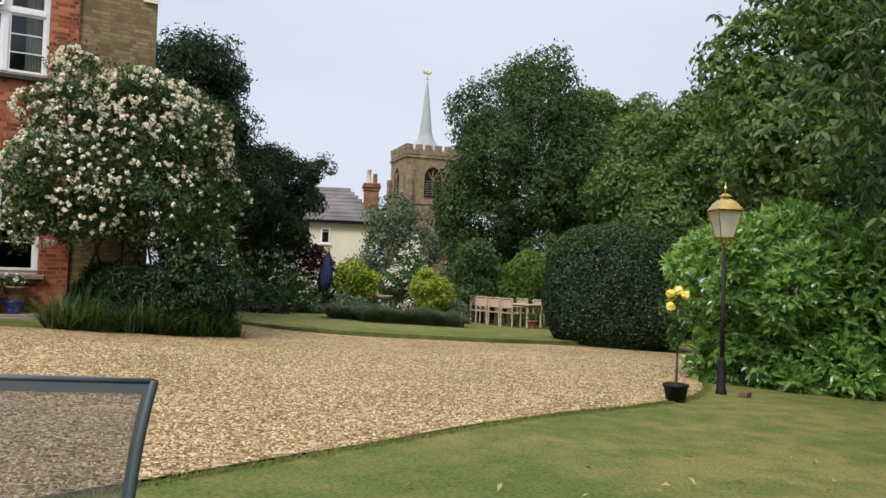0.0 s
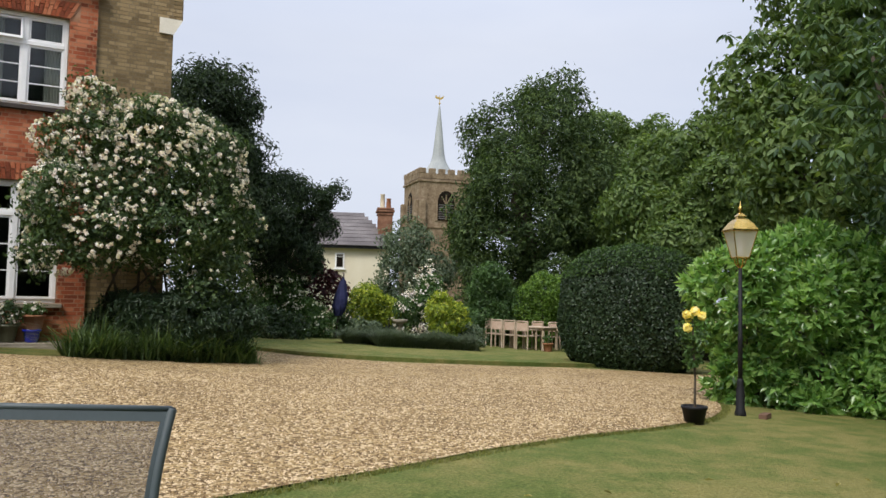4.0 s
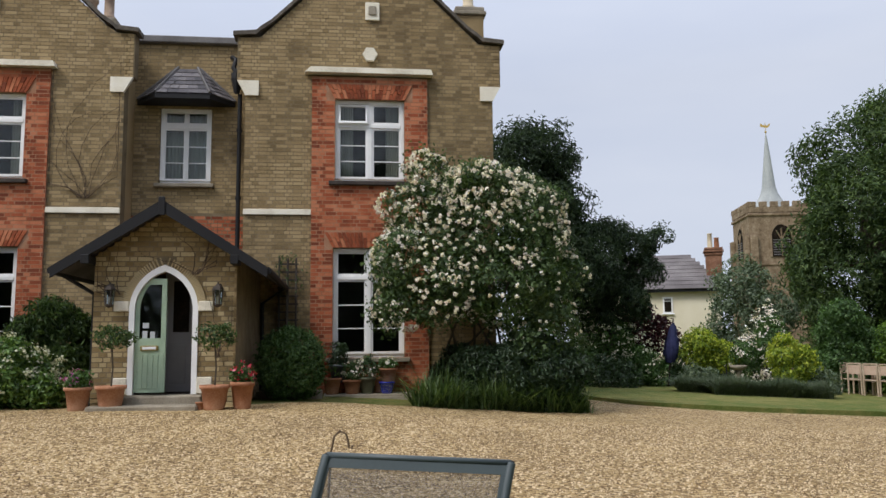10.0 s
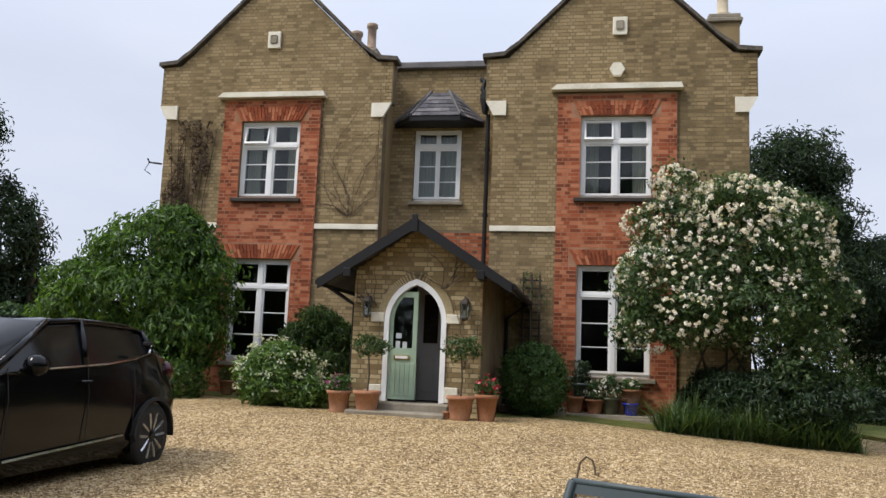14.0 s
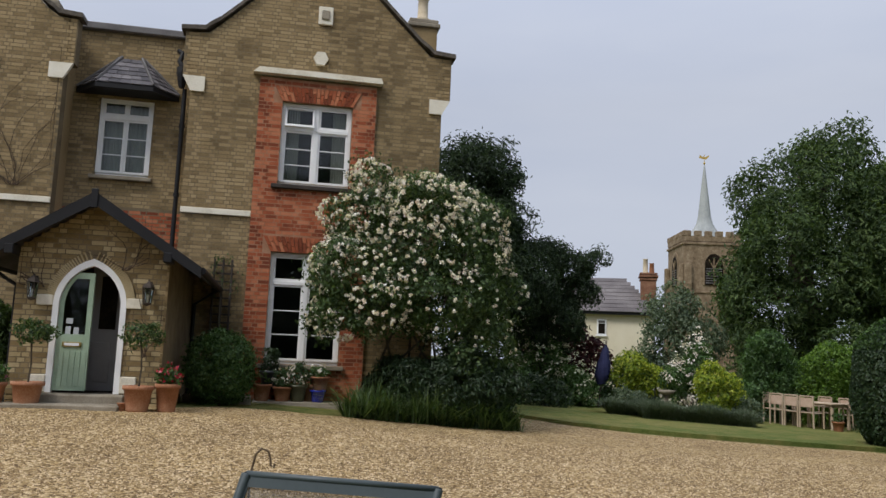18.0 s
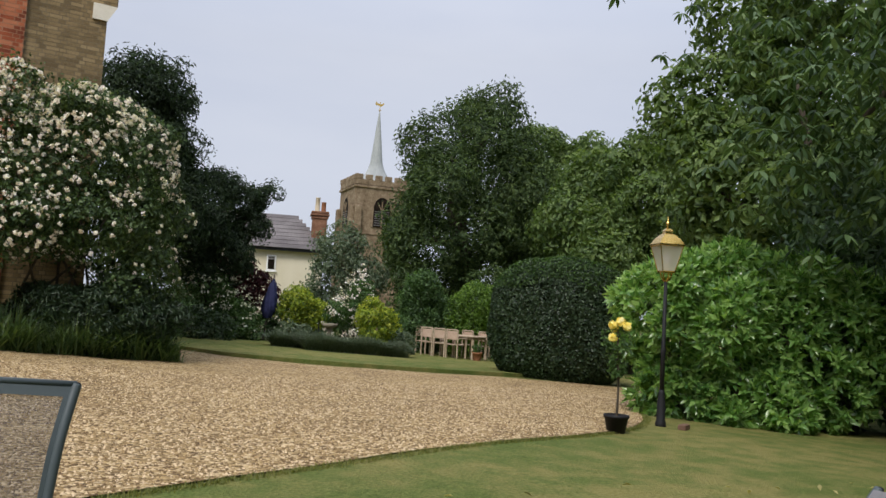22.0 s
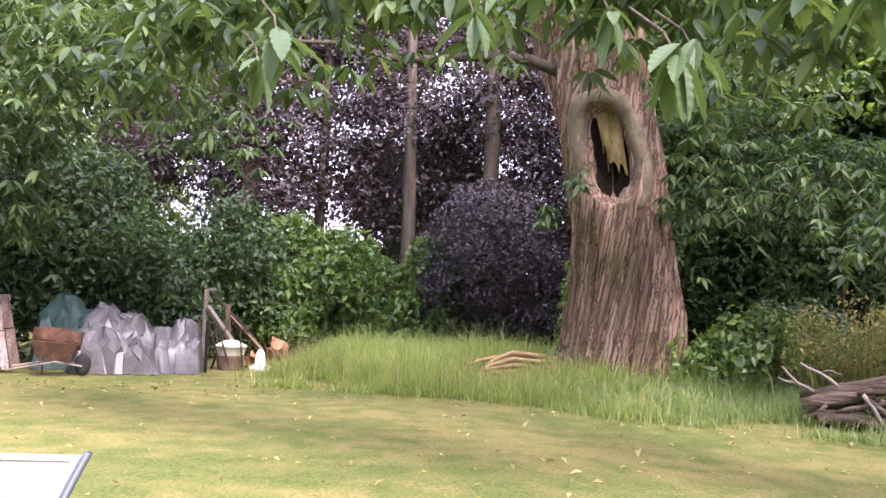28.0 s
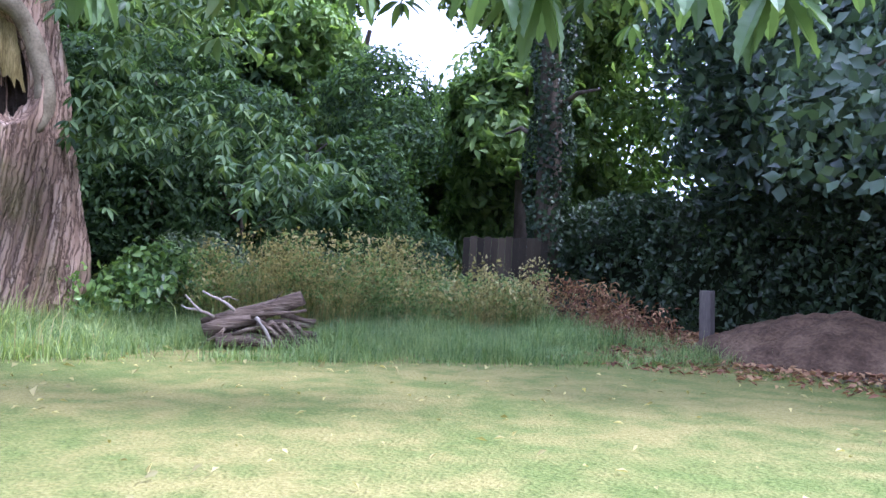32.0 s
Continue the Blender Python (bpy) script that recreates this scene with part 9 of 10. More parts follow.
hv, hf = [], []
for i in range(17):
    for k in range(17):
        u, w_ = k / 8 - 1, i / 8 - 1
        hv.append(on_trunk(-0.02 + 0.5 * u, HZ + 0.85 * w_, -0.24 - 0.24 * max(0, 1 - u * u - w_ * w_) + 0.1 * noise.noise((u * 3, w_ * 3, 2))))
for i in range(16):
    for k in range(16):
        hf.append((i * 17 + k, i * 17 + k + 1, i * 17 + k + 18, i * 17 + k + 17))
part("hollow", (hv, hf), M["rot"], great, "rotten hollow with its deep shade painted black")
M["heartwood"] = surface("heartwood", (0.06, 0.045, 0.015), (0.16, 0.13, 0.05), (0.28, 0.23, 0.11), 5, 0.9, 0.8, 40, stretch=(2, 2, 0.25), spec=0.1, depth=0.02)
hv2, hf2 = [], []
for i in range(13):
    for k in range(11):
        u, w_ = k / 10, i / 12
        low = 0.02 - 0.32 * u + 0.3 * noise.noise((u * 6, 1, 4))
        hv2.append(on_trunk(-0.22 + 0.58 * u + 0.03 * noise.noise((w_ * 4, u, 8)), HZ + low + (0.74 - 0.22 * abs(u - 0.5) - low) * w_, -0.17 + 0.05 * noise.noise((u * 7, w_ * 1.5, 2)) - 0.05 * (1 - w_)))
for i in range(12):
    for k in range(10):
        hf2.append((i * 11 + k, i * 11 + k + 1, i * 11 + k + 12, i * 11 + k + 11))
smooth(part("heartwood", (hv2, hf2), M["heartwood"], great, "pale bare heartwood"))
for pts, rad in (([(13.3, -3.1, 4.55), (13.0, -2.2, 4.72), (12.8, -1.2, 4.62), (12.7, -0.2, 4.5), (12.4, 0.8, 4.62), (12.1, 1.9, 4.5)], [0.12, 0.085, 0.07, 0.055, 0.04, 0.02]),
                 ([(13.4, -3.0, 5.6), (12.4, -2.0, 6.1), (11.2, -1.2, 5.6), (10.2, -0.4, 5.7), (8.8, 0.6, 5.0)], [0.16, 0.12, 0.09, 0.06, 0.02]),
                 ([(13.4, -2.9, 6.2), (11.5, -2.6, 6.8), (9.0, -1.6, 6.6), (6.6, -1.2, 5.2), (5.2, -1.6, 4.2)], [0.36, 0.3, 0.22, 0.12, 0.04]),
                 ([(13.3, -3.1, 6.6), (11.0, -4.6, 7.2), (7.8, -4.6, 6.6), (4.6, -4.0, 4.6), (2.6, -4.1, 3.4)], [0.34, 0.28, 0.2, 0.1, 0.03]),
                 ([(13.4, -2.8, 6.4), (12.6, 0.0, 7.4), (11.8, 3.0, 6.6), (11.0, 5.2, 4.8), (10.6, 5.9, 3.8)], [0.34, 0.26, 0.16, 0.08, 0.03]),
                 ([(13.5, -3.0, 7.0), (14.0, -3.6, 9.5), (14.6, -4.0, 12.0)], [0.6, 0.4, 0.15]), ([(13.4, -2.9, 7.0), (12.6, -2.2, 9.5), (12.0, -1.6, 12.0)], [0.6, 0.4, 0.15])):
    smooth(part("limb", trunk_body(pts, rad, 10, 0.04, 3.0), M["limb"], great, "heavy chestnut limb"))


def long_leaves(rng, base, ax, size, aspect=0.34, bend=0.25):
    """Long pointed leaves in three folded lengths from base along ax, drooping to the tip."""
    n = len(base)
    ax = unit(ax)
    side = unit(np.cross(ax, np.tile([0, 0, 1.0], (n, 1))) + 0.35 * rng.normal(size=(n, 3)))
    side = unit(side - ax * np.sum(ax * side, axis=1, keepdims=True))
    nn = np.cross(side, ax)
    s = size * rng.uniform(0.65, 1.2, size=(n, 1))
    v = np.empty((n, 10, 3))
    for k, (t, w) in enumerate(((0.02, 0.06), (0.25, 0.85), (0.55, 1.0), (0.82, 0.55))):
        mid = base + ax * s * t - np.array([0, 0, 1.0]) * s * bend * t * t
        h = side * s * aspect * 0.5 * w
        if k == 0:
            v[:, 0] = mid
        else:
            v[:, 3 * k - 2], v[:, 3 * k - 1], v[:, 3 * k] = mid - h + nn * s * 0.05 * w, mid - nn * s * 0.02, mid + h + nn * s * 0.05 * w
    v = v[:, :11]
    tip = base + ax * s - np.array([0, 0, 1.0]) * s * bend
    v = np.concatenate([v, tip[:, None, :]], axis=1)
    o = np.arange(n)[:, None] * 11
    tri = [(0, 2, 1), (0, 3, 2), (1, 2, 5), (1, 5, 4), (2, 3, 6), (2, 6, 5), (4, 5, 8), (4, 8, 7), (5, 6, 9), (5, 9, 8), (7, 8, 10), (8, 9, 10)]
    return v.reshape(-1, 3), np.concatenate([o + np.array([q]) for q in tri], axis=0)


def whorls(rng, centres, per=7, droop=0.55):
    """Leaf bases and axes in whorls at twig ends."""
    c = np.repeat(centres, per, axis=0)
    a = np.tile(np.arange(per) * 6.283 / per, len(centres)) + np.repeat(rng.uniform(0, 6.28, len(centres)), per)
    ax = np.stack([np.cos(a), np.sin(a), -droop + 0.35 * rng.normal(size=len(a))], axis=1)
    return c + unit(ax) * 0.02, ax


rng = np.random.default_rng(101)
# sprays that hang over the lawn: where each cloud of twigs is and how far it spreads; the first is added to shade the
# laurel
CLOUDS = [((9.7, 4.7, 4.5), (0.9, 0.8, 0.4), 60), ((10.3, 6.1, 3.6), (1.2, 1.2, 1.1), 230), ((11.4, 5.3, 3.0), (1.1, 1.0, 1.0), 190), ((11.5, 5.0, 1.95), (0.54, 0.48, 0.66), 75), ((11.3, 4.0, 3.8), (1.3, 1.1, 0.85), 200), ((10.4, 2.6, 4.1), (1.2, 1.1, 0.6), 130), ((13.0, 2.7, 3.3), (0.8, 0.8, 0.5), 80), ((12.7, 4.3, 5.1), (1.9, 1.8, 1.0), 220), ((11.3, 7.1, 5.3), (1.7, 1.4, 1.1), 180),
          ((7.2, 2.05, 3.0), (0.8, 0.7, 0.5), 80), ((6.4, 1.25, 3.1), (0.7, 0.6, 0.4), 70), ((6.0, 0.6, 3.1), (0.7, 0.6, 0.35), 60), ((5.55, -0.05, 3.1), (0.6, 0.6, 0.3), 50), ((4.9, -1.25, 2.95), (0.6, 0.6, 0.3), 60), ((4.7, -1.95, 2.9), (0.6, 0.5, 0.32), 60), ((3.95, -2.4, 2.7), (0.5, 0.5, 0.3), 50), ((4.75, -3.85, 3.3), (0.6, 0.6, 0.3), 60), ((3.87, -4.1, 3.1), (0.6, 0.6, 0.28), 55), ((3.4, -4.5, 2.98), (0.6, 0.5, 0.28), 50), ((2.9, -5.2, 3.0), (0.6, 0.5, 0.3), 50),
          ((7.5, -1.8, 4.6), (2.0, 1.8, 0.7), 200), ((6.0, -3.6, 4.6), (2.0, 1.4, 0.7), 170), ((9.8, 1.2, 4.9), (1.6, 1.8, 0.8), 190), ((12.6, -5.2, 5.2), (1.0, 1.0, 1.0), 120), ((8.1, -4.2, 3.9), (1.0, 1.0, 0.5), 90), ((10.2, -4.4, 3.8), (0.9, 0.9, 0.5), 90),
          ((11.6, -4.6, 2.7), (0.5, 0.5, 0.6), 70), ((11.9, -6.2, 2.6), (0.9, 0.8, 0.8), 110), ((9.4, -6.3, 1.75), (0.75, 0.7, 0.35), 70), ((12.1, -2.95, 2.62), (0.12, 0.12, 0.18), 7), ((12.2, -2.55, 2.2), (0.12, 0.12, 0.16), 6), ((12.7, -4.75, 2.4), (0.2, 0.3, 0.3), 16), ((11.0, -7.2, 2.5), (0.8, 0.9, 0.6), 70)]
cs = np.concatenate([np.array(c) + rng.normal(size=(k, 3)) * np.array(s) * 0.6 for c, s, k in CLOUDS])
b, ax = whorls(rng, cs)
v, f = long_leaves(rng, b, ax, 0.185)
tagged(big_mesh("crown", v, f, L["chestnut"], great), "drooping whorls of long toothed chestnut leaves", kind="stuff")
# high foliage out of view, its blobs placed to shade hazel and weeds
p, n = dome_points(rng, [(13.5, -3.0, 10.6, 4.0, 4.0, 2.5), (15.5, -6.0, 9.6, 3.4, 3.2, 2.2), (10.5, -9.0, 8.6, 3.0, 2.6, 1.8), (7.0, -11.0, 8.8, 3.4, 2.8, 1.8), (9.5, -5.5, 8.6, 2.6, 2.4, 1.4)], 10000, 0.8, 0.5, 0.3, 0.15)
leaf_mesh("upper_crown", rng, p, n, 0.27, L["chestnut"], great, aspect=0.4)
# sprays nearest to the eye, leaf by leaf
def toothed_leaf(length, width, teeth=9, drop=0.3):
    """One long leaf with a row of teeth down each side, folded along the midrib and bent to the tip."""
    v, f = [], []
    for i in range(2 * teeth + 1):
        t = i / (2 * teeth)
        w = width * 0.5 * math.sin(math.pi * min(1.0, t * 0.97 + 0.02)) ** 0.75 * (1.0 if i % 2 else 0.83)
        lean = 0.02 * length if i % 2 else 0.0
        z = -0.25 * length * t - drop * length * t * t
        rise = 0.22 * w
        v += [(length * t + lean, -w, z + rise), (length * t, 0, z - 0.003), (length * t + lean, w, z + rise)]
    for i in range(2 * teeth):
        a = 3 * i
        f += [(a, a + 1, a + 4, a + 3), (a + 1, a + 2, a + 5, a + 4)]
    return v, f


lv, lf_ = toothed_leaf(0.21, 0.08, 7)
leaf_me = bpy.data.meshes.new("leaf")
leaf_me.from_pydata(lv, [], lf_)
leaf_me.materials.append(L["chestnut"])
rnd = random.Random(21)
for c in ((3.85, -0.55, 2.32), (3.7, -0.85, 2.5), (3.65, -1.15, 2.3), (3.5, -1.48, 2.12), (3.2, -1.5, 2.35), (2.95, -2.15, 2.4), (2.88, -2.3, 2.15), (2.75, -1.15, 1.86), (1.85, -2.03, 1.9), (1.72, -2.12, 1.82), (1.36, -2.38, 1.86), (1.18, -2.48, 1.8), (1.6, -2.25, 2.0), (1.02, -2.56, 1.9), (4.15, 0.5, 2.1), (3.3, 0.28, 2.0), (2.6, -1.75, 2.1)):
    tw = part("twig", tube([(c[0] + 0.2, c[1] + 0.12, c[2] + 0.24), (c[0] + 0.08, c[1] + 0.03, c[2] + 0.12), c], [0.006, 0.005, 0.004], 5), M["limb"], great)
    k = rnd.choice((7, 8, 9))
    for i in range(k):
        o = new("leaf", leaf_me)
        o.parent = tw
        s = rnd.uniform(0.7, 1.15)
        o.matrix_basis = Matrix.Translation(Vector(c) + Vector((0, 0, rnd.uniform(0, 0.06)))) @ Matrix.Rotation(6.283 * i / k + rnd.uniform(-0.3, 0.3), 4, 'Z') @ Matrix.Rotation(rnd.uniform(0.1, 0.95), 4, 'Y') @ Matrix.Diagonal((s, s, s, 1))

# a sycamore bough at the far side
rng = np.random.default_rng(103)
syc = thing("sycamore_bough", "bluish broad-leaved sycamore bough hanging low", "tree bough")
p, n = crown_points(rng, [(2.5, -6.9, 2.3, 0.55, 0.6, 0.75), (1.9, -7.1, 2.9, 0.8, 0.8, 0.6), (3.6, -9.6, 3.6, 1.4, 1.2, 1.0), (2.0, -9.4, 2.8, 1.0, 1.0, 1.2)], 520, 7, 0.14, 0.2, 0.3)
leaf_mesh("foliage", rng, p, n, 0.13, L["bough"], syc, aspect=0.75, droop=0.6)
smooth(part("bough", tube([(-1.0, -9.5, 4.6), (0.8, -8.0, 3.8), (1.9, -7.2, 3.1), (2.5, -6.9, 2.5)], [0.09, 0.06, 0.03, 0.01], 7), M["limb"], syc))

# ---------------------------------------------------------------- logs, weeds, fence, mound
lg = thing("log_pile", "pile of weathered brown logs and branches in the long grass", "log pile", (8.75, -5.45, gz(8.75, -5.45) + 0.03), -121.9)
lg.scale = (0.92, 1.0, 0.92)
for pts, r0, r1, nm in ((((-0.56, 0.0, 0.25), (0.0, 0.03, 0.44), (0.56, 0.0, 0.66)), 0.13, 0.10, "log"), (((-0.66, -0.12, 0.18), (-0.3, -0.1, 0.30), (0.1, -0.08, 0.40)), 0.10, 0.07, "log"), (((-0.60, 0.1, 0.14), (0.0, 0.12, 0.20), (0.5, 0.1, 0.26)), 0.13, 0.10, "log"),
                        (((-0.5, -0.2, 0.08), (0.0, -0.2, 0.10), (0.45, -0.2, 0.08)), 0.09, 0.07, "log"), (((0.0, -0.12, 0.27), (0.35, -0.12, 0.33), (0.72, -0.05, 0.30)), 0.055, 0.04, "branch"), (((0.05, -0.16, 0.22), (0.4, -0.18, 0.23), (0.76, -0.15, 0.18)), 0.06, 0.045, "branch"), (((0.2, -0.2, 0.12), (0.5, -0.2, 0.14), (0.78, -0.2, 0.08)), 0.06, 0.05, "branch"),
                        (((0.16, -0.24, 0.36), (0.3, -0.27, 0.22), (0.5, -0.3, 0.02)), 0.028, 0.022, "branch"), (((-0.1, -0.2, 0.40), (0.3, -0.2, 0.46), (0.62, -0.1, 0.50)), 0.03, 0.02, "branch"), (((-0.3, -0.24, 0.16), (0.05, -0.26, 0.28), (0.22, -0.26, 0.34)), 0.03, 0.02, "branch"),
                        (((0.3, 0.0, 0.42), (0.55, -0.1, 0.38), (0.75, -0.1, 0.36)), 0.04, 0.03, "branch"), (((-0.72, -0.05, 0.3), (-0.48, -0.05, 0.36), (-0.2, 0.0, 0.40)), 0.045, 0.04, "branch"),
                        (((-0.02, -0.26, 0.40), (0.10, -0.31, 0.26), (0.22, -0.36, 0.04)), 0.026, 0.02, "bare_twig"), (((0.02, -0.27, 0.36), (0.24, -0.33, 0.20), (0.40, -0.38, 0.03)), 0.03, 0.022, "branch"), (((0.30, -0.24, 0.33), (0.46, -0.30, 0.18), (0.60, -0.34, 0.02)), 0.032, 0.026, "branch"), (((0.42, -0.2, 0.36), (0.60, -0.26, 0.20), (0.72, -0.3, 0.02)), 0.03, 0.022, "branch"),
                        (((-0.66, -0.2, 0.02), (-0.52, -0.22, 0.12), (-0.40, -0.22, 0.24)), 0.03, 0.022, "branch"), (((-0.46, -0.28, 0.02), (-0.42, -0.26, 0.12), (-0.44, -0.2, 0.22)), 0.024, 0.018, "branch"), (((-0.2, -0.30, 0.06), (0.0, -0.32, 0.09), (0.2, -0.32, 0.05)), 0.06, 0.055, "branch"), (((0.22, 0.0, 0.56), (0.24, -0.02, 0.66), (0.30, -0.02, 0.74)), 0.014, 0.007, "branch"),
                        (((-0.55, -0.1, 0.36), (-0.72, -0.1, 0.44), (-0.92, -0.08, 0.64)), 0.025, 0.012, "bare_twig"), (((-0.72, -0.1, 0.44), (-0.86, -0.08, 0.46), (-0.98, -0.05, 0.50)), 0.018, 0.008, "bare_twig"), (((-0.3, -0.1, 0.46), (-0.5, -0.1, 0.60), (-0.72, -0.1, 0.70)), 0.022, 0.012, "bare_twig"), (((-0.48, -0.1, 0.59), (-0.38, -0.1, 0.64), (-0.26, -0.1, 0.60)), 0.014, 0.008, "bare_twig")):
    A, B, C_ = [Vector(q) for q in pts]
    line = [A, A.lerp(B, 0.5) + Vector((0, 0, 0.012)), B, B.lerp(C_, 0.5) - Vector((0, 0, 0.008)), C_]
    smooth(part(nm, trunk_body(line, [r0, r0 * 0.96, (r0 + r1) / 2, r1 * 1.06, r1], 12, r0 * 0.45, A[0] * 9), M["grey_wood"] if nm == "bare_twig" else M["log_bark"], lg))
fb = thing("fallen_branch", "split pale branch lying in the grass by the trunk", "branch")
M["split_wood"] = surface("split_wood", (0.17, 0.10, 0.045), (0.36, 0.235, 0.115), (0.55, 0.41, 0.24), 6, 0.85, 0.6, 50, stretch=(3, 0.4, 3))
zb_ = gz(12.6, -1.8)
for k in range(9):
    o, h_, e = 0.05 * ((k * 5) % 9 - 4), 0.04 + 0.045 * k, 0.09 * ((k * 4) % 7)
    smooth(part("split_length", trunk_body([(12.45 + o, -1.20 - e, zb_ + 0.06 + 0.35 * h_), (12.5 + o, -1.6 - e * 0.6, zb_ + 0.10 + 0.75 * h_), (12.55 + o, -2.1, zb_ + 0.12 + h_), (12.62 + o, -2.85 + 0.5 * e, zb_ + 0.08 + h_)], [0.012, 0.03, 0.036, 0.03], 6, 0.018, k), M["split_wood"], fb))
M["post_wood"] = surface("post_wood", (0.06, 0.052, 0.046), (0.12, 0.105, 0.092), (0.2, 0.18, 0.16), 3, 0.9, 0.6, 60, stretch=(1, 1, 0.15))
po = thing("fence_post", "leaning weathered grey timber post", "post", (5.92, -11.15, gz(5.92, -11.15)))
part("post", box(bmesh.new(), -0.09, 0.09, -0.07, 0.07, -0.1, 0.82, m=Matrix.Rotation(radians(3), 4, 'Y'), bevel=0.01), M["post_wood"], po)
ivt = thing("ivy_tree", "tree trunk thickly clad in dark ivy", "tree")
smooth(part("trunk", trunk_body([(10.85, -13.4, -0.5), (10.85, -13.4, 2.0), (10.9, -13.4, 4.0), (10.95, -13.3, 7.5)], [0.3, 0.26, 0.24, 0.15], 10, 0.04), M["limb"], ivt))
rng = np.random.default_rng(104)
k = 5200
a, z = rng.uniform(0, 6.28, k), rng.uniform(-0.4, 6.0, k) ** 1.0
r = 0.36 + 0.1 * np.sin(z * 2.3 + a * 2) + rng.uniform(0, 0.1, k)
pp = np.stack([10.87 + r * np.cos(a), -13.4 + r * np.sin(a), z], axis=1)
leaf_mesh("ivy", rng, pp, np.stack([np.cos(a), np.sin(a), np.full(k, 0.2)], axis=1), 0.1, L["ivy"], ivt, aspect=0.85)
for e in ((9.4, -13.0, 4.2), (12.3, -13.6, 3.6), (9.2, -13.2, 6.0)):
    smooth(part("limb", tube([(10.9, -13.4, e[2] - 0.3), ((10.9 + e[0]) / 2, -13.3, e[2] + 0.05), e], [0.07, 0.05, 0.02], 6), M["limb"], ivt))
M["fence_wood"] = surface("fence_wood", (0.018, 0.014, 0.008), (0.038, 0.03, 0.017), (0.065, 0.052, 0.032), 3, 0.85, 0.5, 50, per_piece=0.5, stretch=(1, 1, 0.15))
fence = thing("board_fence", "dark weathered close-board fence under the trees", "fence", kind="structure")
rnd = random.Random(8)
a0, d = Vector((11.75, -12.0, 0)), Vector((-1.3, -1.12, 0))
for k in range(12):
    c = a0 + d * (k / 12)
    part("board", box(bmesh.new(), -0.07, 0.07, -0.01, 0.01, -0.1, 1.72 + rnd.uniform(-0.02, 0.02), m=pose(c.x, c.y, gz(c.x, c.y), 0, 0, math.degrees(math.atan2(d.y, d.x)))), M["fence_wood"], fence)
mound = thing("compost_mound", "mound of dry grass clippings and leaves", "compost heap")
v, f = [], []
n = 36
for i in range(n + 1):
    for j in range(n + 1):
        u, q = 2 * i / n - 1, 2 * j / n - 1
        x, y = 3.9 + u * 1.9, -10.4 + q * 1.3
        e = u * u + q * q
        h = 0.62 * max(0, 1 - e) ** 0.8 * (1 + 0.25 * noise.noise((x * 1.5, y * 1.5, 0))) + 0.07 * noise.noise((x * 4, y * 4, 1)) + 0.04 * noise.noise((x * 11, y * 11, 1))
        v.append((x, y, gz(x, y) - 0.06 + h))
for i in range(n):
    for j in range(n):
        a = i * (n + 1) + j
        f.append((a, a + n + 1, a + n + 2, a + 1))
M["clippings"] = surface("clippings", (0.03, 0.02, 0.012), (0.085, 0.056, 0.035), (0.17, 0.12, 0.075), 3, 0.95, 1.0, 25, spec=0.1, depth=0.04)
smooth(part("mound_body", (v, f), M["clippings"], mound))
M["bare_earth"] = surface("bare_earth", (0.035, 0.025, 0.016), (0.075, 0.054, 0.036), (0.13, 0.1, 0.07), 1.5, 0.95, 0.8, 30, spec=0.1)
BARE = rounded([(1.5, -8.2), (3.6, -8.6), (5.2, -8.7), (6.6, -9.6), (8.6, -11.2), (10.6, -12.8), (14, -12.2), (14, -16), (-6, -17), (-6, -9.5)], 2)
tagged(sheet("earth_floor", BARE, 0.015, 0.4, M["bare_earth"], relief=0.02), "bare brown earth under the boundary trees", "earth", kind="structure")
rng = np.random.default_rng(105)


def litter(n, x0, x1, y0, y1, size, mat, label, name="leaf_litter", keep=None, lift=0.02):
    x, y = rng.uniform(x0, x1, n), rng.uniform(y0, y1, n)
    if keep is not None:
        k = keep(x, y)
        x, y = x[k], y[k]
    z = ground_z(x, y) + lift + rng.uniform(0, 0.02, len(x))
    p = np.stack([x, y, z], axis=1)
    ob = leaf_mesh(name, rng, p, np.tile([0, 0, 1.0], (len(x), 1)), size, L[mat], None, aspect=0.45, droop=0, turn=0.35)
    return tagged(ob, label, "leaf litter", kind="stuff")


litter(700, 1.5, 13, -9, 4, 0.06, "straw", "scattered fallen leaves on the lawn")
litter(34, 5.5, 9.5, -7.5, -0.5, 0.11, "straw", "large pale curled chestnut leaves on the lawn", lift=0.02)
litter(260, 9.4, 13.2, 0.5, 4.4, 0.05, "litter", "brown fallen leaves before the heap")
litter(2600, 4.4, 9.6, -13.2, -9.6, 0.13, "litter", "drift of brown fallen leaves under the trees", keep=lambda x, y: (y < -10.0 - 0.5 * np.sin(x * 2)) & (x + y * -0.2 > 5.5), lift=0.05)
litter(900, 2.0, 6.5, -10.6, -8.7, 0.11, "litter", "brown leaves on bare earth by the mound", lift=0.03)
brush = thing("brushwood_heap", "heap of reddish brushwood and dead leaves", "brushwood")
p, n = crown_points(rng, [(8.9, -11.9, 0.0, 1.0, 0.7, 0.5), (7.6, -11.6, -0.1, 0.9, 0.6, 0.3)], 300, 10, 0.12, 0.3, 0.3, -0.4)
leaf_mesh("dead_foliage", rng, p, n, 0.11, L["litter"], brush, aspect=0.3)
for k in range(14):
    a = (8.0 + 1.6 * rng.uniform(), -12.2 + 0.8 * rng.uniform(), gz(8.5, -12) + 0.05)
    part("stick", tube([a, (a[0] + rng.uniform(-0.6, 0.6), a[1] + rng.uniform(-0.3, 0.3), a[2] + rng.uniform(0.15, 0.6))], [0.014, 0.006], 5), M["limb"], brush)

# ---------------------------------------------------------------- grass


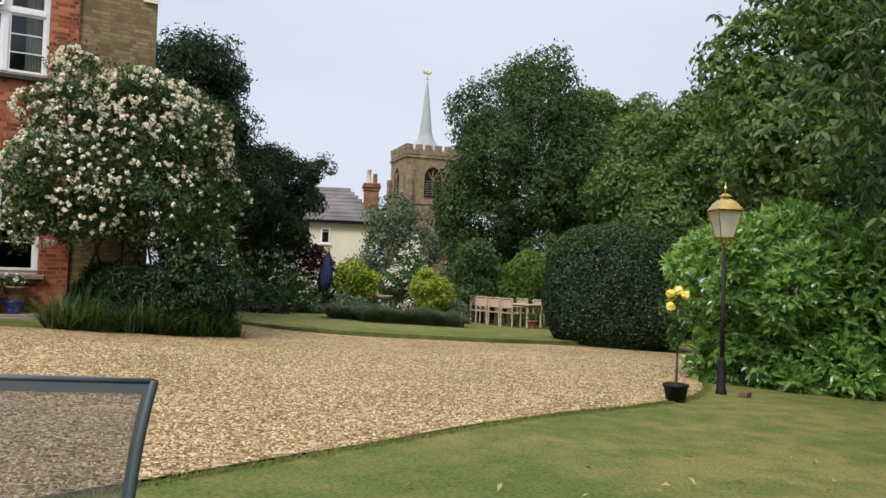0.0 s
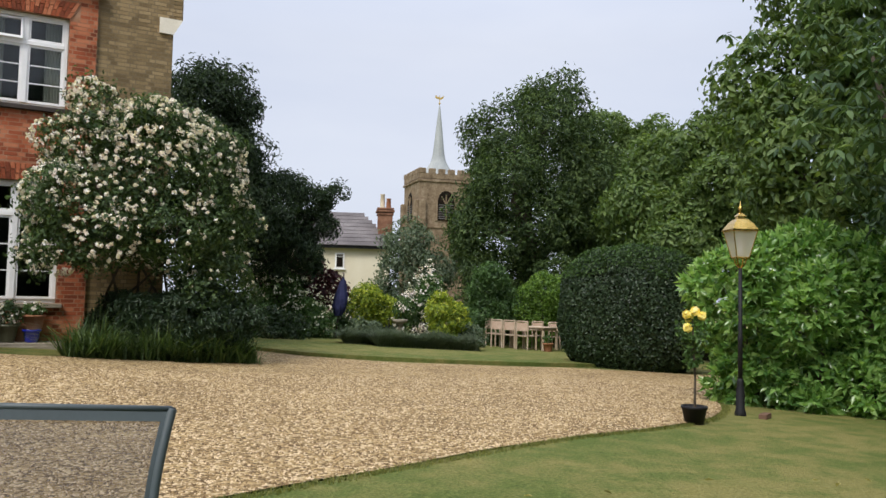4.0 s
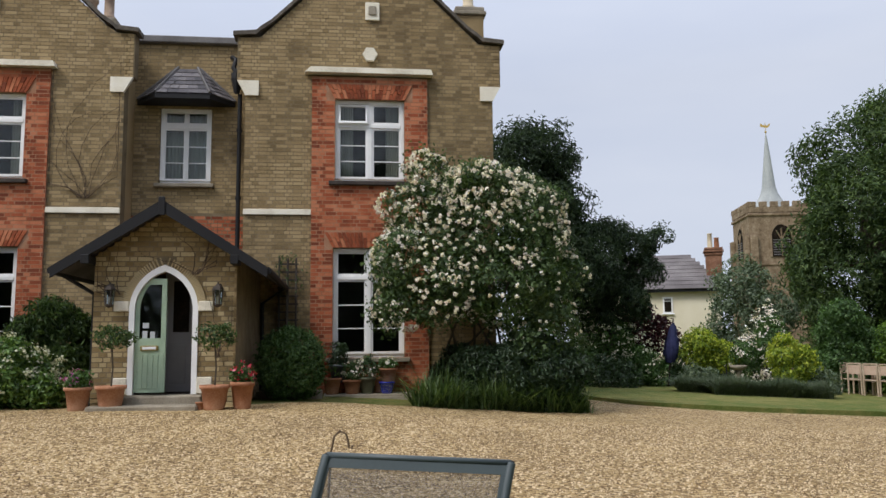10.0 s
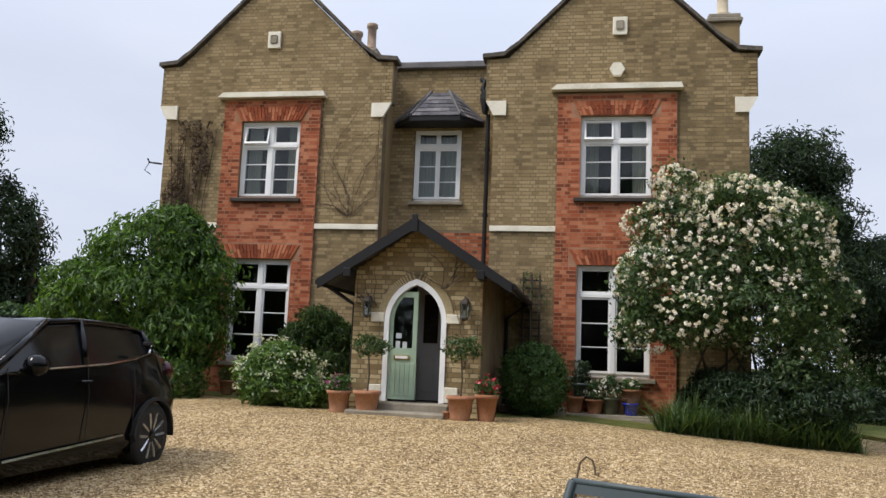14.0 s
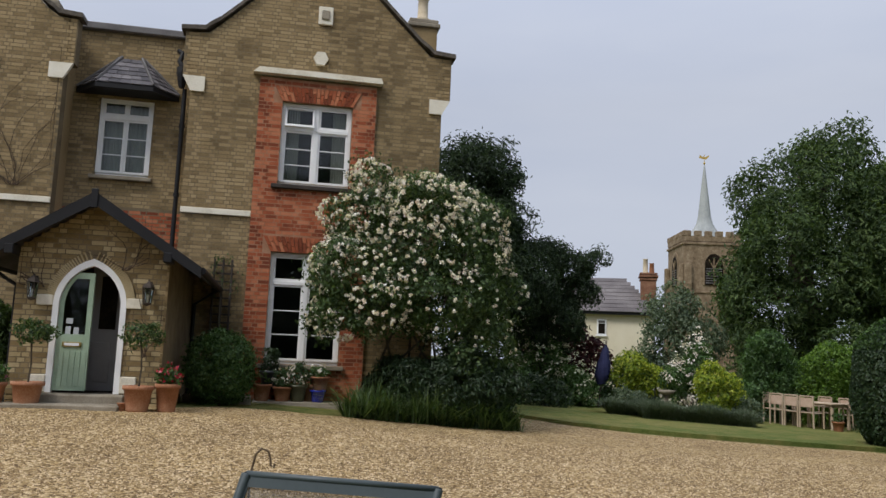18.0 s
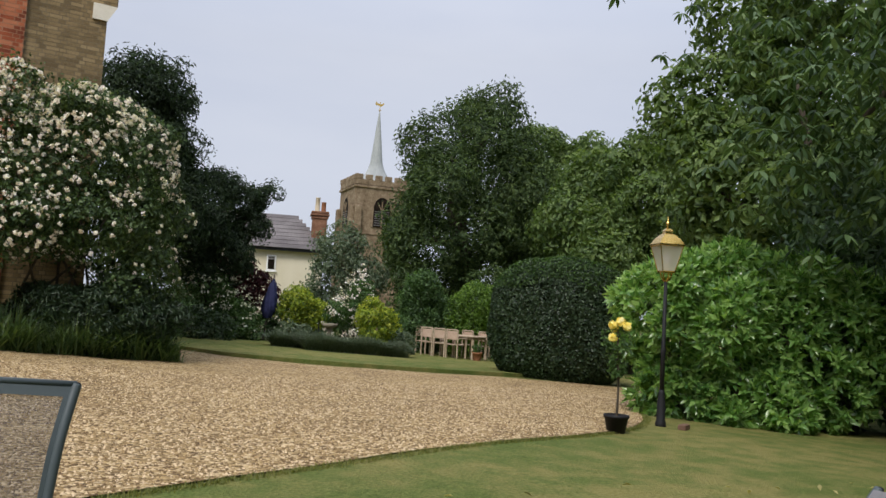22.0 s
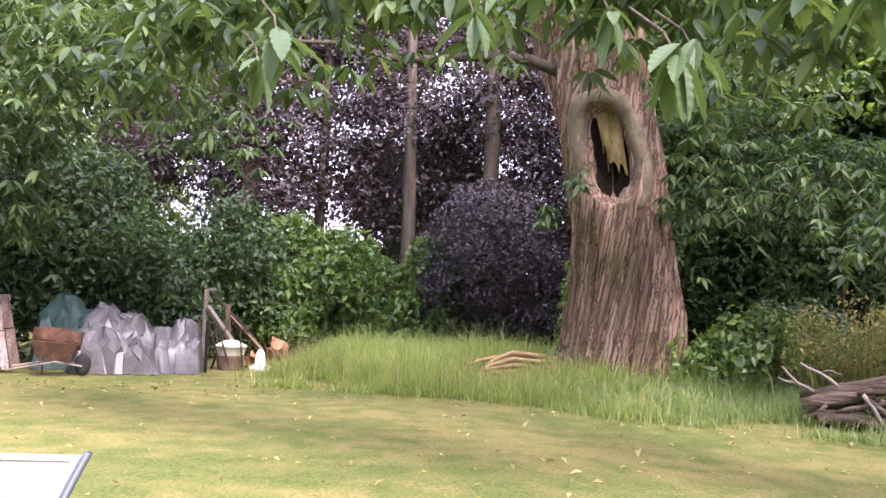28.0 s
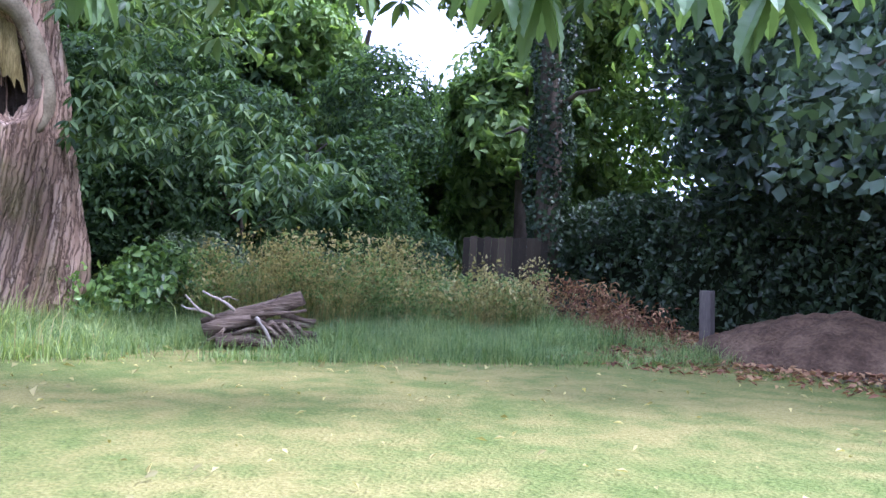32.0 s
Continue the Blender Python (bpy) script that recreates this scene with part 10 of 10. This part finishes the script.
def scatter(n, poly):
    x = rng.uniform(min(q[0] for q in poly), max(q[0] for q in poly), n)
    y = rng.uniform(min(q[1] for q in poly), max(q[1] for q in poly), n)
    k = inside(poly, x, y)
    return np.stack([x[k], y[k]], axis=1)


LONG = [(10.9, 1.6), (10.8, 0.6), (10.0, -1.8), (8.95, -2.5), (7.75, -4.3), (6.4, -6.2), (5.3, -7.7), (4.4, -8.9), (5.4, -9.9), (7.6, -10.4), (9.8, -11.2), (12.5, -9.6), (14.6, -7.0), (16.5, -3.0), (17.0, 0.5), (14.8, 1.6)]
xy = scatter(210000, LONG)
xy = xy[(np.hypot(xy[:, 0] - 8.55, xy[:, 1] + 5.4) > 0.8) | (rng.uniform(size=len(xy)) < 0.5)]
dn = np.array([noise.noise((a * 0.8, b * 0.8, 0)) + 0.6 * noise.noise((a * 2.3, b * 2.3, 3)) for a, b in xy])
k = dn > -0.35 + 0.25 * rng.uniform(size=len(xy))
xy, dn = xy[k], dn[k]
far = np.hypot(xy[:, 0], xy[:, 1])
h = (0.26 + 0.3 * np.clip(dn, -0.5, 1)) * rng.uniform(0.5, 1.25, len(xy)) + 0.1 * (far > 11.5)
for step, cut in ((0.35, 0.62), (0.9, 0.8)):
    h = h * np.where(inside(LONG, xy[:, 0] * (1 - step / far), xy[:, 1] * (1 - step / far)), 1.0, cut)
xy = xy + rng.normal(size=xy.shape) * (0.22 * (rng.uniform(size=(len(xy), 1)) < 0.4))
# two greens: partly different grass, partly sun and shade put into the colour
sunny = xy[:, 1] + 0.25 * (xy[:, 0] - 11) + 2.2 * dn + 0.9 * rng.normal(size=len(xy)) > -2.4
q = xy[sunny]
tagged(blades(rng, q, ground_z(q[:, 0], q[:, 1]), h[sunny] * (1.3 - 0.5 * np.clip(q[:, 1] - 0.4, 0, 1)) + 0.22 * np.clip(far[sunny] - 12.2, 0, 1) * np.clip(1.3 - q[:, 1], 0, 1), 0.011, L["meadow"], "meadow_grass", None, 1.15), "long yellow-green grass beside the great tree, partly painted brighter as sunlit", "grass", kind="stuff")
seed = q[rng.integers(0, len(q), 1500)]
tagged(blades(rng, seed, ground_z(seed[:, 0], seed[:, 1]), 0.62, 0.008, L["straw"], "seeding_grass", None, 0.7), "pale seeding stalks in the long grass", "grass", kind="stuff")
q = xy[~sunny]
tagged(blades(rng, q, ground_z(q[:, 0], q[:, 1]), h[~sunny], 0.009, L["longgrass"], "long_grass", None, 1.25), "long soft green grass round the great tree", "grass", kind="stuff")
WEED = [(8.3, -9.7), (9.0, -8.6), (10.2, -6.8), (11.4, -5.9), (12.4, -6.2), (13.4, -7.6), (12.0, -9.6), (10.6, -11.4), (9.4, -11.6), (8.6, -10.9)]
xy = scatter(16000, WEED)
tall = np.array([noise.noise((a * 0.9, b * 0.9, 5.0)) + 0.5 * noise.noise((a * 2.6, b * 2.6, 2.0)) for a, b in xy])
fall = np.clip((xy[:, 0] + 0.55 * xy[:, 1] - 3.2) / 2.2, 0.68, 1.0)
hw = (1.3 + 0.95 * tall) * (0.4 + 0.75 * rng.uniform(size=len(xy))) * fall
for pick, lf, nm, lab in ((tall + 0.3 * rng.normal(size=len(xy)) > -0.12, "straw", "seeding_weed", "tall straw-coloured seeding weeds"), (tall + 0.3 * rng.normal(size=len(xy)) < 0.1, "longgrass", "green_weed", "tall green weeds among the dry stalks")):
    q = xy[pick]
    tagged(blades(rng, q, ground_z(q[:, 0], q[:, 1]), np.clip(hw[pick], 0.3, 1.8), 0.009, L[lf], nm, None, 1.1), lab, "weeds", kind="stuff")
    # tufts of small leaves and seed heads up the stalks
    kk = np.repeat(rng.integers(0, len(q), 2100), 8)
    hz = np.repeat(np.clip(hw[pick][kk[::8]], 0.3, 1.5) * rng.uniform(0.35, 1.06, len(kk) // 8), 8)
    pt = np.column_stack([q[kk] + rng.normal(size=(len(kk), 2)) * 0.055, ground_z(q[kk, 0], q[kk, 1]) + hz + 0.05 * rng.normal(size=len(kk))])
    tagged(leaf_mesh(nm + "_leaf", rng, pt, np.tile([0, 0, 1.0], (len(kk), 1)), 0.07, L[lf], None, aspect=0.55, turn=1.4), "small leaves and seed heads of the weeds", "weeds", kind="stuff")
shrub("bramble", "bramble and nettle patch at the foot of the great tree", [(12.2, -5.6, 0.1, 0.5, 0.55, 0.6), (12.7, -6.2, 0.1, 0.6, 0.65, 0.7), (12.05, -5.05, -0.2, 0.3, 0.35, 0.35)], "undergreen", 106, 420, 8, 0.16, 0.14, aspect=0.6, dome=0.34)
ivs = thing("trunk_ivy", "small bright ivy sprig up the edge of the great trunk", "ivy")
for da0, z0, z1, k in ((-1.25, 0.1, 1.5, 90), (0.75, -0.2, 0.5, 40)):
    zz, dd = rng.uniform(z0, z1, k), da0 + 0.09 * rng.normal(size=k)
    pt = np.array([on_trunk(d_, z_, 0.13) for d_, z_ in zip(dd, zz)])
    nn_ = np.stack([np.cos(view + dd), np.sin(view + dd), np.full(k, 0.5)], axis=1)
    leaf_mesh("foliage", rng, pt, nn_, 0.085, L["bright"], ivs, aspect=0.75)
shrub("nettle_patch", "bluish green nettles behind the dry weeds", lobed([(13.4, -7.2, 0.2, 0.9, 0.9, 0.9), (12.4, -8.6, 0.1, 0.8, 0.8, 0.8)], 107, 8, 0.5), "silver", 107, 700, 9, 0.12, 0.1)
# ragged turf along the edge of the drive
e = np.array(DRIVE)
seg = []
for a, b in zip(e, np.roll(e, -1, axis=0)):
    if a[1] < 8.2 and a[0] > -3 and a[0] < 9.4:
        n = int(np.hypot(*(b - a)) * 500)
        seg.append(a + (b - a) * rng.uniform(size=(n, 1)) + rng.normal(size=(n, 2)) * 0.03 + np.array([0.02, -0.05]))
xy = np.concatenate(seg)
tagged(blades(rng, xy, ground_z(xy[:, 0], xy[:, 1]), 0.035, 0.006, L["grass"], "edge_turf", None, 0.9), "ragged grass along the gravel edge", "grass", kind="stuff")
e = np.array(BARE)
seg = []
for a, b in zip(e, np.roll(e, -1, axis=0)):
    if a[1] > -10.5 and -1 < a[0] < 7.5:
        n = int(np.hypot(*(b - a)) * 1100)
        seg.append(a + (b - a) * rng.uniform(size=(n, 1)) + rng.normal(size=(n, 2)) * np.array([0.14, 0.14]))
xy = np.concatenate(seg)
tagged(blades(rng, xy, ground_z(xy[:, 0], xy[:, 1]) - 0.01, 0.06, 0.007, L["grass"], "edge_turf", None, 1.1), "ragged grass along the bare earth", "grass", kind="stuff")
litter(700, 1.0, 6.4, -9.3, -7.6, 0.09, "litter", "brown leaves strewn over the lawn edge", lift=0.02)
# loose stones on the drive
k = 90000
x = rng.uniform(-8, 11, k)
y = 3.5 + 8 * rng.uniform(size=k) ** 1.6
m_ = inside(DRIVE, x, y)
x, y = x[m_], y[m_]
n = len(x)
c = np.stack([x, y, ground_z(x, y) + 0.017 + 0.012 * np.array([noise.noise((a * 1.3, b * 1.3, 0.0)) for a, b in zip(x, y)])], axis=1)
s = rng.uniform(0.006, 0.016, size=(n, 1))
oct_ = np.array([(1, 0, 0), (0, 1, 0), (-1, 0, 0), (0, -1, 0), (0.15, 0.1, 0.8)])
ang = rng.uniform(0, 6.28, n)
ca, sa = np.cos(ang), np.sin(ang)
v = np.empty((n, 5, 3))
for i, q in enumerate(oct_):
    q = q + rng.uniform(-0.25, 0.25, size=(n, 3))
    v[:, i, 0], v[:, i, 1], v[:, i, 2] = (q[:, 0] * ca - q[:, 1] * sa * 0.75), (q[:, 0] * sa + q[:, 1] * ca * 0.75), q[:, 2]
v = c[:, None, :] + v * s[:, :, None]
o = np.arange(n)[:, None] * 5
f = np.concatenate([o + np.array([q]) for q in ((0, 1, 4), (1, 2, 4), (2, 3, 4), (3, 0, 4))], axis=0)
M["stones"] = surface("stones", (0.13, 0.078, 0.034), (0.34, 0.23, 0.105), (0.62, 0.48, 0.30), 3, 0.8, 0.2, 60, per_piece=0.85, island=True, spec=0.3)
tagged(big_mesh("gravel_stones", v.reshape(-1, 3), f, M["stones"]), "loose tan and cream gravel stones", "gravel", kind="stuff")

# ---------------------------------------------------------------- single bricks of the walls nearest to the drive
brick_parts(RIGHT_BRICKS, Y - 0.037, M["red_brick"], RIGHT_SUR, 300)
brick_parts(PORCH_BRICKS, PY + 0.018, M["porch_brick_single"], front, 300)
if len(PORCH_BRICKS) > 300:
    brick_mesh("brickwork", PORCH_BRICKS[300:], PY, M["porch_brick"], front)
